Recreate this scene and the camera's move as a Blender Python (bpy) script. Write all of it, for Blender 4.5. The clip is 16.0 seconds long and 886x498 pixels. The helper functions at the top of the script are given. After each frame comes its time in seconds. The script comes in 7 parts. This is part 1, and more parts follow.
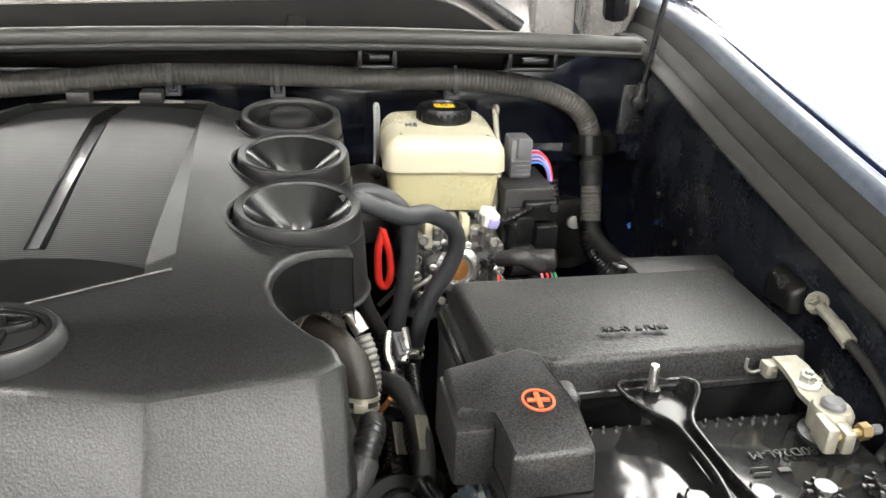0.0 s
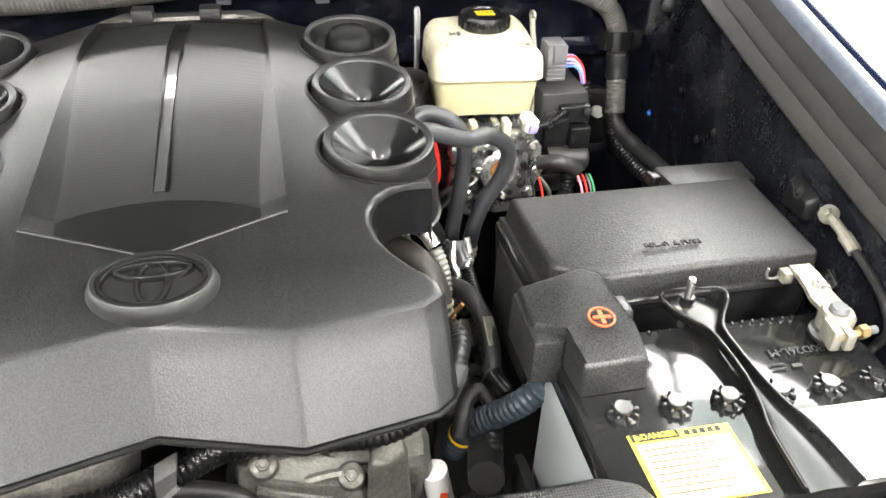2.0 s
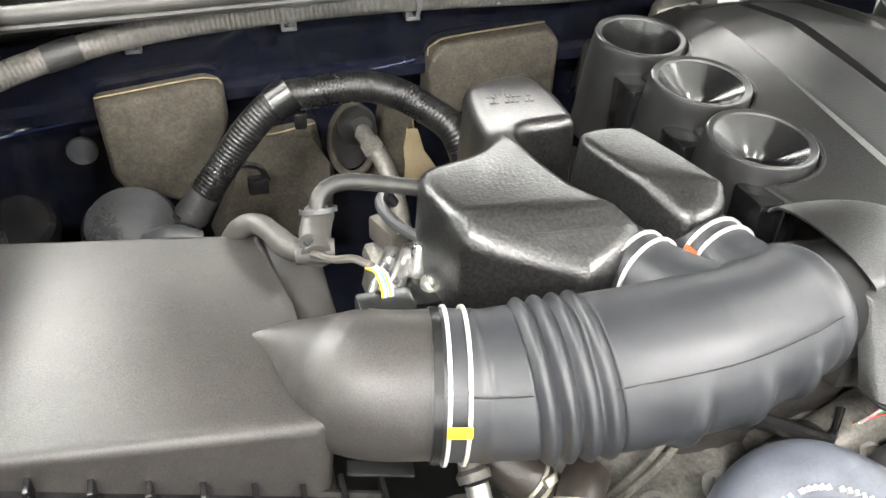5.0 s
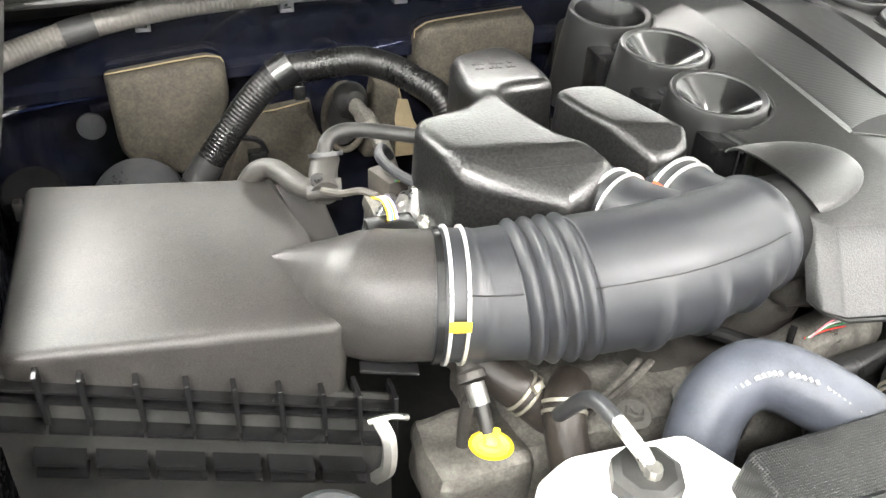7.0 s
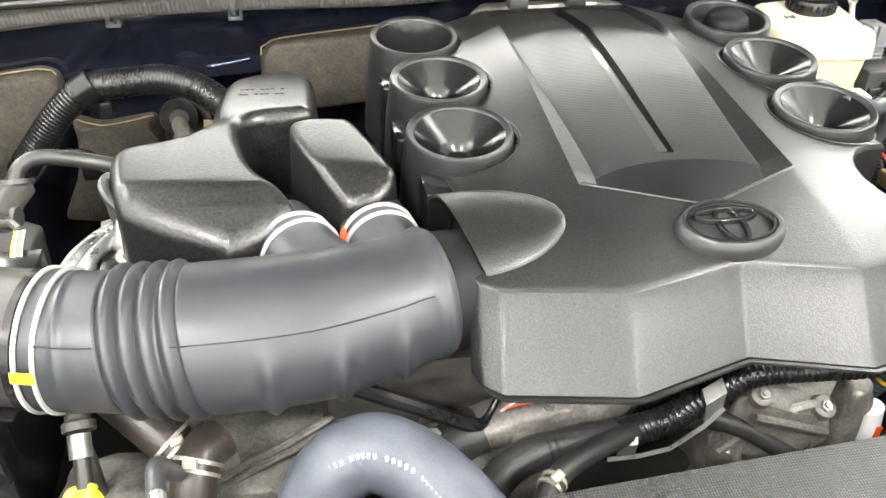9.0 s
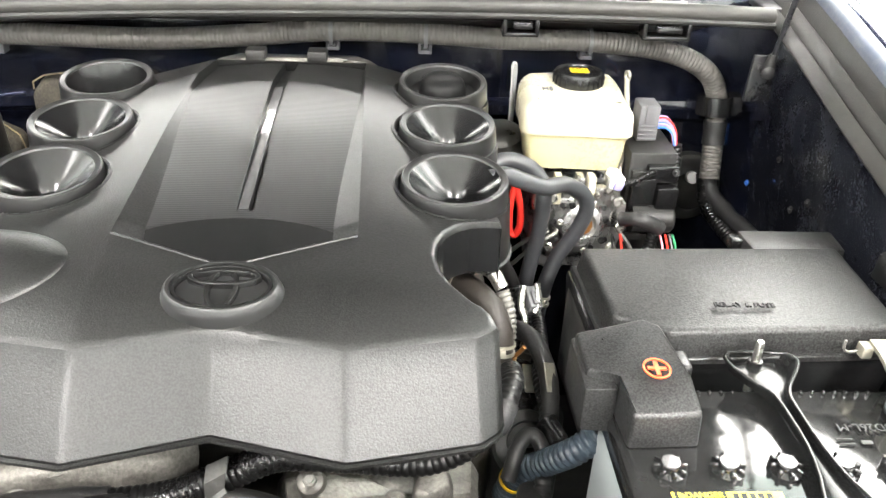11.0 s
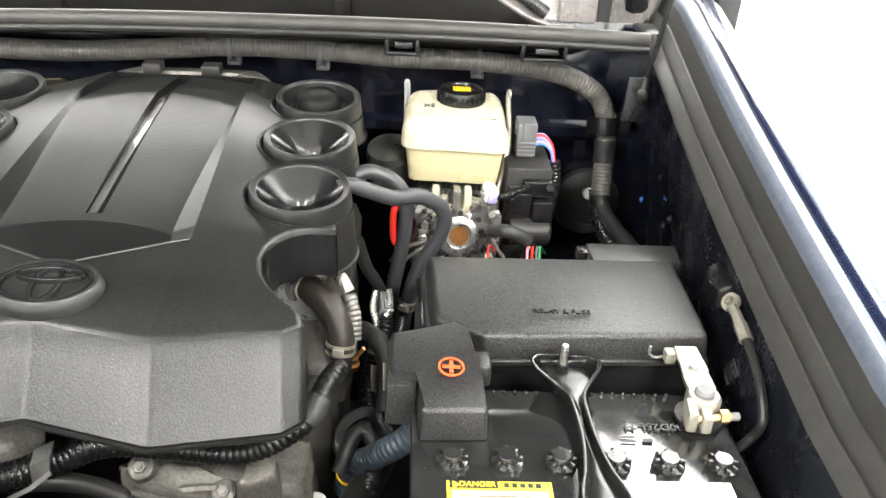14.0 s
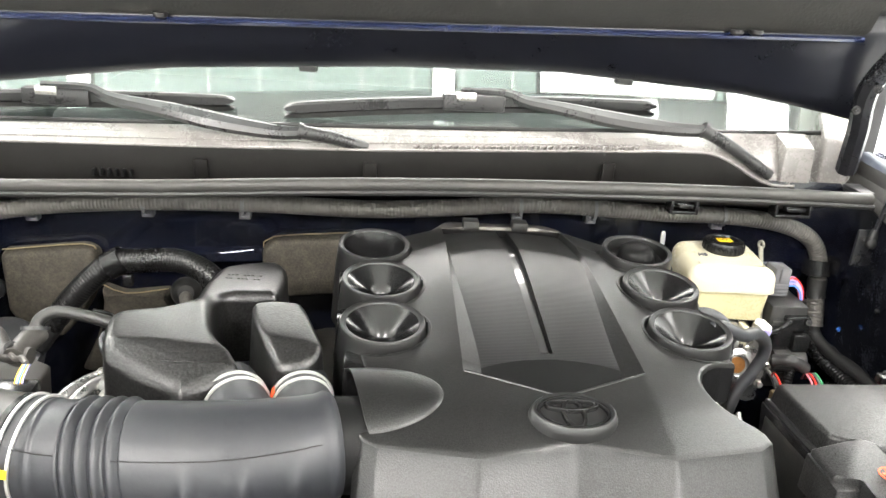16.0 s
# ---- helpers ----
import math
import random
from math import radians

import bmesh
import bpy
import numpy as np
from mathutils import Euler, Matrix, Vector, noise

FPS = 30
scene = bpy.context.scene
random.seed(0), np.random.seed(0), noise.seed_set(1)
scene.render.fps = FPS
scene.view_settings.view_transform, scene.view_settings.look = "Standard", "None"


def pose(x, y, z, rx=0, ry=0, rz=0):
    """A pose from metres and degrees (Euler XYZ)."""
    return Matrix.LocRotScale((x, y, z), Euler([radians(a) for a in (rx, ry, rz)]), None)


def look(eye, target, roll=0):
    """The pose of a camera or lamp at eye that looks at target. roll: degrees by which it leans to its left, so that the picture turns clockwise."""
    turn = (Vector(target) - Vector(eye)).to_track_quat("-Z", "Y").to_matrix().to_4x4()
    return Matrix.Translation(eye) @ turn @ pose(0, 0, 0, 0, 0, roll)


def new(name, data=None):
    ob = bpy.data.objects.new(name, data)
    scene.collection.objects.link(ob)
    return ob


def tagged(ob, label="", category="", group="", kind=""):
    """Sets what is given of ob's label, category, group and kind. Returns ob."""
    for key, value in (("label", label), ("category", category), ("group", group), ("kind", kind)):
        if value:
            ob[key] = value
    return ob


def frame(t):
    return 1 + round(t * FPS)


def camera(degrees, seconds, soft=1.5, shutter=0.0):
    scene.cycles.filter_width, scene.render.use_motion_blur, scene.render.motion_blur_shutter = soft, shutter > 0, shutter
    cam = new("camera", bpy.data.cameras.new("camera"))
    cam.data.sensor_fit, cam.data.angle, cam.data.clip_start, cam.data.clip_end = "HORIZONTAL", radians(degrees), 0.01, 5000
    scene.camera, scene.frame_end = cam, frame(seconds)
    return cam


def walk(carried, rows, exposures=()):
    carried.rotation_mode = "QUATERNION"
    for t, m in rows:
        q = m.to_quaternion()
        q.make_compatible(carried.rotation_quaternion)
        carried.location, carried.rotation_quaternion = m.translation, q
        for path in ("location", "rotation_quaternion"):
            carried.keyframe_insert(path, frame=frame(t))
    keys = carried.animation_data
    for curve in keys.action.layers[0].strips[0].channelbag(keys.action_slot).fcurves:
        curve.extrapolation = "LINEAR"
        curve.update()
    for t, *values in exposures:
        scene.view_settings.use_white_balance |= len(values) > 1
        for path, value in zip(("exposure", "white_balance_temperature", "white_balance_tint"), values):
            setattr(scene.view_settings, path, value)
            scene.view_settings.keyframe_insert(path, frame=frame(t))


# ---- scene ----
cam = camera(57.3, 16.0)
PATH = [
    (0, (0.180, -0.474, 1.316), (0.538, 1.329, 0.530), 2.6),
    (0.5, (0.231, -0.440, 1.316), (0.597, 1.247, 0.307), 2.8),
    (1, (0.242, -0.433, 1.353), (0.609, 1.220, 0.289), 2.6),
    (1.5, (0.208, -0.466, 1.383), (0.573, 1.165, 0.285), 2.4),
    (2, (0.099, -0.508, 1.421), (0.465, 1.099, 0.289), 2.4),
    (2.5, (-0.026, -0.552, 1.434), (0.355, 1.032, 0.275), 2.6),
    (3, (-0.119, -0.531, 1.426), (0.296, 1.044, 0.265), 2.9),
    (3.5, (-0.233, -0.475, 1.416), (0.210, 1.091, 0.253), 3.0),
    (4, (-0.364, -0.442, 1.413), (0.095, 1.116, 0.245), 3.0),
    (4.5, (-0.532, -0.412, 1.417), (-0.054, 1.137, 0.245), 2.6),
    (5, (-0.651, -0.394, 1.422), (-0.142, 1.150, 0.258), 2.4),
    (5.2, (-0.683, -0.394, 1.420), (-0.169, 1.150, 0.257), 2.3),
    (5.7, (-0.752, -0.402, 1.418), (-0.209, 1.141, 0.267), 2.3),
    (6.25, (-0.767, -0.439, 1.411), (-0.193, 1.108, 0.280), 2.6),
    (6.8, (-0.726, -0.478, 1.404), (-0.140, 1.074, 0.287), 2.9),
    (7.3, (-0.646, -0.494, 1.404), (-0.083, 1.063, 0.282), 2.7),
    (7.5, (-0.598, -0.492, 1.412), (-0.034, 1.058, 0.281), 2.8),
    (8, (-0.492, -0.492, 1.410), (0.001, 1.072, 0.264), 2.0),
    (8.2, (-0.458, -0.490, 1.407), (-0.012, 1.085, 0.257), 1.7),
    (8.9, (-0.341, -0.514, 1.417), (-0.010, 1.101, 0.284), 1.0),
    (9.6, (-0.221, -0.556, 1.436), (-0.000, 1.113, 0.356), 1.0),
    (10.3, (-0.068, -0.564, 1.434), (0.084, 1.141, 0.399), 1.6),
    (10.5, (-0.010, -0.555, 1.427), (0.133, 1.156, 0.401), 2.0),
    (11, (0.131, -0.536, 1.409), (0.244, 1.189, 0.402), 2.6),
    (11.5, (0.224, -0.521, 1.397), (0.307, 1.212, 0.402), 3.2),
    (12, (0.261, -0.524, 1.397), (0.320, 1.214, 0.409), 3.3),
    (12.5, (0.274, -0.528, 1.388), (0.345, 1.211, 0.404), 3.5),
    (13, (0.292, -0.547, 1.393), (0.368, 1.193, 0.411), 3.4),
    (13.5, (0.296, -0.568, 1.405), (0.389, 1.174, 0.426), 3.6),
    (14, (0.283, -0.586, 1.433), (0.387, 1.156, 0.457), 3.6),
    (14.5, (0.188, -0.607, 1.478), (0.301, 1.137, 0.506), 3.6),
    (15, (0.032, -0.651, 1.503), (0.161, 1.179, 0.708), 3.7),
    (15.5, (-0.110, -0.687, 1.502), (0.064, 1.166, 0.771), 4.0),
    (16, (-0.212, -0.706, 1.501), (-0.008, 1.156, 0.799), 4.1),
]
EXPOSURES = [(0.0, 0.42), (0.3, 0.86), (0.6, 1.15), (2.0, 1.12), (3.5, 1.18), (4.0, 1.5), (4.5, 1.47), (5.0, 1.43), (8, 1.5), (10.5, 1.39), (12, 1.48), (12.5, 1.44), (13.5, 1.1), (14.5, 0.93), (15, 0.9), (16, 0.93)]
walk(cam, [(t, look(eye, target, roll)) for t, eye, target, roll in PATH], EXPOSURES)

# ---- world and lights ----
world = bpy.data.worlds.new("world")
scene.world = world
world.use_nodes = True
world.node_tree.nodes["Background"].inputs[0].default_value = (0.9, 0.95, 1.0, 1)
world.node_tree.nodes["Background"].inputs[1].default_value = 0.3

CEILING = 4.2
LAMPS = [(-2.3, -2.6), (2.3, -2.6), (-2.3, -5.0), (2.3, -5.0)]
for lx, ly in LAMPS:
    lamp = bpy.data.lights.new("panel_light", "AREA")
    lamp.shape, lamp.size, lamp.size_y = "RECTANGLE", 1.2, 0.4
    lamp.energy, lamp.color = 125.0, (1.0, 0.955, 0.925)
    new("panel_light", lamp).matrix_world = look((lx, ly, CEILING - 0.09), (lx, ly, 0))


# ---- materials ----
def node(nt, kind, **kw):
    n = nt.nodes.new(kind)
    for k, v in kw.items():
        n.inputs[k].default_value = v
    return n


def mat(name, color, rough=0.5, metal=0.0, grain=0.0, grain_size=900.0, vary=0.25, blotch=14.0, rvary=0.12, spec=0.5, coat=0.0, trans=0.0,
        sub=0.0, dust=0.0, dust_color=(0.32, 0.29, 0.24), wave=0.0, wave_size=300.0, ior=1.45, speck=0.0, speck_size=700.0, lines=0.0, line_size=112.0):
    """A procedural surface: colour with blotches and fine mottling, uneven gloss, grain relief, an optional dust film
    and fine ribs with their grooves' shade painted in.
    """
    m = bpy.data.materials.new(name)
    m.use_nodes = True
    nt = m.node_tree
    b = nt.nodes["Principled BSDF"]
    b.inputs["Metallic"].default_value = metal
    b.inputs["Specular IOR Level"].default_value = spec
    b.inputs["Coat Weight"].default_value = coat
    b.inputs["Coat Roughness"].default_value = 0.05
    b.inputs["Transmission Weight"].default_value = trans
    b.inputs["IOR"].default_value = ior
    if sub:
        b.inputs["Subsurface Weight"].default_value = sub
        b.inputs["Subsurface Radius"].default_value = (0.02, 0.018, 0.012)
        b.inputs["Subsurface Scale"].default_value = 0.5
    co = nt.nodes.new("ShaderNodeTexCoord")
    big = node(nt, "ShaderNodeTexNoise", Scale=blotch, Detail=5.0, Roughness=0.6)
    fine = node(nt, "ShaderNodeTexNoise", Scale=blotch * 18, Detail=3.0, Roughness=0.7)
    for n in (big, fine):
        nt.links.new(co.outputs["Object"], n.inputs["Vector"])
    both = nt.nodes.new("ShaderNodeMix")
    both.data_type = "FLOAT"
    both.inputs[0].default_value = 0.35
    nt.links.new(big.outputs["Fac"], both.inputs[2])
    nt.links.new(fine.outputs["Fac"], both.inputs[3])
    ramp = nt.nodes.new("ShaderNodeMapRange")
    ramp.inputs[1].default_value, ramp.inputs[2].default_value = 0.3, 0.7
    ramp.inputs[3].default_value, ramp.inputs[4].default_value = 1 - vary, 1 + vary
    nt.links.new(both.outputs[0], ramp.inputs[0])
    tint = nt.nodes.new("ShaderNodeVectorMath")
    tint.operation = "SCALE"
    tint.inputs[0].default_value = color
    nt.links.new(ramp.outputs[0], tint.inputs["Scale"])
    last = tint.outputs[0]
    if speck:
        dots = node(nt, "ShaderNodeTexNoise", Scale=speck_size, Detail=1.0, Roughness=0.5)
        nt.links.new(co.outputs["Object"], dots.inputs["Vector"])
        spread = nt.nodes.new("ShaderNodeMapRange")
        spread.inputs[1].default_value, spread.inputs[2].default_value = 0.35, 0.65
        spread.inputs[3].default_value, spread.inputs[4].default_value = 1 - speck, 1 + speck
        nt.links.new(dots.outputs["Fac"], spread.inputs[0])
        grainy = nt.nodes.new("ShaderNodeVectorMath")
        grainy.operation = "SCALE"
        nt.links.new(last, grainy.inputs[0])
        nt.links.new(spread.outputs[0], grainy.inputs["Scale"])
        last = grainy.outputs[0]
        sheen = nt.nodes.new("ShaderNodeMapRange")
        sheen.inputs[1].default_value, sheen.inputs[2].default_value = 0.3, 0.7
        sheen.inputs[3].default_value, sheen.inputs[4].default_value = spec * (1 - 0.4 * speck), spec * (1 + 0.4 * speck)
        nt.links.new(dots.outputs["Fac"], sheen.inputs[0])
        nt.links.new(sheen.outputs[0], b.inputs["Specular IOR Level"])
    # dark stripes put the shade of the rib grooves into the colour
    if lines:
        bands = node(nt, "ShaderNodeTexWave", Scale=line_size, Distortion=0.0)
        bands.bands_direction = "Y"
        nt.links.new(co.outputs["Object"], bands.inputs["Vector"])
        groove_shade = nt.nodes.new("ShaderNodeMapRange")
        groove_shade.inputs[3].default_value, groove_shade.inputs[4].default_value = 1 - lines, 1 + lines
        nt.links.new(bands.outputs["Fac"], groove_shade.inputs[0])
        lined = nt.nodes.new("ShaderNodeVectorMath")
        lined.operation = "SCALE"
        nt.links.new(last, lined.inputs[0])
        nt.links.new(groove_shade.outputs[0], lined.inputs["Scale"])
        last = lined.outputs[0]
    if dust:
        spots = node(nt, "ShaderNodeTexNoise", Scale=blotch * 2.3, Detail=8.0, Roughness=0.75)
        nt.links.new(co.outputs["Object"], spots.inputs["Vector"])
        amount = nt.nodes.new("ShaderNodeMapRange")
        amount.inputs[1].default_value, amount.inputs[2].default_value = 0.45, 0.8
        amount.inputs[3].default_value, amount.inputs[4].default_value = 0.0, dust
        nt.links.new(spots.outputs["Fac"], amount.inputs[0])
        film = nt.nodes.new("ShaderNodeMix")
        film.data_type = "RGBA"
        film.inputs[7].default_value = (*dust_color, 1)
        nt.links.new(amount.outputs[0], film.inputs[0])
        nt.links.new(last, film.inputs[6])
        last = film.outputs[2]
    nt.links.new(last, b.inputs["Base Color"])
    gloss = nt.nodes.new("ShaderNodeMapRange")
    gloss.inputs[1].default_value, gloss.inputs[2].default_value = 0.3, 0.7
    gloss.inputs[3].default_value, gloss.inputs[4].default_value = max(0.02, rough - rvary), min(1, rough + rvary)
    nt.links.new(both.outputs[0], gloss.inputs[0])
    nt.links.new(gloss.outputs[0], b.inputs["Roughness"])
    height = None
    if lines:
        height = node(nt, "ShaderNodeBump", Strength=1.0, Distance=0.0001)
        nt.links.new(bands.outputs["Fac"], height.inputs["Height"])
    if grain:
        cells = node(nt, "ShaderNodeTexNoise", Scale=grain_size, Detail=2.0, Roughness=0.5)
        nt.links.new(co.outputs["Object"], cells.inputs["Vector"])
        bump = node(nt, "ShaderNodeBump", Strength=min(1.0, grain), Distance=0.0007)
        nt.links.new(cells.outputs["Fac"], bump.inputs["Height"])
        height = bump
    if wave:
        both_ways = []
        for axis in ("X", "Y"):
            ribs = node(nt, "ShaderNodeTexWave", Scale=wave_size, Distortion=0.4, Detail=1.0)
            ribs.bands_direction = axis
            nt.links.new(co.outputs["Object"], ribs.inputs["Vector"])
            both_ways.append(ribs)
        cross = nt.nodes.new("ShaderNodeMath")
        cross.operation = "MULTIPLY"
        nt.links.new(both_ways[0].outputs["Fac"], cross.inputs[0])
        nt.links.new(both_ways[1].outputs["Fac"], cross.inputs[1])
        bump = node(nt, "ShaderNodeBump", Strength=wave, Distance=0.001)
        nt.links.new(cross.outputs[0], bump.inputs["Height"])
        if height:
            nt.links.new(height.outputs[0], bump.inputs["Normal"])
        height = bump
    if height:
        nt.links.new(height.outputs[0], b.inputs["Normal"])
    return m


def glow(name, color, strength):
    m = bpy.data.materials.new(name)
    m.use_nodes = True
    b = m.node_tree.nodes["Principled BSDF"]
    b.inputs["Base Color"].default_value = (*color, 1)
    b.inputs["Emission Color"].default_value = (*color, 1)
    b.inputs["Emission Strength"].default_value = strength
    m.cycles.emission_sampling = "AUTO" if strength > 5 else "NONE"
    return m


PLASTIC = mat("grained black plastic", (0.0095, 0.0095, 0.0093), 0.33, grain=0.38, grain_size=660, vary=0.15, rvary=0.03, spec=0.65, speck=0.3, speck_size=660)
PLASTIC_FINE = mat("fine grained black plastic", (0.018, 0.018, 0.018), 0.36, grain=0.35, grain_size=640, vary=0.12, spec=0.6, speck=0.5, speck_size=640)
PLASTIC_SMOOTH = mat("smooth black plastic", (0.009, 0.009, 0.0092), 0.24, vary=0.15, rvary=0.015, spec=0.55)
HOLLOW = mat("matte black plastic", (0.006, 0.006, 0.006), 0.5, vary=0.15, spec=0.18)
PLASTIC_RIB = mat("finely ribbed black plastic with groove shade in its colour", (0.012, 0.012, 0.0122), 0.33, vary=0.1, rvary=0.0, spec=0.6, lines=0.35, line_size=112)
PLASTIC_DULL = mat("dull black plastic", (0.016, 0.016, 0.0155), 0.45, grain=0.3, grain_size=500, vary=0.25, dust=0.06)
AIRBOX = mat("dusty warm black air box plastic", (0.023, 0.021, 0.0198), 0.44, grain=0.16, grain_size=700, vary=0.12, rvary=0.04, dust=0.04, spec=0.5, speck=0.25, speck_size=900)
PEBBLE = mat("pebbled black plastic", (0.010, 0.0098, 0.0096), 0.3, grain=0.48, grain_size=360, vary=0.08, rvary=0.02, spec=0.75, speck=0.4, speck_size=360)
RUBBER = mat("blue-grey rubber", (0.019, 0.0203, 0.0238), 0.42, grain=0.1, grain_size=300, vary=0.1, rvary=0.04, dust=0.02, spec=0.6)
RUBBER_BLACK = mat("black rubber", (0.014, 0.014, 0.0138), 0.45, grain=0.3, grain_size=300, vary=0.2, dust=0.06)
RUBBER_SEAL = mat("grey-black foam rubber", (0.03, 0.029, 0.027), 0.45, grain=0.4, grain_size=400, vary=0.2, dust=0.06)
RUBBER_DUSTY = mat("dusty brown-black rubber hose", (0.05, 0.045, 0.04), 0.5, grain=0.4, grain_size=300, vary=0.3, dust=0.2)
HOSE_GREY = mat("matte grey rubber hose", (0.0360, 0.0375, 0.0405), 0.4, grain=0.2, grain_size=300, vary=0.12, spec=0.6)
HOSE_BLUE = mat("translucent blue-grey coolant hose", (0.058, 0.064, 0.08), 0.45, grain=0.2, grain_size=200, vary=0.4, blotch=25, spec=0.5)
LOOM = mat("grey corrugated loom", (0.1, 0.094, 0.086), 0.4, grain=0.3, grain_size=500, vary=0.2, dust=0.1)
LOOM_BLACK = mat("black corrugated conduit", (0.008, 0.008, 0.008), 0.3, vary=0.2, grain=0.1, spec=0.4)
LOOM_BLUE = mat("blue-grey corrugated conduit", (0.034, 0.047, 0.06), 0.4, vary=0.2, grain=0.2)
TAPE = mat("black cloth tape", (0.022, 0.022, 0.022), 0.45, grain=0.8, grain_size=250, vary=0.3)
PAINT_BLUE = mat("dark blue metallic car paint", (0.006, 0.011, 0.04), 0.25, metal=0.2, vary=0.1, rvary=0.05, coat=1.0)
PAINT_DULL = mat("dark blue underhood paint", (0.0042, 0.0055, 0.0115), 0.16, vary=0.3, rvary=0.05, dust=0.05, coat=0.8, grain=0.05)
PAINT_APRON = mat("dusty dark blue apron paint", (0.0115, 0.013, 0.0185), 0.26, vary=0.4, rvary=0.08, dust=0.2, dust_color=(0.08, 0.08, 0.077), coat=0.5, grain=0.08)
# blue paint lightened so the colour itself shows the lip's reflection
PAINT_LIP_PALED = mat("dusty blue satin paint paled for its bright reflection", (0.065, 0.077, 0.105), 0.42, vary=0.2, blotch=40, dust=0.2, spec=0.5)
PAINT_EDGE = mat("satin black paint", (0.012, 0.012, 0.014), 0.3, vary=0.2)
FELT = mat("brown-grey moulded felt pad", (0.036, 0.0315, 0.0235), 0.8, grain=1.0, grain_size=260, vary=0.6, blotch=45, dust=0.4, dust_color=(0.12, 0.105, 0.078), speck=0.2, speck_size=300)
FELT_EDGE = mat("tan felt edge", (0.2, 0.16, 0.095), 0.8, grain=0.6, vary=0.3)
FELT_DARK = mat("dark hood felt", (0.022, 0.021, 0.019), 0.9, grain=1.0, grain_size=200, vary=0.35)
CAST = mat("cast aluminium", (0.155, 0.149, 0.133), 0.45, metal=0.45, grain=0.8, grain_size=220, vary=0.45, blotch=38, dust=0.55, dust_color=(0.045, 0.04, 0.032), speck=0.15, speck_size=300)
CAST_BRIGHT = mat("clean machined aluminium", (0.4, 0.4, 0.39), 0.3, metal=0.85, grain=0.6, grain_size=260, vary=0.25, blotch=60)
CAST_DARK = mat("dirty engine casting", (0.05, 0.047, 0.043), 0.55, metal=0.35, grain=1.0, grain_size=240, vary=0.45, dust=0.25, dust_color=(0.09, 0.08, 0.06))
STEEL = mat("zinc plated steel", (0.6, 0.59, 0.55), 0.3, metal=0.95, vary=0.15, grain=0.2)
STEEL_WIRE = mat("bright clamp wire", (0.68, 0.68, 0.66), 0.35, metal=0.6, vary=0.1)
ACCUMULATOR = mat("dull grey steel can", (0.11, 0.108, 0.1), 0.34, metal=0.7, vary=0.25)
ZINC = mat("dull zinc steel", (0.24, 0.24, 0.23), 0.35, metal=0.8, vary=0.3, grain=0.2)
BRASS = mat("brass", (0.36, 0.27, 0.14), 0.4, metal=0.9, vary=0.3, grain=0.4)
TIN = mat("tinned lead clamp", (0.33, 0.315, 0.26), 0.4, metal=0.55, vary=0.35, grain=0.6, grain_size=300, dust=0.2, blotch=80)
RESERVOIR = mat("milky plastic tank", (0.52, 0.49, 0.36), 0.3, sub=0.2, vary=0.05, grain=0.1)
FLUID = mat("milky plastic with amber fluid behind", (0.45, 0.415, 0.25), 0.3, sub=0.2, vary=0.08, grain=0.1)
WHITE_TANK = mat("white plastic tank", (0.8, 0.8, 0.78), 0.35, vary=0.04, sub=0.15)
GREY_CASE = mat("pale grey battery case", (0.33, 0.36, 0.36), 0.4, vary=0.08, grain=0.2)
GREY_PLUG = mat("grey connector plastic", (0.12, 0.12, 0.125), 0.45, vary=0.1)
GREY_CAP = mat("dusty translucent grey plastic", (0.035, 0.037, 0.04), 0.32, vary=0.25, grain=0.3, dust=0.1)
BATTERY = mat("glossy black battery lid", (0.012, 0.012, 0.012), 0.1, vary=0.25, rvary=0.05, grain=0.06, grain_size=120, dust=0.05, dust_color=(0.25, 0.25, 0.24), spec=0.7)
GLOSS_BLACK = mat("gloss black paint", (0.01, 0.01, 0.01), 0.22, vary=0.2, rvary=0.03, spec=0.4)
EMBOSS = mat("moulded lettering", (0.006, 0.006, 0.006), 0.4, vary=0.1)
LETTER_DARK = mat("printed dark lettering", (0.006, 0.006, 0.006), 0.6, vary=0.1)
ORANGE = mat("orange paint", (0.75, 0.09, 0.02), 0.5, vary=0.1)
RED = mat("red insulation", (0.65, 0.03, 0.02), 0.35, vary=0.1)
YELLOW = mat("yellow plastic", (0.85, 0.55, 0.02), 0.35, vary=0.06)
FLANGE = mat("grey-brown rubber strip", (0.02, 0.019, 0.0175), 0.5, grain=0.4, grain_size=500, vary=0.2, spec=0.4, dust=0.04)
BOLT_DARK = mat("dark phosphated bolt", (0.02, 0.02, 0.02), 0.6, vary=0.2, spec=0.3)
RUBBER_BROWN = mat("oily dark brown rubber", (0.022, 0.018, 0.015), 0.45, grain=0.4, grain_size=300, vary=0.3, dust=0.05)
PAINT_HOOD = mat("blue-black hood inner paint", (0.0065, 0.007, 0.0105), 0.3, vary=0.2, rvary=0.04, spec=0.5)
# cowl colours carry what each face reflects: bright roof above, dark bay in front
COWL_PALED = mat("brown-grey cowl plastic paled for the roof's reflection", (0.2, 0.188, 0.178), 0.28, vary=0.2, grain=0.1, grain_size=500, spec=0.65)
FASCIA = mat("brown-black cowl plastic darkened for the bay's reflection", (0.009, 0.0083, 0.0075), 0.5, vary=0.3, grain=0.2, grain_size=400, spec=0.14)
WIPER = mat("satin grey-black wiper plastic", (0.03, 0.03, 0.03), 0.3, vary=0.15, spec=0.6)
DUSTY = mat("dusty grey plastic", (0.04, 0.038, 0.035), 0.5, vary=0.4, grain=0.5, dust=0.16, dust_color=(0.15, 0.14, 0.12))
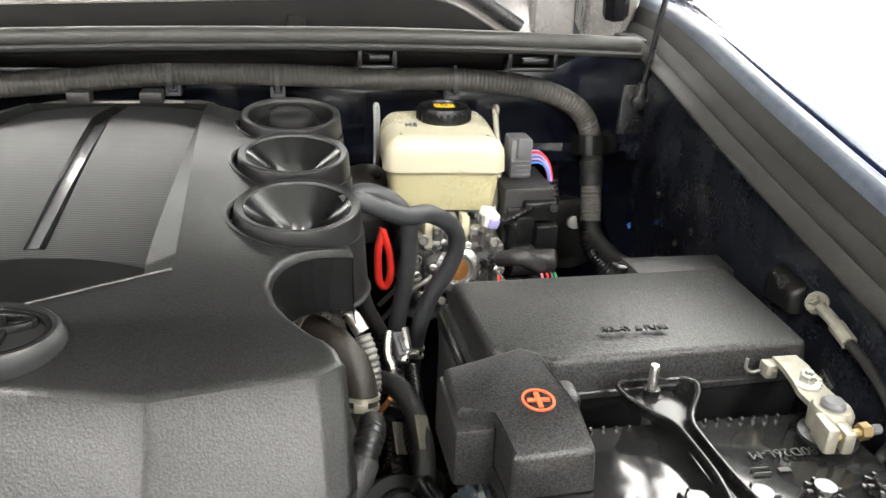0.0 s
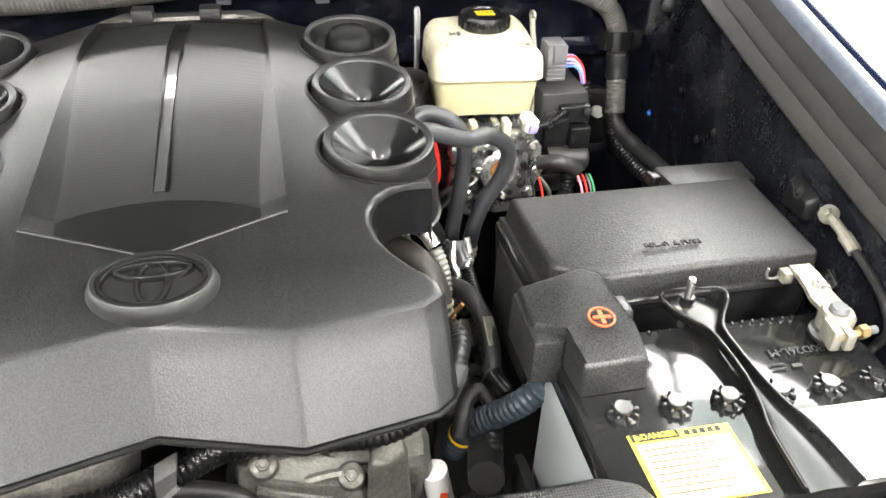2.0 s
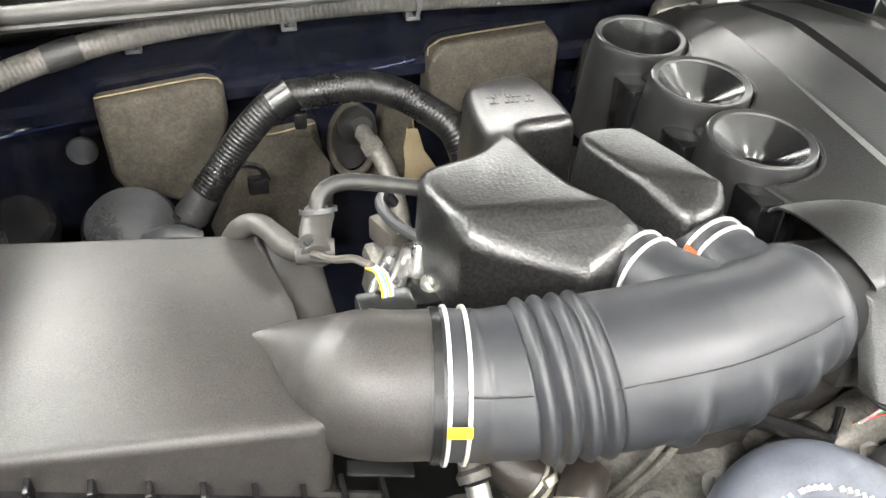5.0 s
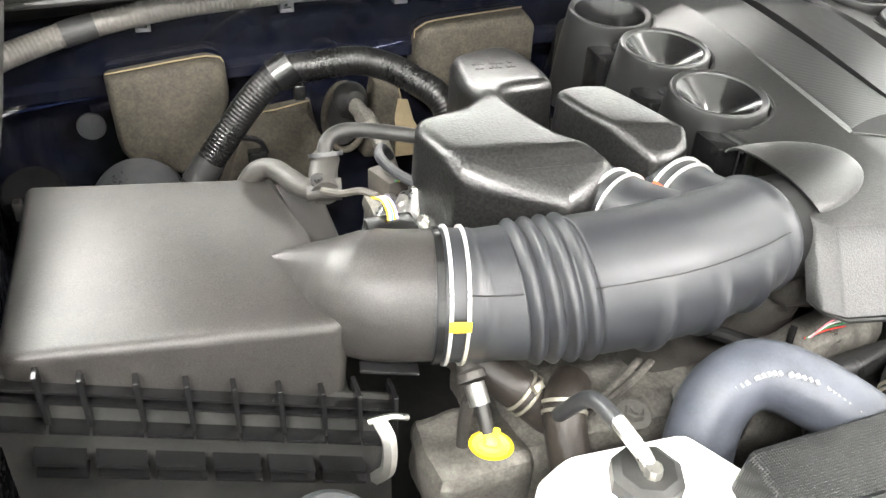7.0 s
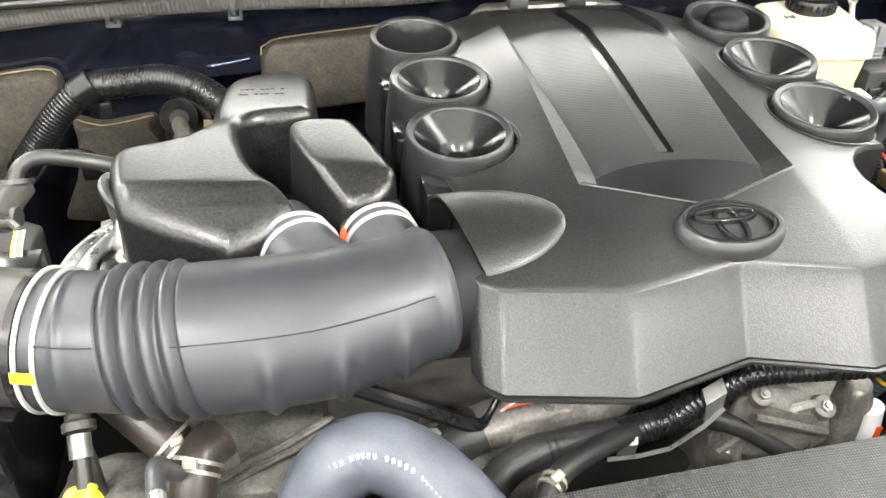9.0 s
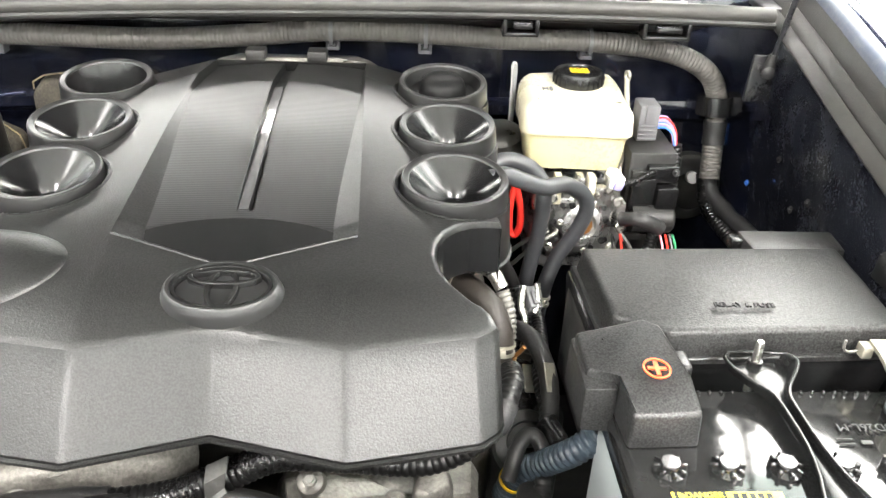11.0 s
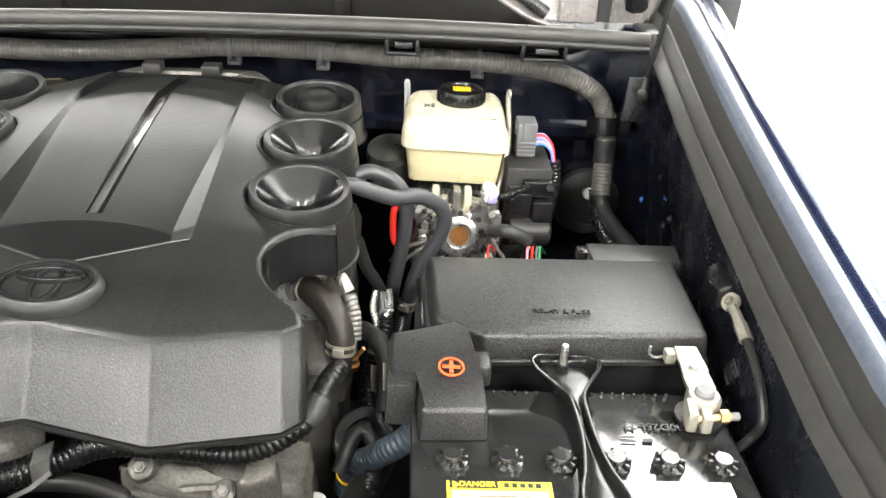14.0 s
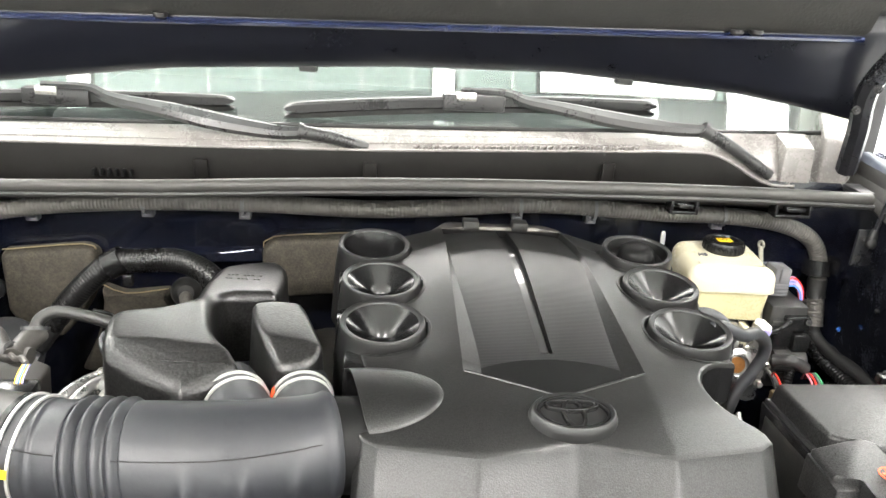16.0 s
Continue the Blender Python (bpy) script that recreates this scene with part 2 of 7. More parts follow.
BOLT_GREY = mat("dull grey steel bolt", (0.2, 0.195, 0.18), 0.45, metal=0.5, vary=0.3)
PLASTIC_DUSTY = mat("coarse grained dusty black plastic", (0.017, 0.017, 0.0166), 0.42, grain=0.7, grain_size=560, vary=0.15, rvary=0.04, spec=0.6, speck=0.6, speck_size=560)
CUP = mat("satin black cup plastic", (0.006, 0.006, 0.0062), 0.19, vary=0.05, rvary=0.0, spec=0.6)
SLIT = mat("polished dark slit plastic", (0.03, 0.03, 0.03), 0.34, vary=0.05, rvary=0.0, spec=1.0, coat=1.0)
CUP_SKIN = mat("satin black cup wall plastic", (0.013, 0.013, 0.013), 0.36, vary=0.08, rvary=0.02, spec=0.65)
PRINT = mat("faded grey print", (0.32, 0.33, 0.34), 0.6, vary=0.3, blotch=200)
MARKS = mat("pale moulded marks", (0.07, 0.07, 0.069), 0.4, vary=0.2)
PINK = mat("pink insulation", (0.75, 0.25, 0.3), 0.4, vary=0.1)
GREEN = mat("green insulation", (0.05, 0.3, 0.12), 0.4, vary=0.1)
BLUE = mat("blue insulation", (0.06, 0.2, 0.65), 0.4, vary=0.1)
LILAC = mat("lilac plastic", (0.35, 0.32, 0.6), 0.4, vary=0.1)
WHITE = mat("white plastic", (0.8, 0.8, 0.78), 0.4, vary=0.06)
LABEL_YELLOW = mat("yellow label", (0.85, 0.65, 0.03), 0.4, vary=0.05)
PAPER = mat("white label", (0.82, 0.82, 0.8), 0.35, vary=0.05)
RUST = mat("oiled copper bore", (0.35, 0.16, 0.05), 0.35, metal=0.7, vary=0.4)
MESH_BLACK = mat("black plastic with a fine woven grid", (0.011, 0.011, 0.0108), 0.36, vary=0.2, wave=0.55, wave_size=150, spec=0.55)
WALL = mat("white painted wall panel", (0.72, 0.74, 0.74), 0.6, vary=0.05, blotch=1.5)
CEIL = mat("white ceiling", (0.78, 0.78, 0.77), 0.8, vary=0.05, blotch=2)
FLOOR = mat("white epoxy floor", (0.68, 0.68, 0.66), 0.3, vary=0.1, blotch=2)
SKY_SHEET = glow("daylit translucent roof sheet", (0.84, 0.98, 0.93), 1.3)
SKY_CLEAR = glow("bright clear roof sheet", (1.0, 0.97, 0.94), 9.5)
SKY_RIB = glow("bright lap between roof sheets", (0.95, 1.0, 0.98), 2.6)
PANEL = glow("lit lamp diffuser", (1.0, 0.99, 0.96), 9.0)
DASH = mat("dark dashboard", (0.03, 0.03, 0.032), 0.7, vary=0.15, grain=0.4)
GLASS = mat("windscreen glass", (0.85, 0.95, 0.9), 0.02, trans=1.0, vary=0.0, rvary=0.0, ior=1.5)


# ---- building helpers ----
def finish(name, bm, material, angle=35):
    bmesh.ops.recalc_face_normals(bm, faces=bm.faces[:])
    me = bpy.data.meshes.new(name)
    bm.to_mesh(me)
    bm.free()
    me.polygons.foreach_set("use_smooth", [True] * len(me.polygons))
    me.set_sharp_from_angle(angle=radians(angle))
    me.materials.append(material)
    return me


def thing(name, loc, label, category, group="", kind=""):
    """An Empty at the base of a thing, under which its parts go."""
    ob = new(name)
    ob.empty_display_size = 0.02
    ob.location = loc
    return tagged(ob, label, category, group, kind)


def part(name, bm, material, parent, label="", angle=35):
    """Links a bmesh in world places as one mesh under a thing or a part."""
    ob = new(name, finish(name, bm, material, angle))
    ob.parent = parent
    ob.matrix_parent_inverse = Matrix.Translation(-parent.location)
    return tagged(ob, label)


def solid(name, bm, material, label, category, group="", kind="", angle=35):
    """One mesh that is a whole thing or a piece of the setting."""
    return tagged(new(name, finish(name, bm, material, angle)), label, category, group, kind)


def join(*bms):
    out = bms[0]
    for other in bms[1:]:
        me = bpy.data.meshes.new("join")
        other.to_mesh(me)
        other.free()
        out.from_mesh(me)
        bpy.data.meshes.remove(me)
    return out


def moved(bm, m):
    bmesh.ops.transform(bm, matrix=m, verts=bm.verts[:])
    return bm


def box(x0, x1, y0, y1, z0, z1, bev=0.002, seg=2):
    bm = bmesh.new()
    bmesh.ops.create_cube(bm, size=1)
    bmesh.ops.transform(bm, verts=bm.verts[:], matrix=Matrix.Translation(((x0 + x1) / 2, (y0 + y1) / 2, (z0 + z1) / 2)) @ Matrix.Diagonal((x1 - x0, y1 - y0, z1 - z0, 1)))
    if bev:
        bmesh.ops.bevel(bm, geom=bm.edges[:], offset=bev, segments=seg, profile=0.5, affect="EDGES")
    return bm


def block(top, z0, bev=0.006, seg=3, spread=0.0, creases=(), height=None):
    """A body over a closed outline of top points (x, y, z), down to z0, where it is wider by spread; its edges are rounded."""
    bm = bmesh.new()
    c = sum((Vector(p) for p in top), Vector()) / len(top)
    up = [bm.verts.new(p) for p in top]
    low = []
    for p in top:
        d = Vector((p[0] - c.x, p[1] - c.y, 0))
        d = d.normalized() * spread if d.length else d
        low.append(bm.verts.new((p[0] + d.x, p[1] + d.y, z0)))
    bm.faces.new(up)
    bm.faces.new(low[::-1])
    n = len(top)
    for i in range(n):
        bm.faces.new((up[i], low[i], low[(i + 1) % n], up[(i + 1) % n]))
    rim = [e for e in bm.edges if not (e.verts[0] in low and e.verts[1] in low)]
    if height:
        for co, no in creases:
            crown = [f for f in bm.faces if all(v.co.z > z0 + 1e-5 for v in f.verts)]
            bmesh.ops.bisect_plane(bm, geom=crown + list({e for f in crown for e in f.edges} | {v for f in crown for v in f.verts}), plane_co=co, plane_no=no)
        for v in bm.verts:
            if v.co.z > z0 + 1e-5:
                v.co.z = height(v.co.x, v.co.y)
        rim = [e for e in bm.edges if len(e.link_faces) == 2 and not all(abs(v.co.z - z0) < 1e-5 for v in e.verts)
               and not all(all(v.co.z > z0 + 1e-5 for v in f.verts) for f in e.link_faces)]
    if bev:
        edges = rim
        bmesh.ops.bevel(bm, geom=edges, offset=bev, segments=seg, profile=0.5, affect="EDGES", clamp_overlap=True)
    return bm


def rounded(outline, z0, crown, r=0.014, spread=0.003, slices=0.008, steps=6, creases=()):
    """A moulded body: a smooth outline, walls down to z0, a wide fillet, and a top that follows crown(x, y)."""
    n = len(outline)
    pts = []
    for i in range(n):
        a, b, c, d = (Vector(outline[(i + k) % n]) for k in (-1, 0, 1, 2))
        q = max(2, int((c - b).length / 0.004))
        for k in range(q):
            t = k / q
            pts.append(0.5 * (2 * b + (c - a) * t + (2 * a - 5 * b + 4 * c - d) * t * t + (3 * b - a - 3 * c + d) * t ** 3))
    n = len(pts)
    area = sum(pts[i].x * pts[(i + 1) % n].y - pts[(i + 1) % n].x * pts[i].y for i in range(n))
    side = 1 if area > 0 else -1
    inward = []
    for i in range(n):
        t = (pts[(i + 2) % n] - pts[i - 2]).normalized()
        inward.append(Vector((-t.y, t.x)) * side)
    bm = bmesh.new()
    rows = [[bm.verts.new((p.x - w.x * spread, p.y - w.y * spread, z0)) for p, w in zip(pts, inward)]]
    for k in range(steps + 1):
        g = math.pi / 2 * k / steps
        row = []
        for p, w in zip(pts, inward):
            q = p + w * r * (1 - math.cos(g))
            row.append(bm.verts.new((q.x, q.y, crown(q.x, q.y) - r * (1 - math.sin(g)))))
        rows.append(row)
    for a, b in zip(rows, rows[1:]):
        for i in range(n):
            bm.faces.new((a[i], a[(i + 1) % n], b[(i + 1) % n], b[i]))
    bm.faces.new(rows[0][::-1])
    top = [bm.faces.new(rows[-1])]
    y, y1 = min(p.y for p in pts), max(p.y for p in pts)
    cuts = list(creases)
    while y < y1:
        y += slices
        cuts.append(((0, y, 0), (0, 1, 0)))
    for co, no in cuts:
        geom = top + list({e for f in top for e in f.edges}) + list({v for f in top for v in f.verts})
        out = bmesh.ops.bisect_plane(bm, geom=geom, plane_co=co, plane_no=no)
        top = [g for g in out["geom"] if isinstance(g, bmesh.types.BMFace)]
    for v in {v for f in top for v in f.verts}:
        v.co.z = crown(v.co.x, v.co.y)
    return bm


def loft(rings, closed=True, cap=True):
    """Skin through rings of points of one length each."""
    bm = bmesh.new()
    rows = [[bm.verts.new(p) for p in ring] for ring in rings]
    for a, b in zip(rows, rows[1:]):
        n = len(a)
        for i in range(n if closed else n - 1):
            bm.faces.new((a[i], a[(i + 1) % n], b[(i + 1) % n], b[i]))
    if cap and closed:
        bm.faces.new(rows[0][::-1])
        bm.faces.new(rows[-1])
    return bm


def spline(pts, step=0.004):
    """Points at even steps along a smooth curve through pts."""
    p = [Vector(q) for q in pts]
    p = [p[0] * 2 - p[1]] + p + [p[-1] * 2 - p[-2]]
    out = []
    for i in range(1, len(p) - 2):
        a, b, c, d = p[i - 1:i + 3]
        n = max(2, int((c - b).length / step))
        for k in range(n):
            t = k / n
            out.append(0.5 * (2 * b + (c - a) * t + (2 * a - 5 * b + 4 * c - d) * t * t + (3 * b - a - 3 * c + d) * t ** 3))
    return out + [p[-2]]


def tube(pts, r, seg=14, step=0.004, ridge=0.0, pitch=0.006, wobble=0.0, hollow=0.0, cap=True):
    """A hose along a smooth curve: r is a number or a function of the share of its length; ridges of that height and pitch."""
    line = spline(pts, min(step, pitch / 5) if ridge else step)
    rings, s, side = [], 0.0, None
    total = sum((b - a).length for a, b in zip(line, line[1:]))
    for i, p in enumerate(line):
        if i:
            s += (p - line[i - 1]).length
        ahead = (line[min(i + 1, len(line) - 1)] - line[max(i - 1, 0)]).normalized()
        if side is None:
            side = ahead.cross(Vector((0.1, 0.2, 1))).normalized()
        side = (side - ahead * side.dot(ahead)).normalized()
        up = ahead.cross(side)
        rad = (r(s / total) if callable(r) else r)
        if ridge:
            rad += ridge * (0.5 + 0.5 * math.cos(2 * math.pi * s / pitch)) ** 0.6 - ridge
        if wobble:
            rad *= 1 + wobble * noise.noise(p * 60)
        rings.append([p + (side * math.cos(a) + up * math.sin(a)) * rad for a in (2 * math.pi * k / seg for k in range(seg))])
    bm = loft(rings, True, cap)
    return bm


def ring_band(center, axis, r, width, thick=0.0015, seg=40):
    """A flat band round an axis."""
    c, w = Vector(center), Vector(axis).normalized()
    u = w.orthogonal().normalized()
    v = w.cross(u)
    rings = []
    for rad, off in ((r, -width / 2), (r + thick, -width / 2), (r + thick, width / 2), (r, width / 2)):
        rings.append([c + w * off + (u * math.cos(a) + v * math.sin(a)) * rad for a in (2 * math.pi * k / seg for k in range(seg))])
    return loft(rings + [rings[0]], True, False)


def lathe(profile, center=(0, 0, 0), axis=(0, 0, 1), seg=32, squash=(1, 1), cap=True):
    """A body turned from a profile of (radius, height along the axis)."""
    c, w = Vector(center), Vector(axis).normalized()
    u = (Vector((1, 0, 0)) - w * w.x).normalized() if abs(w.x) < 0.9 else Vector((0, 1, 0))
    v = w.cross(u)
    rings = [[c + w * h + (u * math.cos(a) * squash[0] + v * math.sin(a) * squash[1]) * max(r, 0.0002) for a in (2 * math.pi * k / seg for k in range(seg))] for r, h in profile]
    return loft(rings, True, cap)


def bolt(center, axis=(0, 0, 1), r=0.007, h=0.006, washer=True):
    bm = lathe([(r * 1.75, 0), (r * 1.75, h * 0.25), (r, h * 0.26)], center, axis, 20) if washer else bmesh.new()
    return join(bm, lathe([(r, 0), (r, h * 0.8), (r * 0.86, h)], center, axis, 6), lathe([(r * 0.5, h), (r * 0.45, h * 1.35)], center, axis, 10))


def lump(bm, amount, size=30.0, seed=0.0):
    """Uneven casting relief on a mesh that is already fine enough."""
    for v in bm.verts:
        v.co += v.normal * amount * noise.noise(v.co * size + Vector((seed, seed, seed)))
    return bm


def casting(x0, x1, y0, y1, z0, z1, amount=0.012, cuts=7, bev=0.008, seed=0.0, size=28):
    bm = box(x0, x1, y0, y1, z0, z1, bev, 2)
    bmesh.ops.subdivide_edges(bm, edges=bm.edges[:], cuts=cuts, use_grid_fill=True)
    bm.normal_update()
    return lump(bm, amount, size, seed)


def lettering(text, size, m, depth=0.0004):
    """Raised letters in the built-in font, as a bmesh."""
    cu = bpy.data.curves.new("letters", "FONT")
    cu.body, cu.size, cu.extrude, cu.align_x, cu.align_y = text, size, depth, "CENTER", "CENTER"
    ob = bpy.data.objects.new("letters", cu)
    scene.collection.objects.link(ob)
    me = ob.to_mesh()
    bm = bmesh.new()
    bm.from_mesh(me)
    ob.to_mesh_clear()
    bpy.data.objects.remove(ob)
    bpy.data.curves.remove(cu)
    return moved(bm, m)


def smooth01(t):
    t = min(1.0, max(0.0, t))
    return t * t * (3 - 2 * t)


def table(x, xs, ys):
    return float(np.interp(x, xs, ys))


# ---- the room ----
def build_room():
    X, Y0, Y1, T = 5.0, -6.0, 7.0, 0.2
    solid("floor", box(-X - T, X + T, Y0 - T, Y1 + T, -T, 0, 0), FLOOR, "grey smooth epoxy workshop floor", "floor", kind="structure")
    bm = box(-X, X, Y0, Y1, CEILING, CEILING + T, 0)
    x = -X + 0.05
    while x < X:
        bm = join(bm, box(x, x + 0.02, Y0, Y1, CEILING - 0.035, CEILING + 0.01, 0))
        x += 0.16
    solid("ceiling", bm, CEIL, "white ribbed sheet metal ceiling", "ceiling", kind="structure")
    sky = thing("roof_light", (0, 1.6, CEILING), "daylit pale green ribbed translucent roof sheets", "roof light")
    for k in range(29):
        x = -4.0 + 0.28 * k
        part("sheet", box(x, x + 0.255, 1.22, 2.7, CEILING - 0.045, CEILING - 0.04, 0), SKY_SHEET, sky)
        part("lap", box(x + 0.257, x + 0.278, 1.22, 2.7, CEILING - 0.05, CEILING - 0.042, 0), SKY_RIB, sky)
    for lx in (-3.0, 3.0):
        side_ob = thing("ceiling_light", (lx, 0.6, CEILING), "long lit white ceiling lamp panel", "lamp", "ceiling lights")
        part("frame", box(lx - 0.34, lx + 0.34, -0.7, 1.9, CEILING - 0.06, CEILING - 0.038, 0.004), STEEL, side_ob)
        part("diffuser", box(lx - 0.3, lx + 0.3, -0.66, 1.86, CEILING - 0.075, CEILING - 0.055, 0.003), PANEL, side_ob)
    bay = thing("ceiling_light", (1.05, 1.75, CEILING), "lit white rectangular ceiling lamp panel", "lamp", "ceiling lights")
    part("frame", box(0.6, 1.64, 1.21, 1.98, CEILING - 0.07, CEILING - 0.05, 0.004), STEEL, bay)
    part("diffuser", box(0.62, 1.62, 1.22, 1.95, CEILING - 0.085, CEILING - 0.065, 0.003), PANEL, bay)
    for lx, w, ya, yb in ((-1.91, 0.06, 1.04, 1.5), (0.08, 0.06, 1.04, 1.5), (1.24, 0.05, 1.02, 1.2), (1.88, 0.18, 1.0, 1.45)):
        strip = thing("ceiling_light", (lx, ya, CEILING), "narrow lit white ceiling strip lamp", "lamp", "ceiling lights")
        part("frame", box(lx - w - 0.015, lx + w + 0.015, ya - 0.02, yb + 0.02, CEILING - 0.07, CEILING - 0.05, 0.003), STEEL, strip)
        part("diffuser", box(lx - w, lx + w, ya, yb, CEILING - 0.09, CEILING - 0.065, 0.003), PANEL, strip)
    clear = thing("roof_window", (0, 4.8, CEILING), "bright clear roof window panels over the workshop", "roof window")
    for k in range(9):
        x = -4.95 + 1.1 * k
        part("pane", box(x, x + 1.06, 2.75, 6.8, CEILING - 0.045, CEILING - 0.04, 0), SKY_CLEAR, clear)
    for name, a in (("wall_east", (X, X + T, Y0 - T, Y1 + T)), ("wall_west", (-X - T, -X, Y0 - T, Y1 + T)), ("wall_north", (-X, X, Y1, Y1 + T)), ("wall_south", (-X, X, Y0 - T, Y0))):
        solid(name, box(*a, 0, CEILING + T, 0), WALL, "white painted workshop wall", "wall", kind="structure")
    for lx, ly in LAMPS:
        lamp_ob = thing("ceiling_light", (lx, ly, CEILING), "lit white rectangular ceiling lamp panel", "lamp", "ceiling lights")
        part("frame", box(lx - 0.8, lx + 0.8, ly - 0.3, ly + 0.3, CEILING - 0.06, CEILING, 0.004), STEEL, lamp_ob)
        part("diffuser", box(lx - 0.76, lx + 0.76, ly - 0.26, ly + 0.26, CEILING - 0.075, CEILING - 0.055, 0.003), PANEL, lamp_ob)


build_room()


# ---- body of the car round the bay ----
def sheet(rows, thick=0.0015):
    """A bent plate through rows of points."""
    bm = loft(rows, closed=False, cap=False)
    bm.normal_update()
    bmesh.ops.solidify(bm, geom=bm.faces[:], thickness=thick)
    return bm


def build_firewall():
    xs = [-1.0 + 0.05 * i for i in range(35)]
    prof = [(0.585, 1.16), (0.575, 1.13), (0.572, 1.05), (0.572, 1.015), (0.562, 1.006), (0.562, 0.994), (0.588, 0.978), (0.6, 0.95), (0.61, 0.8), (0.6, 0.4)]
    rows = [[(x, y, z - 0.05 * max(0, -x - 0.35)) for x in xs] for y, z in prof]
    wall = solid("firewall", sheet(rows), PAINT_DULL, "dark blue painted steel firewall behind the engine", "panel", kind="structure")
    return wall


build_firewall()


def build_inner_fender(side):
    """The apron and its flange along one side of the bay."""
    xs = [0.665, 0.655, 0.64, 0.625, 0.614, 0.612, 0.615]
    ys = [0.62, 0.5, 0.4, 0.25, 0.1, -0.1, -0.5]
    off = 0.0 if side > 0 else 0.25
    name = "inner_fender"
    ob = thing(name, (side * (0.62 + off), 0, 0.5), "dark blue painted inner fender apron with bolts", "car panel")
    def edge_z(y):
        return 1.06 + 0.21 * min(max(y, -0.3), 0.46)
    rows = []
    for d, dx in ((0.006, 0.0), (0.04, 0.0), (0.12, 0.0), (0.22, 0.012), (0.32, 0.03), (0.72, 0.05)):
        rows.append([(side * (x + dx + off), y, edge_z(y) - d) for x, y in zip(xs, ys)])
    part("apron", sheet(rows), PAINT_APRON, ob)
    top = [(0.618, 0.62), (0.605, 0.5), (0.595, 0.38), (0.59, 0.23), (0.589, 0.1), (0.59, 0.0), (0.592, -0.13), (0.6, -0.5)]
    flange = [[(side * (x + off + dx * 1.15), y, z - 1.124 + edge_z(y)) for x, y in top] for dx, z in ((0.03, 1.116), (0.004, 1.116), (0.0, 1.122), (0.0015, 1.1265), (0.0095, 1.1345), (0.0115, 1.131), (0.0135, 1.1305), (0.0155, 1.137), (0.0225, 1.1455), (0.0245, 1.1425), (0.0265, 1.1425), (0.0285, 1.1505), (0.034, 1.164))]
    part("flange", sheet(flange, 0.004), FLANGE, ob, "grey-brown ribbed rubber fender strip")
    # the outer fender: a bright rolled edge, a shut line, then the crown falling away
    crown = [[(side * (x + off + dx * 1.15), y, z - 1.124 + edge_z(y)) for x, y in top] for dx, z in ((0.0545, 1.168), (0.056, 1.172), (0.059, 1.1755), (0.066, 1.1775), (0.074, 1.1775), (0.08, 1.174), (0.086, 1.163), (0.095, 1.13), (0.105, 0.95), (0.1, 0.7))]
    # the lip's colour is paled to hold the bright reflection along it
    lip = [[(side * (x + off + dx * 1.15), y, z - 1.124 + edge_z(y)) for x, y in top] for dx, z in ((0.033, 1.158), (0.0345, 1.170), (0.0375, 1.1755), (0.0415, 1.1775), (0.0435, 1.1768), (0.0475, 1.1778), (0.0515, 1.1755), (0.053, 1.168), (0.0532, 1.155))]
    part("fender_lip", sheet(lip, 0.0015), PAINT_LIP_PALED, ob, "dusty blue rolled fender lip with its bright reflection painted in")
    part("fender_top", sheet(crown, 0.0015), PAINT_BLUE, ob, "blue metallic fender edge")
    return ob


build_inner_fender(1)
build_inner_fender(-1)


def build_undertray():
    solid("undertray", box(-0.95, 0.68, -0.6, 0.62, 0.42, 0.44, 0), PLASTIC_DULL, "black plastic undertray below the engine", "panel", kind="structure")
    solid("radiator_panel", box(-0.95, 0.68, -0.4, -0.36, 0.44, 0.95, 0), PLASTIC_DULL, "black radiator behind the front cover", "panel", kind="structure")


build_undertray()


SEAL_X = [-0.95, -0.7, -0.5, -0.3, -0.1, 0.1, 0.3, 0.45, 0.6]
SEAL_Z = [1.113, 1.129, 1.142, 1.158, 1.1705, 1.1755, 1.1755, 1.171, 1.164]


def seal_y(x):
    return table(x, SEAL_X, [0.515, 0.49, 0.472, 0.455, 0.442, 0.438, 0.447, 0.462, 0.48])


def seal_z(x):
    return table(x, SEAL_X, SEAL_Z)


def cowl_back(x):
    return 1.217 + 0.032 * x


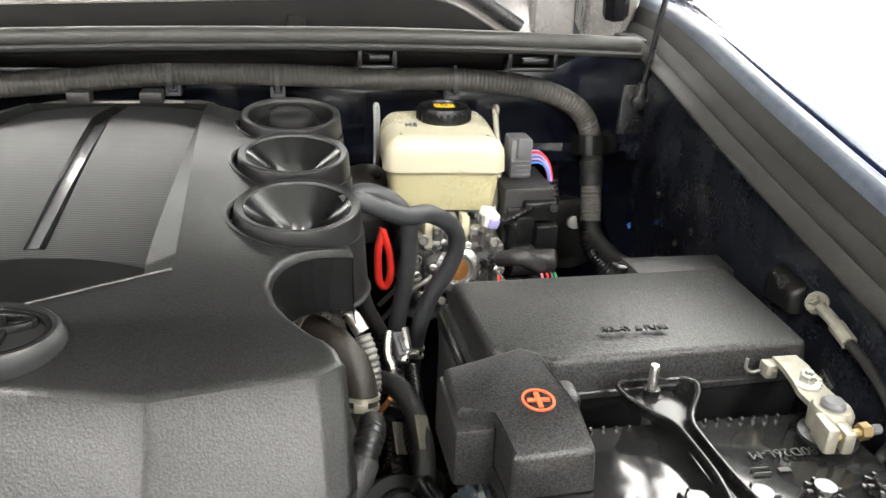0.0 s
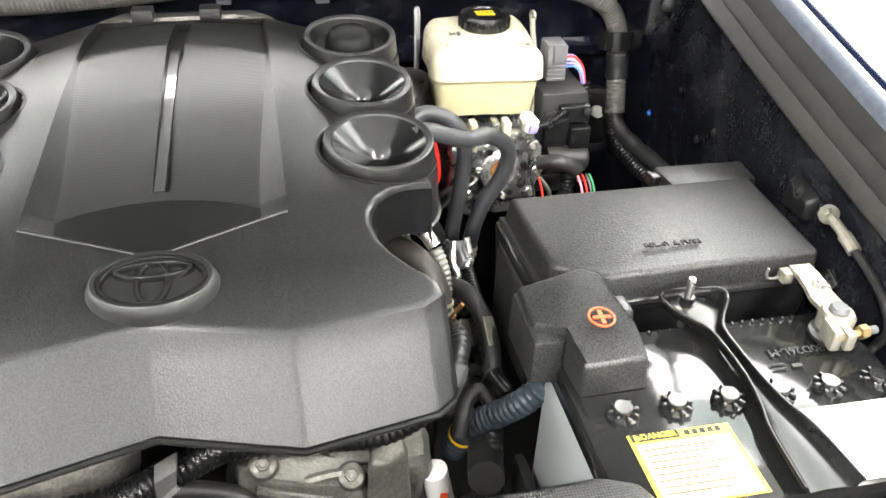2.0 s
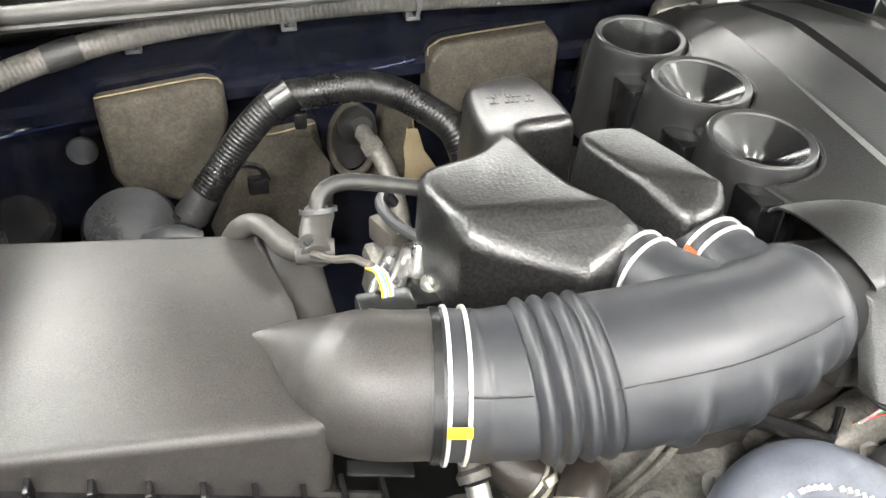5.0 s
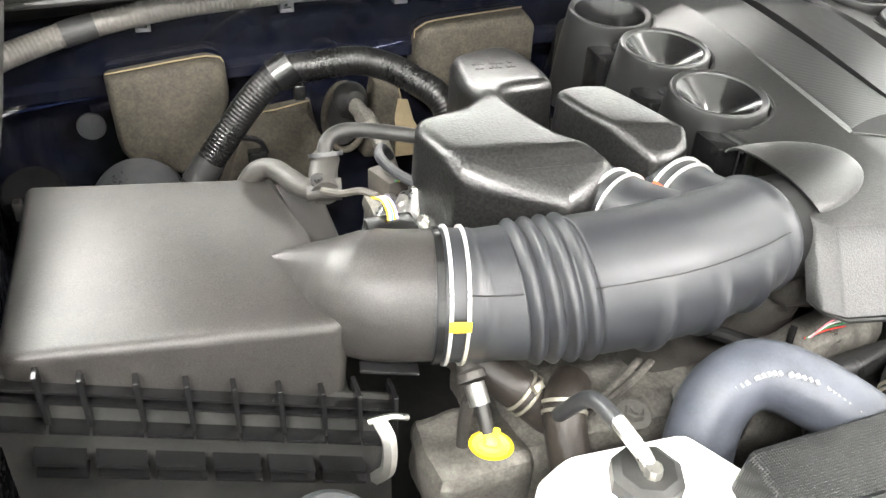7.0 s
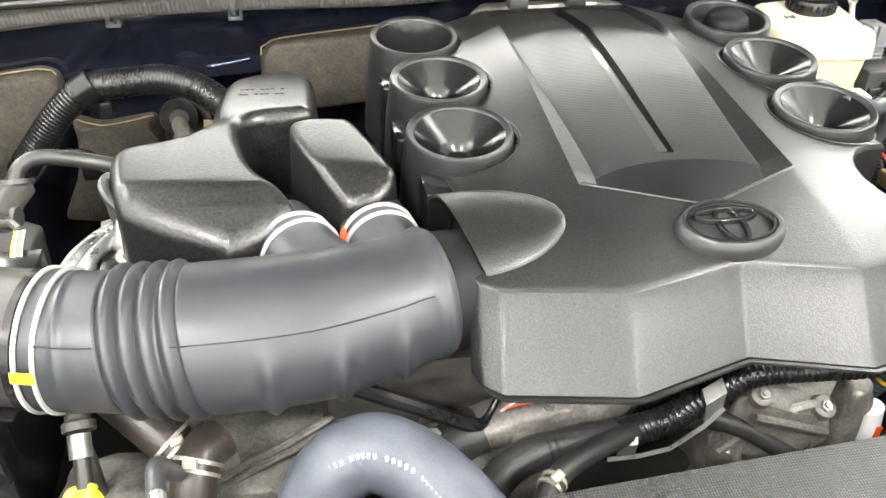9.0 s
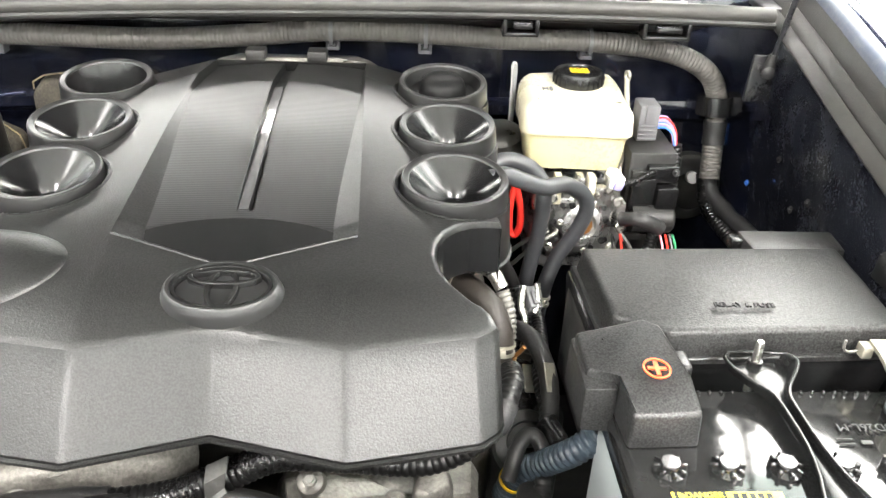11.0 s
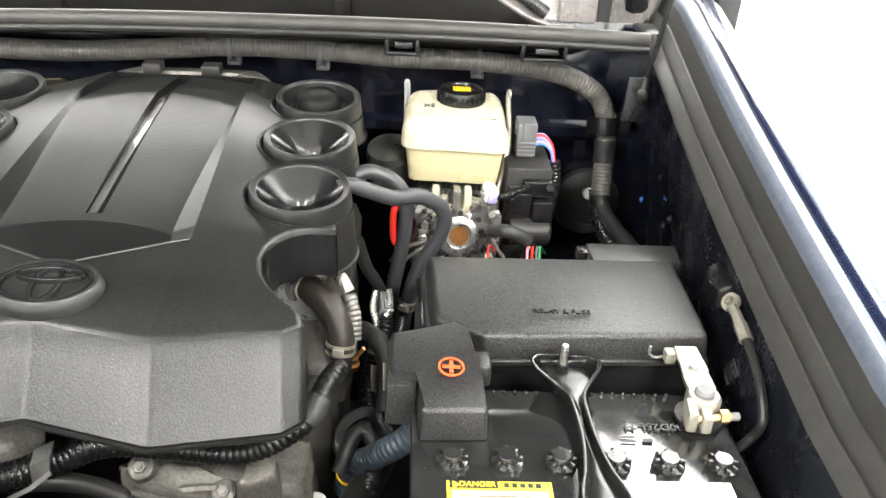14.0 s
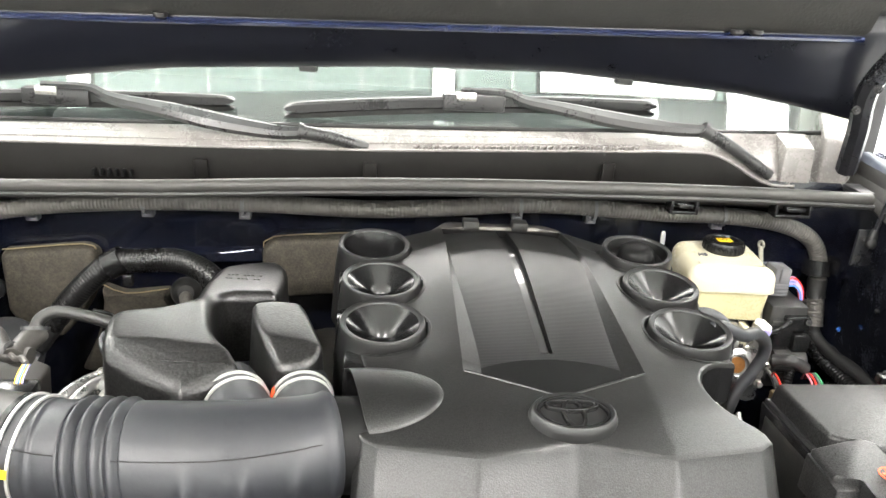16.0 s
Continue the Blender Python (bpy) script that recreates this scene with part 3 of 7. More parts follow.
def build_cowl():
    ob = thing("cowl_panel", (0, 0.55, 1.15), "black plastic cowl panel below the windscreen", "car panel")
    xs = [-1.0 + 0.02 * i for i in range(77)]
    def top(x):
        return table(x, [-1.0, -0.765, -0.43, -0.2, 0.116, 0.31, 0.365, 0.385, 0.41, 0.44, 0.47, 0.5, 0.54], [1.169, 1.174, 1.18, 1.185, 1.198, 1.206, 1.205, 1.2, 1.188, 1.17, 1.157, 1.154, 1.158])
    rows = [[(x, 0.585, 1.11) for x in xs], [(x, seal_y(x) + 0.004, seal_z(x) - 0.02) for x in xs], [(x, seal_y(x) + 0.002, seal_z(x) - 0.012) for x in xs],
            [(x, seal_y(x) + 0.012, seal_z(x) - 0.012) for x in xs], [(x, seal_y(x) + 0.016, seal_z(x) - 0.02) for x in xs], [(x, 0.56, min(seal_z(x) - 0.045, top(x) - 0.02)) for x in xs],
            [(x, 0.572, min(seal_z(x) - 0.043, top(x) - 0.015)) for x in xs],
            [(x, 0.567, top(x) - 0.004) for x in xs], [(x, 0.569, top(x)) for x in xs], [(x, 0.575, top(x)) for x in xs],
            [(x, 0.581, top(x) - 0.0025) for x in xs], [(x, 0.6, table(x, [0.37, 0.47], [0.5, 0.62]) * (cowl_back(x) - top(x)) + top(x)) for x in xs], [(x, 0.6225, cowl_back(x)) for x in xs]]
    # near-black front and pale top paint in the reflections of one moulding
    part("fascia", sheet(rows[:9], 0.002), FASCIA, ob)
    part("top_panel", sheet(rows[8:], 0.002), COWL_PALED, ob, "brown-grey cowl top paled to show the roof's reflection")
    # pale bead draws the light caught along the fascia's top edge
    part("edge_bead", tube([(x, 0.568, top(x) + 0.0005) for x in xs[::2]], 0.0022, 8, 0.02), COWL_PALED, ob)
    for y in (0.592, 0.606):
        part("step_bead", tube([(x, y, top(x) + (cowl_back(x) - top(x)) * (y - 0.581) / 0.0415 - 0.0002) for x in xs[:68:3]], 0.0013, 6, 0.05), COWL_PALED, ob)
    for k in range(36):
        x = -0.125 + k * 0.0105
        part("grille_bar", moved(box(-0.0022, 0.0022, -0.009, 0.009, -0.003, 0.0025, 0.0006, 1), pose(x, 0.584, top(x) + 0.0025, 0, 0, -38)), COWL_PALED, ob)
    for x in (-0.2, 0.19, -0.465):
        part("cowl_clip", box(x - 0.011, x + 0.011, 0.558, 0.566, 1.13, top(x) - 0.018, 0.003), FASCIA, ob)
    # black blocks stand in for the shade inside the vent slots
    for k in range(6):
        x = -0.632 + 0.0112 * k
        part("dark_slot_block", box(x, x + 0.0045, 0.5595, 0.572, 1.127, 1.138, 0.0008, 1), HOLLOW, ob)
    part("end_cap", block([(0.498, 0.578, 1.22), (0.55, 0.578, 1.218), (0.556, 0.63, 1.236), (0.498, 0.63, 1.236)], 1.16, 0.004, 2, 0.002), COWL_PALED, ob, "grey plastic end cap of the cowl")
    seal = thing("hood_seal", (0, 0.4, 1.17), "long grey-black rubber hood seal along the cowl edge", "seal")
    pts = [(x, seal_y(x) - 0.004, seal_z(x)) for x in [-0.95 + 0.155 * i for i in range(11)]]
    part("bulb", tube(pts, 0.0105, 12, 0.02), RUBBER_SEAL, seal)
    part("lip", tube([(x, y - 0.012, z - 0.009) for x, y, z in pts], 0.0042, 8, 0.02), RUBBER_BLACK, seal)
    for x, w in ((0.276, 0.022), (0.46, 0.03)):
        br = thing("seal_bracket", (x, seal_y(x) - 0.02, seal_z(x) - 0.03), "small black plastic bracket clipped under the hood seal", "bracket", "seal brackets")
        y, z = seal_y(x) - 0.012, seal_z(x) - 0.034
        part("plate", join(box(x - w, x + w, y - 0.004, y + 0.02, z, z + 0.005, 0.001), box(x - w, x - w + 0.005, y - 0.004, y + 0.02, z + 0.002, z + 0.026, 0.001), box(x + w - 0.005, x + w, y - 0.004, y + 0.02, z + 0.002, z + 0.026, 0.001)), PLASTIC_SMOOTH, br)
        part("rib", box(x - 0.4 * w, x + 0.6 * w, y - 0.006, y + 0.01, z + 0.01, z + 0.016, 0.001), PLASTIC_SMOOTH, br)


build_cowl()


def build_windscreen():
    ob = thing("windscreen", (0, 0.6, 1.19), "raked clear windscreen with bright reflections", "windscreen")
    xs = [-0.86 + 0.08 * i for i in range(20)]
    rows = [[(x, y + 0.03 * (x * 1.05) ** 2, cowl_back(x) + 0.7 * (y - 0.622)) for x in xs] for y in (0.624, 0.8, 1.0, 1.2, 1.45)]
    pane = part("pane", sheet(rows, 0.005), GLASS, ob)
    pane.visible_shadow = False
    part("edge_seal", tube([(x, 0.622 + 0.03 * (x * 1.05) ** 2, cowl_back(x) + 0.001) for x in xs], 0.004, 8, 0.03), RUBBER_BLACK, ob, "black rubber lower edge seal")
    solid("dashboard", box(-0.8, 0.75, 0.85, 1.3, 0.9, 1.17, 0.03, 3), DASH, "dark dashboard behind the windscreen", "dashboard", kind="structure")
    solid("cabin_shell", box(-0.95, 0.9, 1.6, 1.65, 0.5, 1.9, 0.01), DASH, "dark cabin interior behind the dashboard", "cabin", kind="structure")
    for x0, x1 in ((-1.0, -0.95), (0.86, 0.91)):
        solid("cabin_side", box(x0, x1, 0.95, 1.65, 0.5, 1.72, 0.01), DASH, "dark closed side of the car cabin", "cabin", kind="structure")
    p = thing("windscreen_pillar", (0.62, 0.62, 1.16), "pale grey base of the windscreen pillar", "car panel")
    part("pillar", block([(0.575, 0.6, 1.235), (0.62, 0.58, 1.23), (0.69, 0.66, 1.25), (0.69, 0.8, 1.35), (0.63, 0.8, 1.36)], 1.15, 0.006), COWL_PALED, p)


build_windscreen()


def build_wiper(pivot, arm, x0, x1, tip0, tip1, bow):
    """A wiper: its pivot cap, the arm along its points, and a blade from tip0 to tip1 (y and z), bowed up in the middle."""
    ob = thing("wiper", (pivot[0], pivot[1], 1.18), "grey-black windscreen wiper lying on the glass", "wiper", "wipers")
    joint, hook = Vector(arm[0]), Vector(arm[-1])
    part("pivot_cap", tube([pivot, Vector(pivot).lerp(joint, 0.5) + Vector((0, 0, 0.003)), joint], lambda s: 0.0095 + 0.002 * s, 12, 0.006), WIPER, ob)
    way = (joint - Vector(pivot)).normalized()
    part("hinge_pin", ring_band(tuple(joint), tuple(way), 0.0125, 0.007, 0.0015, 20), WIPER, ob)
    lift = Vector((0, -0.57, 0.82))
    line, flat = spline(arm, 0.008), []
    for i, p in enumerate(line):
        q = i / (len(line) - 1)
        ahead = (line[min(i + 1, len(line) - 1)] - line[max(i - 1, 0)]).normalized()
        across = ahead.cross(lift).normalized()
        w, h = 0.010 + 0.006 * smooth01(1 - abs(q - 0.35) / 0.4) - 0.004 * smooth01((q - 0.6) / 0.4), 0.007
        flat.append([p + across * (w * a) + lift * (h * b) for a, b in ((-1, -1), (-1, 0.2), (-0.45, 1), (0.45, 1), (1, 0.2), (1, -1))])
    part("arm", loft(flat), WIPER, ob, angle=25)
    def beam(n, lo, hi, front, back):
        rings = []
        for i in range(n + 1):
            s = 0.5 - 0.5 * math.cos(math.pi * i / n)
            end = max(0.0, 1 - min(s, 1 - s) * (x1 - x0) / 0.035)
            w = max(0.1, math.sqrt(1 - end * end))
            x, y, z = x0 + (x1 - x0) * s, tip0[0] + (tip1[0] - tip0[0]) * s, tip0[1] + (tip1[1] - tip0[1]) * s + bow * math.sin(math.pi * s)
            mid = (lo + hi) / 2
            rings.append([(x, y + b, z + mid + (c - mid) * w) for b, c in ((front, lo), (front - 0.001, hi - 0.004), (front + 0.003, hi), (back - 0.003, hi), (back, hi - 0.006), (back, lo))])
        return loft(rings)
    part("blade", beam(60, -0.008, 0.009, -0.008, 0.008), WIPER, ob)
    part("rubber", beam(60, -0.019, -0.007, -0.003, 0.005), RUBBER_BLACK, ob, "black rubber wiper lip")
    ax = hook.x
    by = table(ax, [x0, x1], [tip0[0], tip1[0]])
    bz = table(ax, [x0, x1], [tip0[1], tip1[1]]) + bow
    part("adapter", box(ax - 0.03, ax + 0.075, by - 0.012, by + 0.012, bz - 0.014, bz + 0.014, 0.004), WIPER, ob)
    part("adapter_cover", box(ax - 0.008, ax + 0.026, by - 0.0135, by + 0.008, bz + 0.003, bz + 0.0165, 0.002), STEEL, ob, "pale inset of the blade adapter")


build_wiper((0.478, 0.578, 1.17), [(0.352, 0.588, 1.241), (0.3, 0.594, 1.241), (0.21, 0.611, 1.247), (0.12, 0.629, 1.258), (0.06, 0.642, 1.264), (0.025, 0.654, 1.273), (-0.052, 0.656, 1.272)], -0.343, 0.29, (0.643, 1.232), (0.661, 1.264), 0.009)
build_wiper((-0.205, 0.582, 1.185), [(-0.312, 0.58, 1.208), (-0.35, 0.581, 1.207), (-0.43, 0.595, 1.214), (-0.52, 0.614, 1.226), (-0.61, 0.633, 1.236), (-0.655, 0.65, 1.247), (-0.728, 0.65, 1.247)], -1.02, -0.425, (0.652, 1.213), (0.654, 1.238), 0.006)


def build_hood():
    ob = thing("hood", (0, 0.55, 1.35), "raised dark blue car hood with felt-lined underside", "hood")
    xs = [-0.8 + 0.05 * i for i in range(29)]
    a = radians(60)
    def at(x, u, v):
        # u along the hood from its rear edge, v square to it on the underside
        sag = table(x, [-0.8, -0.51, -0.17, 0.1, 0.39, 0.545, 0.62], [0.062, 0.024, 0.005, 0.0, 0.017, 0.041, 0.056]) * (1 - smooth01(u / 0.1)) - 0.03 * x * smooth01(u / 0.07)
        return (x, 0.6 - u * math.cos(a) + v * math.sin(a) - sag * 0.3, HOOD_Z + u * math.sin(a) + v * math.cos(a) - sag)
    skin = [[at(x, u, v) for x in xs] for u, v in ((0.0, 0.02), (0.3, 0.035), (0.7, 0.03), (1.22, -0.02))]
    part("outer_skin", sheet(skin, 0.002), PAINT_BLUE, ob)
    inner = [[at(x, u, v) for x in xs] for u, v in ((0.0, 0.018), (0.0, -0.012), (0.006, -0.024), (0.016, -0.032), (0.03, -0.037), (0.07, -0.042), (0.1, -0.043), (0.108, -0.035), (0.116, -0.01), (1.22, -0.03))]
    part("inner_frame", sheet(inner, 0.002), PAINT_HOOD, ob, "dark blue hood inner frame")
    felt = [[at(x, u, v) for x in xs[1:-1]] for u, v in ((0.101, -0.034), (0.102, -0.042), (0.112, -0.047), (0.2, -0.05), (0.5, -0.052), (1.16, -0.047))]
    part("felt_lining", sheet(felt, 0.006), FELT_DARK, ob, "dark grey felt hood lining")
    part("frame_ridge", tube([at(x, 0.094, -0.0425) for x in xs[1:-1]], 0.0055, 8, 0.03), PAINT_BLUE, ob, "blue ridge of the hood frame")
    for x in (-0.5, 0.34, 0.37):
        p = at(x, 0.11, -0.048)
        part("lining_clip", lathe([(0.011, 0), (0.01, -0.006), (0.004, -0.009)], p, (0, 0, 1), 12), PLASTIC_DULL, ob)
    for x, w in ((-0.3, 0.014), (0.2, 0.014)):
        p = at(x, 0.004, -0.02)
        part("edge_clip", box(p[0] - w, p[0] + w, p[1] - 0.01, p[1] + 0.01, p[2] - 0.008, p[2] + 0.006, 0.003), PLASTIC_DULL, ob)
    h = ob
    arm = [(0.6, 0.56, 1.19), (0.585, 0.53, 1.26), (0.57, 0.505, 1.335), (0.585, 0.47, 1.40)]
    h = part("hinge_arm", tube(arm, 0.017, 8, 0.01), PAINT_EDGE, h, "black steel hinge arm")
    part("bolt", bolt((0.57, 0.482, 1.338), (-0.3, -1, 0.1), 0.0038, 0.004), BOLT_DARK, h)
    part("bolt", bolt((0.545, 0.485, 1.304), (-0.3, -1, 0.1), 0.0038, 0.004), BOLT_DARK, h)
    part("hinge_foot", box(0.6, 0.645, 0.5, 0.56, 1.16, 1.168, 0.003), PAINT_EDGE, h)
    r = thing("gas_strut", (0.597, 0.44, 1.1), "black gas strut holding the hood open", "strut")
    part("rod", tube([(0.596, 0.44, 1.11), (0.612, 0.428, 1.279)], 0.0036, 10, 0.05), PAINT_EDGE, r)
    part("cylinder", tube([(0.6118, 0.4285, 1.276), (0.6125, 0.428, 1.28), (0.627, 0.41, 1.414), (0.655, 0.37, 1.72)], 0.0095, 16, 0.02), PAINT_EDGE, r, "thick black gas cylinder")
    part("socket", join(lathe([(0.006, 0), (0.0082, 0.004), (0.0075, 0.016), (0.0048, 0.03)], (0.594, 0.441, 1.096), (0.08, -0.06, 1), 16), lathe([(0.0085, 0), (0.008, 0.008), (0.004, 0.01)], (0.594, 0.44, 1.104), (-0.3, -1, 0), 14)), RUBBER_BLACK, r)
    part("ball_plate", block([(0.576, 0.446, 1.122), (0.606, 0.446, 1.122), (0.608, 0.452, 1.122), (0.576, 0.452, 1.122)], 1.062, 0.002, 2, 0.002), PAINT_EDGE, r)
    for q in ((0.583, 0.444, 1.108), (0.58, 0.444, 1.075)):
        part("bolt", bolt(q, (-0.2, -1, 0.2), 0.0036, 0.005), BOLT_DARK, r)


HOOD_Z = 1.33
build_hood()


# ---- engine cover ----
COVER_Y1 = 0.44
FUNNELS = [(0.183, 0.135, 1.094), (0.181, 0.241, 1.105), (0.18, 0.343, 1.115)]


def cup_center(sx, k):
    """The middle of a cup's rim; the cups on the driver's far side stand a little apart."""
    x, y, z = FUNNELS[k]
    if sx < 0:
        return -x - (0.0, 0.003, 0.012)[k], y + (0.0, -0.003, 0.006)[k], z - (0, 0.001, 0.006)[k]
    return x, y, z


def fold(x):
    """Where the top of the cover bends down to the rear."""
    return min(0.365, 0.40 - 0.47 * abs(x))


def cover_rise(y):
    """Height of the middle line in front of the rear bend."""
    if y < 0:
        return 1.078 + 0.1 * y - 2.2 * y * y
    return 1.078 + 0.115 * y - 0.28 * max(0.0, y - 0.2) ** 2


def cover_base(x, y):
    bend = fold(x)
    z = cover_rise(min(y, bend)) - 0.13 * max(0.0, y - bend)
    side = 0.2 - 0.1 * smooth01((0.16 - y) / 0.1)
    return z - side * max(0.0, abs(x) - 0.095)


def half_top(y):
    return 0.099 - 0.02 * (max(y, 0.043) - 0.043)


def half_low(y):
    return half_top(y) - (0.003 + 0.019 * smooth01((0.36 - y) / 0.32))


def vee(x):
    return 0.043 * min(1.0, abs(x) / 0.099)


def sink(y):
    """Depth of the middle panel below the cover."""
    return 0.009 * (1 - min(1.0, max(0.0, (y - 0.06) / 0.32)))


def cover_z(x, y):
    z = cover_base(x, y)
    return z


def arch(u):
    """Half width and height of the half cone over the intake elbow, from its tip to the cover's edge."""
    w = math.sqrt(max(0.0, 1 - (1 - min(1.0, max(0.0, u))) ** 2))
    return 0.051 * w, 0.013 * w


def panel_z(x, y):
    """The sunken panel: its floor, and the hollow that rises to the front."""
    ax = min(abs(x), 0.099)
    arc = 0.076 - 0.014 * (ax / 0.08) ** 2
    bend = 0.342 - 4.5 * x * x
    z = cover_rise(min(y, bend)) - 0.13 * max(0.0, y - bend) - sink(max(y, arc))
    if y < arc:
        t = min(1.0, (arc - y) / max(0.001, arc - vee(ax)))
        z = cover_rise(arc) - sink(arc) - 0.017 * t ** 0.95
    return z


def cover_front(x):
    return table(abs(x), [0, 0.095, 0.19, 0.205, 0.215], [-0.063, -0.08, -0.06, -0.05, -0.03])


def cover_right(y):
    return table(y, [-0.08, -0.06, -0.042, -0.03, -0.02, -0.005, 0.01, 0.03, 0.045, 0.06, 0.072, 0.08, 0.084, 0.0865, 0.41], [0.21, 0.208, 0.204, 0.197, 0.187, 0.175, 0.167, 0.163, 0.165, 0.172, 0.183, 0.195, 0.207, 0.223, 0.212])


def cover_left(y):
    return -table(y, [-0.08, -0.05, 0.06, 0.062, 0.12, 0.41], [0.206, 0.212, 0.206, 0.203, 0.214, 0.212])


def build_engine_cover():
    ob = thing("engine_cover", (0, 0.15, 0.98), "black grained plastic engine cover with six funnel cups", "engine cover")
    bm = bmesh.new()
    n1, n2, nx = 44, 210, 56
    def rounded(x, y, z, e, r=0.006):
        return z - (r - math.sqrt(max(0.0, r * r - (r - e) ** 2))) if e < r else z
    def side_patch(side):
        grid = []
        for j in range(n1 + n2 + 1):
            row = []
            for i in range(nx + 1):
                s = i / nx
                nominal = -0.06 + 0.103 * j / n1 if j <= n1 else 0.043 + (COVER_Y1 - 0.043) * (j - n1) / n2
                edge = cover_right(nominal) if side > 0 else -cover_left(nominal)
                x = half_top(nominal) + (edge - half_top(nominal)) * s
                x *= side
                y = cover_front(x) + (0.043 - cover_front(x)) * j / n1 if j <= n1 else nominal
                e = min(edge - abs(x), y - cover_front(x))
                row.append(bm.verts.new((x, y, rounded(x, y, cover_z(x, y), e))))
            grid.append(row)
        for a, b in zip(grid, grid[1:]):
            for i in range(nx):
                x, y = a[i].co.x, a[i].co.y
                if any(math.hypot(x - cup_center(side, q)[0] + 0.0015 * side, y - cup_center(side, q)[1]) < 0.0525 for q in range(3)):
                    continue
                if x < -0.16 and abs(y - 0.008) < arch((-0.125 - x) / 0.087)[0] - 0.006:
                    continue
                bm.faces.new((a[i], a[i + 1], b[i + 1], b[i]))
        return grid
    right, left = side_patch(1), side_patch(-1)
    mid = []
    nm = 60
    for j in range(n1 + 1):
        row = []
        for i in range(nm + 1):
            x = -0.099 + 0.198 * i / nm
            y = cover_front(x) + (vee(x) - cover_front(x)) * j / n1
            row.append(bm.verts.new((x, y, rounded(x, y, cover_base(x, y), y - cover_front(x)))))
        mid.append(row)
    for a, b in zip(mid, mid[1:]):
        for i in range(nm):
            bm.faces.new((a[i], a[i + 1], b[i + 1], b[i]))
    # side slopes of the sunken panel
    for grid, side in ((right, 1), (left, -1)):
        rows = [r[0] for r in grid[n1:]]
        low = [bm.verts.new((side * half_low(v.co.y), v.co.y, panel_z(half_low(v.co.y), v.co.y) - 0.0003)) for v in rows]
        for k in range(len(rows) - 1):
            bm.faces.new((rows[k], rows[k + 1], low[k + 1], low[k]))
    # the front face, in bands down to a rolled lip
    edge = left[0][::-1] + mid[0][1:-1] + right[0]
    prev = edge
    for share, lip, down in ((0.25, 0, 0), (0.7, 0, 0), (1.0, 0, 0), (1.0, 0.0003, 0.0022), (1.0, 0.0016, 0.0024), (1.0, 0.002, 0.0002), (1.0, 0.005, 0.0006), (1.0, 0.0054, 0.0026)):
        row = []
        for v in edge:
            x = v.co.x
            lowy = table(abs(x), [0, 0.095, 0.19, 0.205, 0.215], [-0.1, -0.122, -0.1, -0.088, -0.06])
            lowz = table(abs(x), [0, 0.095, 0.19, 0.205, 0.215], [1.0, 0.994, 0.991, 0.993, 1.0])
            row.append(bm.verts.new((x * (1 + 0.02 * share), v.co.y + (lowy - v.co.y) * share - lip, v.co.z + (lowz - v.co.z) * share - down)))
        for i in range(len(edge) - 1):
            bm.faces.new((prev[i], row[i], row[i + 1], prev[i + 1]))
        prev = row
    # side walls, open where the intake elbow comes in and where the notch has its own wall
    for grid, out in ((right, 1), (left, -1)):
        column = [r[-1] for r in grid]
        prev = column
        for d, o in ((0.02, 0.0), (0.05, 0.001), (0.06, 0.002)):
            row = [bm.verts.new((v.co.x + out * o, v.co.y, v.co.z - d)) for v in column]
            for j in range(len(column) - 1):
                y = column[j].co.y
                if out < 0 and -0.042 < y < 0.058 or out > 0 and -0.03 < y < 0.0875:
                    continue
                bm.faces.new((prev[j], prev[j + 1], row[j + 1], row[j]))
            prev = row
    back = left[-1][::-1] + [bm.verts.new((x * half_low(COVER_Y1), COVER_Y1, cover_base(0, COVER_Y1) - sink(COVER_Y1) - 0.001)) for x in (-1, -0.5, 0, 0.5, 1)] + right[-1]
    prev = back
    for d in (0.02, 0.07):
        row = [bm.verts.new((v.co.x, v.co.y + d * 0.3, v.co.z - d)) for v in back]
        for i in range(len(back) - 1):
            bm.faces.new((prev[i], prev[i + 1], row[i + 1], row[i]))
        prev = row
    bmesh.ops.remove_doubles(bm, verts=bm.verts[:], dist=0.0002)
    part("shell", bm, PLASTIC, ob, angle=24)
    # wall that hangs in the side notch
    wall = []
    for k in range(41):
        y = -0.03 + 0.1165 * (1 - (1 - k / 40) ** 2)
        x = cover_right(y)
        z = cover_z(x, y) - 0.004
        deep = 0.01 + 0.038 * smooth01((y + 0.03) / 0.06)
        wall.append([(x - 0.001, y, z), (x - 0.001, y + 0.001, z - deep * 0.5), (x, y + 0.002, z - deep)])
    part("notch_wall", sheet(wall, 0.0025), PLASTIC_SMOOTH, ob, "smooth black wall of the side notch")
    hood = []
    for k in range(25):
        u = max(0.004, k / 24)
        r, h = arch(u)
        row = []
        for q in range(25):
            g = math.pi * q / 24
            x = -0.122 - (0.074 + 0.028 * q / 24) * u
            y = 0.008 - r * math.cos(g)
            row.append((x, y, cover_base(x, y) - 0.0015 + h * math.sin(g) ** 0.85))
        hood.append(row)
    part("elbow_arch", sheet(hood, 0.002), PLASTIC, ob, "half round arch over the intake elbow")
    # the sunken panel: ribbed floor, rising smooth front and slit
    pm = bmesh.new()
    rows = []
    cols = [-1.22, -1.1, -1.0, -0.9, -0.75, -0.6, -0.45, -0.3, -0.15, -0.095, -0.088, 0.0, 0.06, 0.088, 0.095, 0.15, 0.3, 0.45, 0.6, 0.75, 0.9, 1.0, 1.1, 1.22]
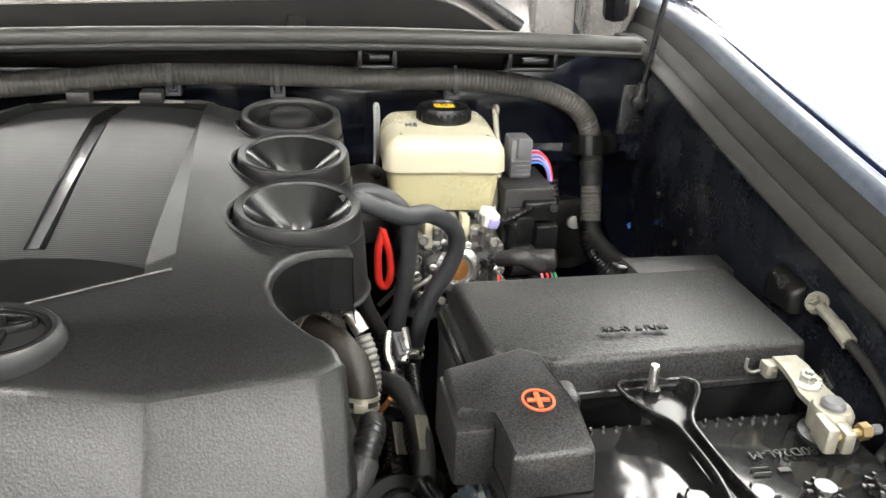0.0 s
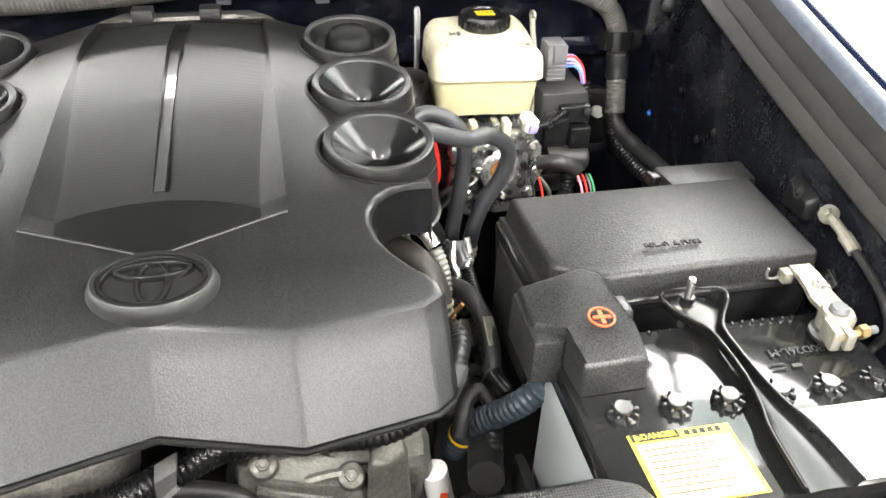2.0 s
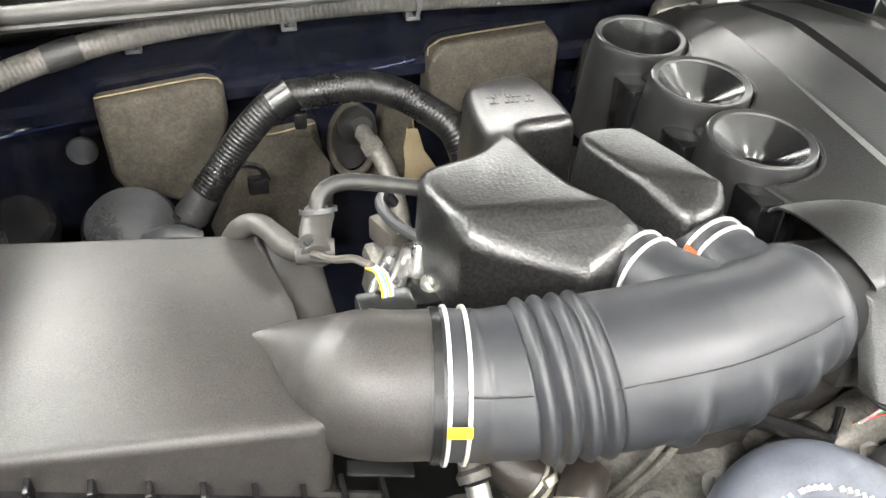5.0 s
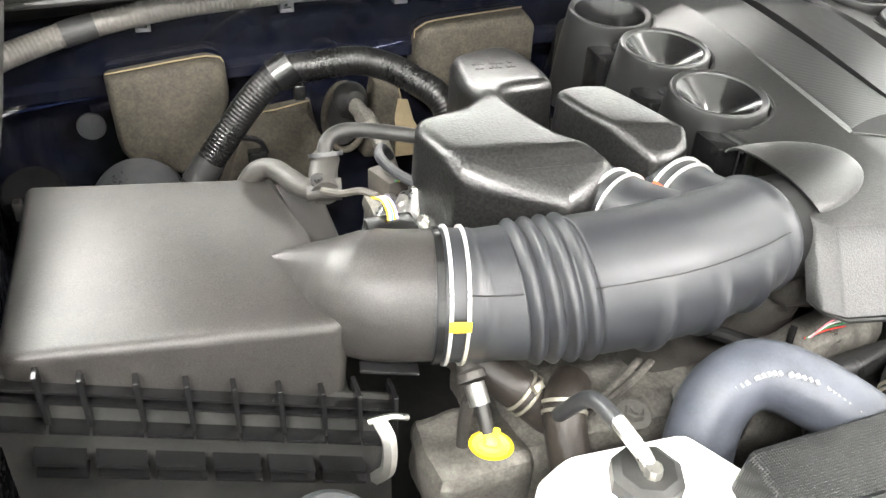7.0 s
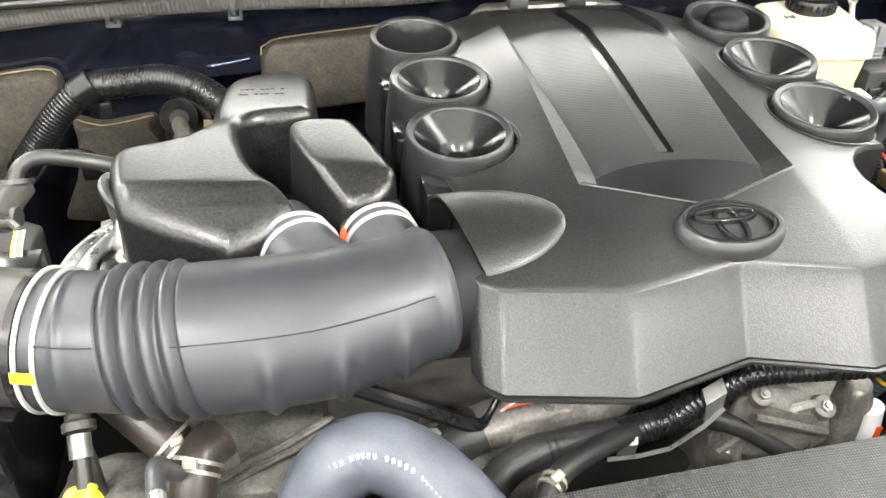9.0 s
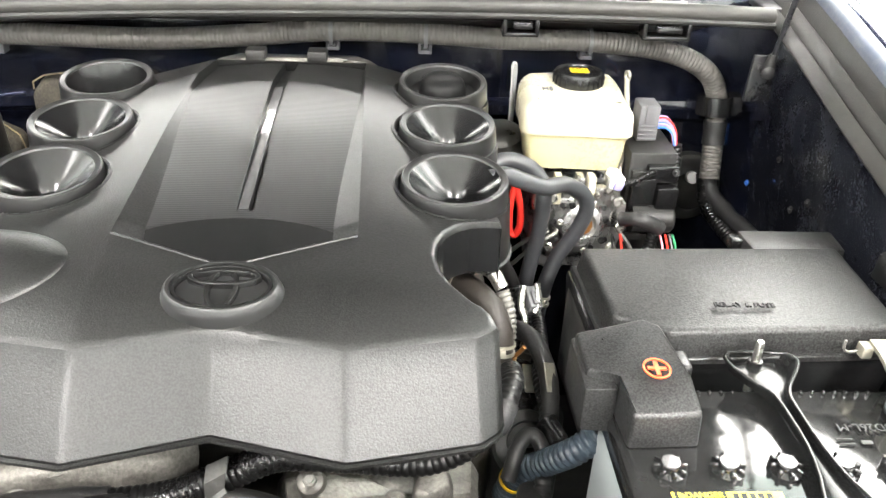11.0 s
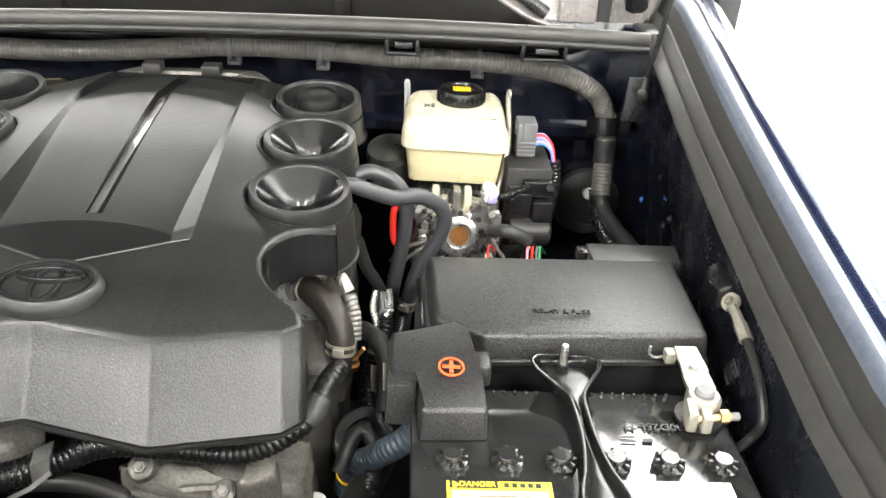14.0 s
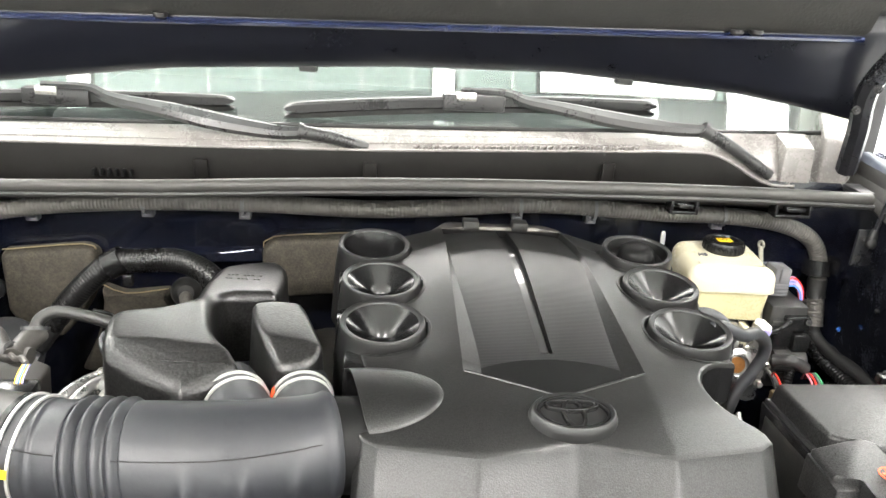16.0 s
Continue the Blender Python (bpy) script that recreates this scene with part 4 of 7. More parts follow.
    for j in range(30 + 230):
        row = []
        for s in cols:
            y0 = vee(min(abs(s), 1.16) * 0.085) - 0.001
            arc = 0.078 - 0.014 * min(1.3, (s * 0.087 / 0.08) ** 2)
            y = y0 + (arc - y0) * j / 30 if j < 30 else arc + (COVER_Y1 - arc) * (j - 30) / 229
            x = s * half_low(max(y, 0.05))
            z = panel_z(x, y)
            if abs(s) < 0.089 and y > 0.09:
                z -= 0.0095
            if abs(s) > 1.0:
                z -= 0.003 * (abs(s) - 1.0) / 0.22
            row.append(pm.verts.new((x, y, z)))
        rows.append(row)
    fm = bmesh.new()
    low = [[fm.verts.new(v.co) for v in row] for row in rows[:31]]
    for a, b in zip(low, low[1:]):
        for i in range(len(cols) - 1):
            fm.faces.new((a[i], a[i + 1], b[i + 1], b[i]))
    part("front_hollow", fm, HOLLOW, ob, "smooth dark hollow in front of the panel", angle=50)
    for a, b in zip(rows[30:], rows[31:]):
        for i in range(len(cols) - 1):
            pm.faces.new((a[i], a[i + 1], b[i + 1], b[i]))
    bmesh.ops.delete(pm, geom=[v for v in pm.verts if not v.link_faces], context="VERTS")
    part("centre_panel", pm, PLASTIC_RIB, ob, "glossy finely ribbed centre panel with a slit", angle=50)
    slope = []
    for k in range(80):
        y = 0.092 + (COVER_Y1 - 0.094) * k / 79 - 0.092 * k / 79
        w, d = half_low(max(y, 0.05)), 0.0008 + 0.03 * min(0.22, y - 0.092)
        slope.append([(q * w, y, panel_z(q * w, y) - e) for q, e in ((-0.09, 0.009), (-0.084, d + 0.0004), (0.0, d), (0.03, d - 0.0002), (0.034, 0.009))])
    part("slit_slope", sheet(slope, 0.0008), SLIT, ob, "smooth slanted floor of the slit")
    for side in (1, -1):
        part("vee_edge", tube([(side * x, vee(x) - 0.0005, cover_base(x, vee(x)) + 0.0002) for x in (0.001, 0.025, 0.05, 0.075, 0.098)], 0.0013, 8, 0.01), PLASTIC, ob)
    # cups
    for sx in (1, -1):
        for k in range(3):
            x, y, z = cup_center(sx, k)
            tilt = (0.0, -0.1, 1.0)
            deep = -0.022 if sx > 0 else -0.12
            foot = 0.0508 if sx > 0 else 0.058
            wide = 0.0508 if sx > 0 else 0.0535
            outer = [(foot - 0.0015, deep), (foot, deep + 0.002), (wide, deep + (0.004 if sx > 0 else 0.08)), (0.0498, -0.008), (0.0495, -0.003), (0.0488, -0.0008), (0.0475, 0.0), (0.0432, -0.0012), (0.0425, -0.0022)]
            cup = part("funnel_cup", lathe(outer + [(0.0422, -0.0035)], (x, y, z), tilt, 64, cap=False), CUP_SKIN, ob)
            if sx > 0 and k == 2:
                cone = [(0.0422, -0.003), (0.037, -0.014), (0.027, -0.016), (0.026, -0.008), (0.0235, -0.001), (0.0185, 0.0035), (0.01, 0.0055), (0.0, 0.006)]
            elif sx < 0 and k == 2:
                cone = [(0.0422, -0.003), (0.034, -0.03), (0.028, -0.05), (0.0, -0.055)]
            else:
                cone = [(0.0422, -0.003), (0.0325, -0.0105), (0.0205, -0.0195), (0.0105, -0.0275), (0.0092, -0.0300), (0.0088, -0.0285), (0.0, -0.0285)]
            recess = []
            for q in range(33):
                g = radians(70 + 220 * q / 32)
                row = []
                for r, d in ((0.0555, 0.0002), (0.0536, 0.0006), (0.0522, -0.0006), (0.0518, -0.012)):
                    px, py = x - 0.0015 * sx + sx * r * math.cos(g), y + r * math.sin(g)
                    row.append((px, py, cover_z(px, py) + d))
                recess.append(row)
            part("recess_rim", sheet(recess, 0.0008), PLASTIC, ob)
            if sx > 0:
                low = 0.075 if k == 0 else 0.05
                skirt = []
                for q in range(15):
                    g = radians(-58 + 140 * q / 14)
                    skirt.append([(x + r * math.cos(g), y + r * math.sin(g), z - d) for r, d in ((0.0522, 0.022), (0.0535, 0.04), (0.0555, low - 0.003), (0.058, low - 0.002), (0.0575, low))])
                part("skirt", sheet(skirt, 0.002), CUP_SKIN, cup)
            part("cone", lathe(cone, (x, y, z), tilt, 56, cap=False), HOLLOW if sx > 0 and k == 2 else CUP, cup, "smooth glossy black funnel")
    for y in (0.19, 0.292):
        part("side_box", box(-0.238, -0.19, y - 0.022, y + 0.022, 0.985, cover_base(0.2, y) - 0.006, 0.004), CUP, ob)
    part("side_box", box(-0.226, -0.19, 0.064, 0.105, 0.985, cover_base(0.2, 0.09) - 0.004, 0.004), CUP, ob)
    # the round emblem
    cx, cy = 0.003, -0.03
    lean = pose(cx, cy, cover_base(cx, cy) + 0.001, 6.5) @ Matrix.Scale(0.9, 4)
    base = part("emblem", moved(lathe([(0.051, -0.008), (0.05, 0.0), (0.047, 0.0075), (0.045, 0.009), (0.042, 0.009), (0.0405, 0.003), (0.0, 0.003)], seg=64, squash=(1, 0.7)), lean), CUP_SKIN, ob, "black raised oval emblem")
    def oval(a, b, ox, oy, r, h):
        """A flat-topped ridge along an ellipse."""
        ring = []
        for k in range(49):
            t = 2 * math.pi * k / 48
            c, s = math.cos(t), math.sin(t)
            ring.append([(ox + (a + d) * c, oy + (b + d) * s, z) for d, z in ((-r, 0.002), (-r * 0.8, h - 0.0006), (-r * 0.6, h), (r * 0.6, h), (r * 0.8, h - 0.0006), (r, 0.002))])
        return sheet(ring, 0.0004)
    for a, b, ox, oy, r, h in ((0.0395, 0.0265, 0, 0, 0.0022, 0.0078), (0.0115, 0.0235, 0, -0.001, 0.0026, 0.0074), (0.028, 0.0085, 0, 0.012, 0.0026, 0.0082)):
        part("oval_ring", moved(oval(a, b, ox, oy, r, h), lean), GLOSS_BLACK, base)


build_engine_cover()


# ---- intake: air box, elbow, resonators ----
def clamp_band(parent, center, axis, r):
    """Two bright wires round a hose end."""
    w = Vector(axis).normalized()
    band = parent
    for d in (-0.0065, 0.0065):
        part("clamp_wire", ring_band(Vector(center) + w * d, axis, r - 0.0005, 0.0026, 0.0024, 56), STEEL_WIRE, parent, "bright steel clamp wire")
    return band


TUBE = [(-0.531, -0.0108, 1.02), (-0.5, -0.019, 1.019), (-0.46, -0.0245, 1.018), (-0.4, -0.03, 1.018), (-0.33, -0.03, 1.02), (-0.272, -0.0215, 1.024), (-0.248, -0.0148, 1.0258), (-0.231, -0.0105, 1.0258)]
BAND = ((-0.516, -0.0155, 1.0195), (1, -0.22, -0.03))


def build_intake_tube():
    ob = thing("intake_tube", (-0.38, -0.03, 0.96), "blue-grey rubber intake tube with bellows and ribs", "hose")
    line = spline(TUBE, 0.0014)
    total = sum((b - a).length for a, b in zip(line, line[1:]))
    ss, run = [0.0], 0.0
    for a, b in zip(line, line[1:]):
        run += (b - a).length
        ss.append(run / total)
    lx = [p.x for p in line]
    def radius(s):
        x = table(s, ss, lx)
        r = table(x, [-0.531, -0.49, -0.46, -0.4, -0.33, -0.27, -0.241, -0.231], [0.0525, 0.053, 0.0555, 0.058, 0.058, 0.054, 0.0515, 0.0505])
        if -0.4675 < x < -0.4127:
            r += 0.0058 * abs(math.sin(math.pi * (x + 0.4675) / 0.0137)) ** 1.3 - 0.0016
        r += 0.003 * math.exp(-((x + 0.238) / 0.005) ** 2) + 0.001 * math.exp(-((x + 0.497) / 0.003) ** 2)
        return r
    body = tube(TUBE, radius, 56, 0.0012)
    for v in body.verts:
        lean = smooth01((v.co.x + 0.515) / 0.03) * smooth01((-0.36 - v.co.x) / 0.04)
        for rib in (-0.362, -0.31, -0.262):
            under = smooth01((1.052 - v.co.z) / 0.035) * smooth01((0.01 - v.co.y) / 0.03)
            swell = 0.0055 * math.exp(-((v.co.x - rib) / 0.006) ** 2) * under
            v.co += Vector((0, v.co.y + 0.025, v.co.z - 1.02)).normalized() * swell
        v.co.x -= 0.15 * (v.co.z - 1.018) * lean
    part("tube", body, RUBBER, ob, angle=70)
    seam = []
    for p in line[10::7]:
        s = table(p.x, lx, ss)
        if not -0.475 < p.x < -0.43 and p.x < -0.236:
            seam.append(p + Vector((0, -0.82, 0.572)) * (0.0004 + max(radius(s), table(p.x, [-0.44, -0.39], [0.056, 0.058]))))
    part("mould_seam", tube([p for p in seam if p.x > -0.45], 0.0005, 6, 0.006), LETTER_DARK, ob, "thin dark mould seam")
    part("mould_seam", tube([p for p in seam if p.x < -0.45], 0.0005, 6, 0.006), LETTER_DARK, ob, "thin dark mould seam")
    band = clamp_band(ob, *BAND, 0.0535)
    part("paint_mark", ring_sector(BAND[0], 0.0565, 0.0165, 163, 171.5, BAND[1]), YELLOW, band, "yellow paint mark")
    part("outlet_collar", tube([(-0.235, -0.0115, 1.0258), (-0.165, -0.002, 1.021)], 0.0485, 48, 0.01), HOLLOW, ob)
    # two stubs to the resonators
    for a, b, r, orange in (((-0.315, -0.005, 1.034), (-0.35, 0.085, 1.03), 0.034, False), ((-0.258, 0.0, 1.036), (-0.272, 0.085, 1.036), 0.031, True)):
        a, b = Vector(a), Vector(b)
        stub = part("branch", tube([a, a.lerp(b, 0.5), b], lambda s, r=r: r * (1.12 - 0.12 * smooth01(s * 2)), 32, 0.004), RUBBER, ob)
        clamp_band(stub, a.lerp(b, 0.62), b - a, r + 0.0008)
        if orange:
            part("orange_mark", ring_sector(a.lerp(b, 0.62), r + 0.0034, 0.013, 12, 30, b - a), ORANGE, stub, "orange paint mark")


def ring_sector(center, r, width, a0, a1, axis=(1, 0, 0), thick=0.0008):
    """A short patch on a band; angles from straight back, over the top, to the front."""
    c, w = Vector(center), Vector(axis).normalized()
    v = (Vector((0, 0, 1)) - w * w.z).normalized()
    u = v.cross(w)
    rows = []
    for k in range(7):
        a = radians(a0 + (a1 - a0) * k / 6)
        d = u * math.cos(a) + v * math.sin(a)
        rows.append([c + d * r - w * width / 2, c + d * r + w * width / 2])
    return sheet(rows, thick)


build_intake_tube()


def build_air_box():
    ob = thing("air_box", (-0.72, 0.06, 0.85), "black plastic air filter box with ribbed front", "air box")
    top = [(-0.835, 0.222, 1.034), (-0.622, 0.18, 1.036), (-0.61, 0.08, 1.034), (-0.597, -0.024, 1.029), (-0.606, -0.039, 1.028), (-0.84, -0.012, 1.028)]
    part("lid", block(top, 0.95, 0.009, 4, -0.006), AIRBOX, ob)
    part("lid_shoulder", block([(-0.622, 0.176, 1.032), (-0.574, 0.186, 1.0), (-0.574, 0.06, 1.0), (-0.615, 0.05, 1.029)], 0.95, 0.004, 3, -0.004), AIRBOX, ob)
    # the outlet swells out of the lid
    neck = [(-0.646, 0.06, 1.028), (-0.632, 0.053, 1.0245), (-0.618, 0.043, 1.022), (-0.604, 0.03, 1.02), (-0.59, 0.0165, 1.019), (-0.577, 0.0055, 1.0185), (-0.56, -0.003, 1.019), (-0.529, -0.0115, 1.0195)]
    part("outlet", tube(neck, lambda q: table(q, [0, 0.06, 0.115, 0.235, 0.37, 0.495, 0.605, 0.68, 1], [0.002, 0.0085, 0.0135, 0.0245, 0.036, 0.046, 0.0512, 0.0518, 0.0518]), 64, 0.002), AIRBOX, ob, angle=60)
    part("outlet_rim", ring_band((-0.529, -0.0125, 1.0195), BAND[1], 0.0515, 0.006, 0.0025, 48), PLASTIC_SMOOTH, ob)
    part("outlet_lip", moved(box(-0.023, 0.023, -0.006, 0.006, -0.0015, 0.0015, 0.001), pose(-0.573, -0.043, 0.981, 0, 9, -10)), PLASTIC_SMOOTH, ob)
    part("lower_body", block([(-0.845, 0.22, 0.955), (-0.6, 0.175, 0.955), (-0.6, -0.036, 0.955), (-0.85, -0.006, 0.955)], 0.74, 0.006, 2, -0.01), PLASTIC_DULL, ob)
    def front(x):
        return -0.036 - 0.11 * (x + 0.6)
    def seam(x):
        return 0.966 - 0.25 * (x + 0.605)
    xs = (-0.85, -0.817, -0.79, -0.755, -0.722, -0.69, -0.658, -0.627, -0.6, -0.572)
    for x in xs:
        part("rib", box(x, x + 0.004, front(x) - 0.014, front(x) + 0.01, seam(x) - 0.045, seam(x), 0.0006, 1), PLASTIC_SMOOTH, ob)
    for x0, x1 in zip(xs, xs[1:]):
        for drop, deep in ((0.014, 0.011), (0.024, 0.011), (0.044, 0.02)):
            part("ledge", sheet([[(x, front(x) + 0.006, seam(x) - drop), (x, front(x) - deep, seam(x) - drop)] for x in (x0 + 0.003, x1 + 0.001)], 0.0022), PLASTIC_SMOOTH, ob)
    part("front_wall", sheet([[(x, front(x) + 0.004, seam(x) - 0.01) for x in xs], [(x, front(x) - 0.004, seam(x) - 0.05) for x in xs], [(x, front(x) - 0.01, 0.78) for x in xs]], 0.003), PLASTIC_DULL, ob)
    for k in range(6):
        x = -0.83 + 0.04 * k
        for drop in (0.072, 0.084):
            part("step", sheet([[(q, front(q) + 0.002, seam(q) - drop), (q, front(q) - 0.024, seam(q) - drop)] for q in (x, x + 0.034)], 0.003), PLASTIC_SMOOTH, ob)
    clip = part("spring_clip", tube([(-0.588, -0.07, 0.955), (-0.584, -0.082, 0.945), (-0.586, -0.086, 0.92), (-0.592, -0.075, 0.9)], 0.006, 6, 0.004), STEEL, ob, "bright steel spring clip")
    part("clip_loop", tube([(-0.596, -0.068, 0.955), (-0.58, -0.072, 0.96), (-0.566, -0.07, 0.953)], 0.0025, 6, 0.004), STEEL, clip)
    lab = part("sticker", box(-0.845, -0.8, -0.0655, -0.064, 0.84, 0.87, 0), LETTER_DARK, ob, "dark printed sticker")
    for k in range(3):
        part("print_bar", box(-0.84, -0.812 + 0.004 * k, -0.0662, -0.0656, 0.862 - 0.008 * k, 0.865 - 0.008 * k, 0), PAPER, lab)
    # air flow sensor on the outlet
    s = thing("air_flow_sensor", (-0.552, 0.03, 1.04), "black air flow sensor plug with coloured wires", "sensor")
    part("plug", box(-0.57, -0.53, 0.018, 0.048, 1.035, 1.062, 0.003), PLASTIC_SMOOTH, s)
    for k, m in enumerate((YELLOW, WHITE, BLUE, YELLOW, LILAC)):
        x = -0.552 + 0.0018 * k
        part("wire", tube([(x, 0.036, 1.058), (x + 0.001, 0.042, 1.066), (x, 0.058, 1.069), (x - 0.004, 0.072, 1.064)], 0.0009, 6, 0.004), m, s)
    part("lead", tube([(-0.552, 0.07, 1.066), (-0.562, 0.085, 1.064), (-0.575, 0.1, 1.055), (-0.588, 0.118, 1.05)], 0.0032, 8, 0.004), RUBBER_DUSTY, s)


build_air_box()


def build_resonators():
    ob = thing("resonator", (-0.4, 0.16, 0.98), "large pebbled black plastic intake resonator", "resonator")
    body = [(-0.468, 0.18), (-0.486, 0.172), (-0.493, 0.15), (-0.482, 0.092), (-0.466, 0.072), (-0.402, 0.039), (-0.386, 0.034), (-0.348, 0.05), (-0.336, 0.064), (-0.344, 0.082), (-0.366, 0.115), (-0.377, 0.15), (-0.384, 0.195), (-0.379, 0.222), (-0.363, 0.234), (-0.325, 0.237), (-0.311, 0.248), (-0.307, 0.312), (-0.316, 0.348), (-0.337, 0.36), (-0.38, 0.346), (-0.399, 0.326), (-0.409, 0.272), (-0.412, 0.222), (-0.424, 0.2), (-0.444, 0.187)]
    def crown(x, y):
        main = 1.084 - 0.5 * max(0.0, 0.093 - 0.1 * (x + 0.41) - y)
        rear = 1.078 - 0.03 * (y - 0.24)
        return main + (rear - main) * smooth01((y - 0.19) / 0.045)
    part("body", rounded(body, 0.985, crown, 0.0135, creases=(((-0.41, 0.093, 0), (0.1, 1, 0)),)), PEBBLE, ob, angle=40)
    part("raised_marks", moved(bmesh_bars(-0.018, -0.012, 0.0), pose(-0.366, 0.296, 1.0763, -1.7, 0, -4)), MARKS, ob, "unreadable raised moulding marks")
    sm = thing("small_resonator", (-0.29, 0.13, 0.98), "small pebbled black plastic resonator box", "resonator")
    shape = [(-0.336, 0.182), (-0.32, 0.196), (-0.29, 0.194), (-0.275, 0.181), (-0.251, 0.1), (-0.2505, 0.084), (-0.257, 0.071), (-0.27, 0.064), (-0.286, 0.063), (-0.299, 0.071), (-0.323, 0.125)]
    part("body", rounded(shape, 0.985, lambda x, y: 1.086 + 0.03 * max(0, y - 0.1) - 0.4 * max(0, 0.105 - 0.29 * (x + 0.3) - y), 0.0085, 0.006, creases=(((-0.3, 0.105, 0), (0.29, 1, 0)),)), PEBBLE, sm, angle=40)
    part("seam_rim", block([(x + (x + 0.29) * 0.2, y + (y - 0.13) * 0.16, 1.0) for x, y in shape], 0.993, 0.002, 1), PEBBLE, sm)


def bmesh_bars(x, y, z):
    """Rows of small raised strokes."""
    out = box(x, x + 0.006, y, y + 0.0035, z - 0.002, z + 0.0006, 0.0002, 1)
    for i in range(2):
        for j in range(9):
            if (i * 7 + j) % 4 != 2:
                tall = 0.008 if j % 3 else 0.003
                out = join(out, box(x + 0.0052 * j, x + 0.0052 * j + 0.002, y + 0.013 * i, y + 0.013 * i + tall, z - 0.002, z + 0.0012, 0.0002, 1), box(x + 0.0052 * j, x + 0.0052 * j + 0.004, y + 0.013 * i, y + 0.013 * i + 0.0016, z - 0.002, z + 0.0012, 0.0002, 1))
    return out


build_resonators()


# ---- battery side ----
def build_fuse_box():
    ob = thing("fuse_box", (0.44, 0.08, 0.93), "black grained plastic relay and fuse box", "fuse box")
    top = [(0.312, 0.145, 1.016), (0.57, 0.148, 1.018), (0.566, 0.012, 1.018), (0.36, 0.003, 1.018), (0.318, 0.03, 1.016)]
    lid = part("lid", block(top, 0.992, 0.0055, 3, 0.004), PLASTIC_DUSTY, ob)
    part("lip", block([(x + (0.004 if x > 0.44 else -0.008), y + (0.003 if y > 0.1 else -0.006), 0.9925) for x, y, z in top], 0.987, 0.0012, 1), PLASTIC_FINE, lid)
    part("letters", lettering("RELAY & FUSE", 0.0088, pose(0.434, 0.038, 1.0211), 0.0009), EMBOSS, lid, "raised lettering")
    part("rear_tab", block([(0.487, 0.195, 1.01), (0.588, 0.195, 1.01), (0.582, 0.15, 1.013), (0.487, 0.15, 1.013)], 0.985, 0.003, 2, 0.002), PLASTIC_DUSTY, lid)
    part("tab_hook", box(0.476, 0.49, 0.175, 0.192, 0.995, 1.008, 0.002), PLASTIC_SMOOTH, lid)
    part("body", block([(0.3, 0.15, 0.987), (0.572, 0.152, 0.987), (0.568, 0.008, 0.987), (0.35, 0.0, 0.987), (0.305, 0.02, 0.987)], 0.86, 0.004, 2, -0.012), PLASTIC_SMOOTH, ob)
    part("left_skirt", block([(0.3, 0.135, 0.975), (0.312, 0.14, 0.985), (0.316, 0.032, 0.985), (0.303, 0.022, 0.972)], 0.88, 0.004, 2), PLASTIC_DULL, ob)


build_fuse_box()


CAPS = [(0.3275 + 0.0425 * k, -0.122) for k in range(6)]


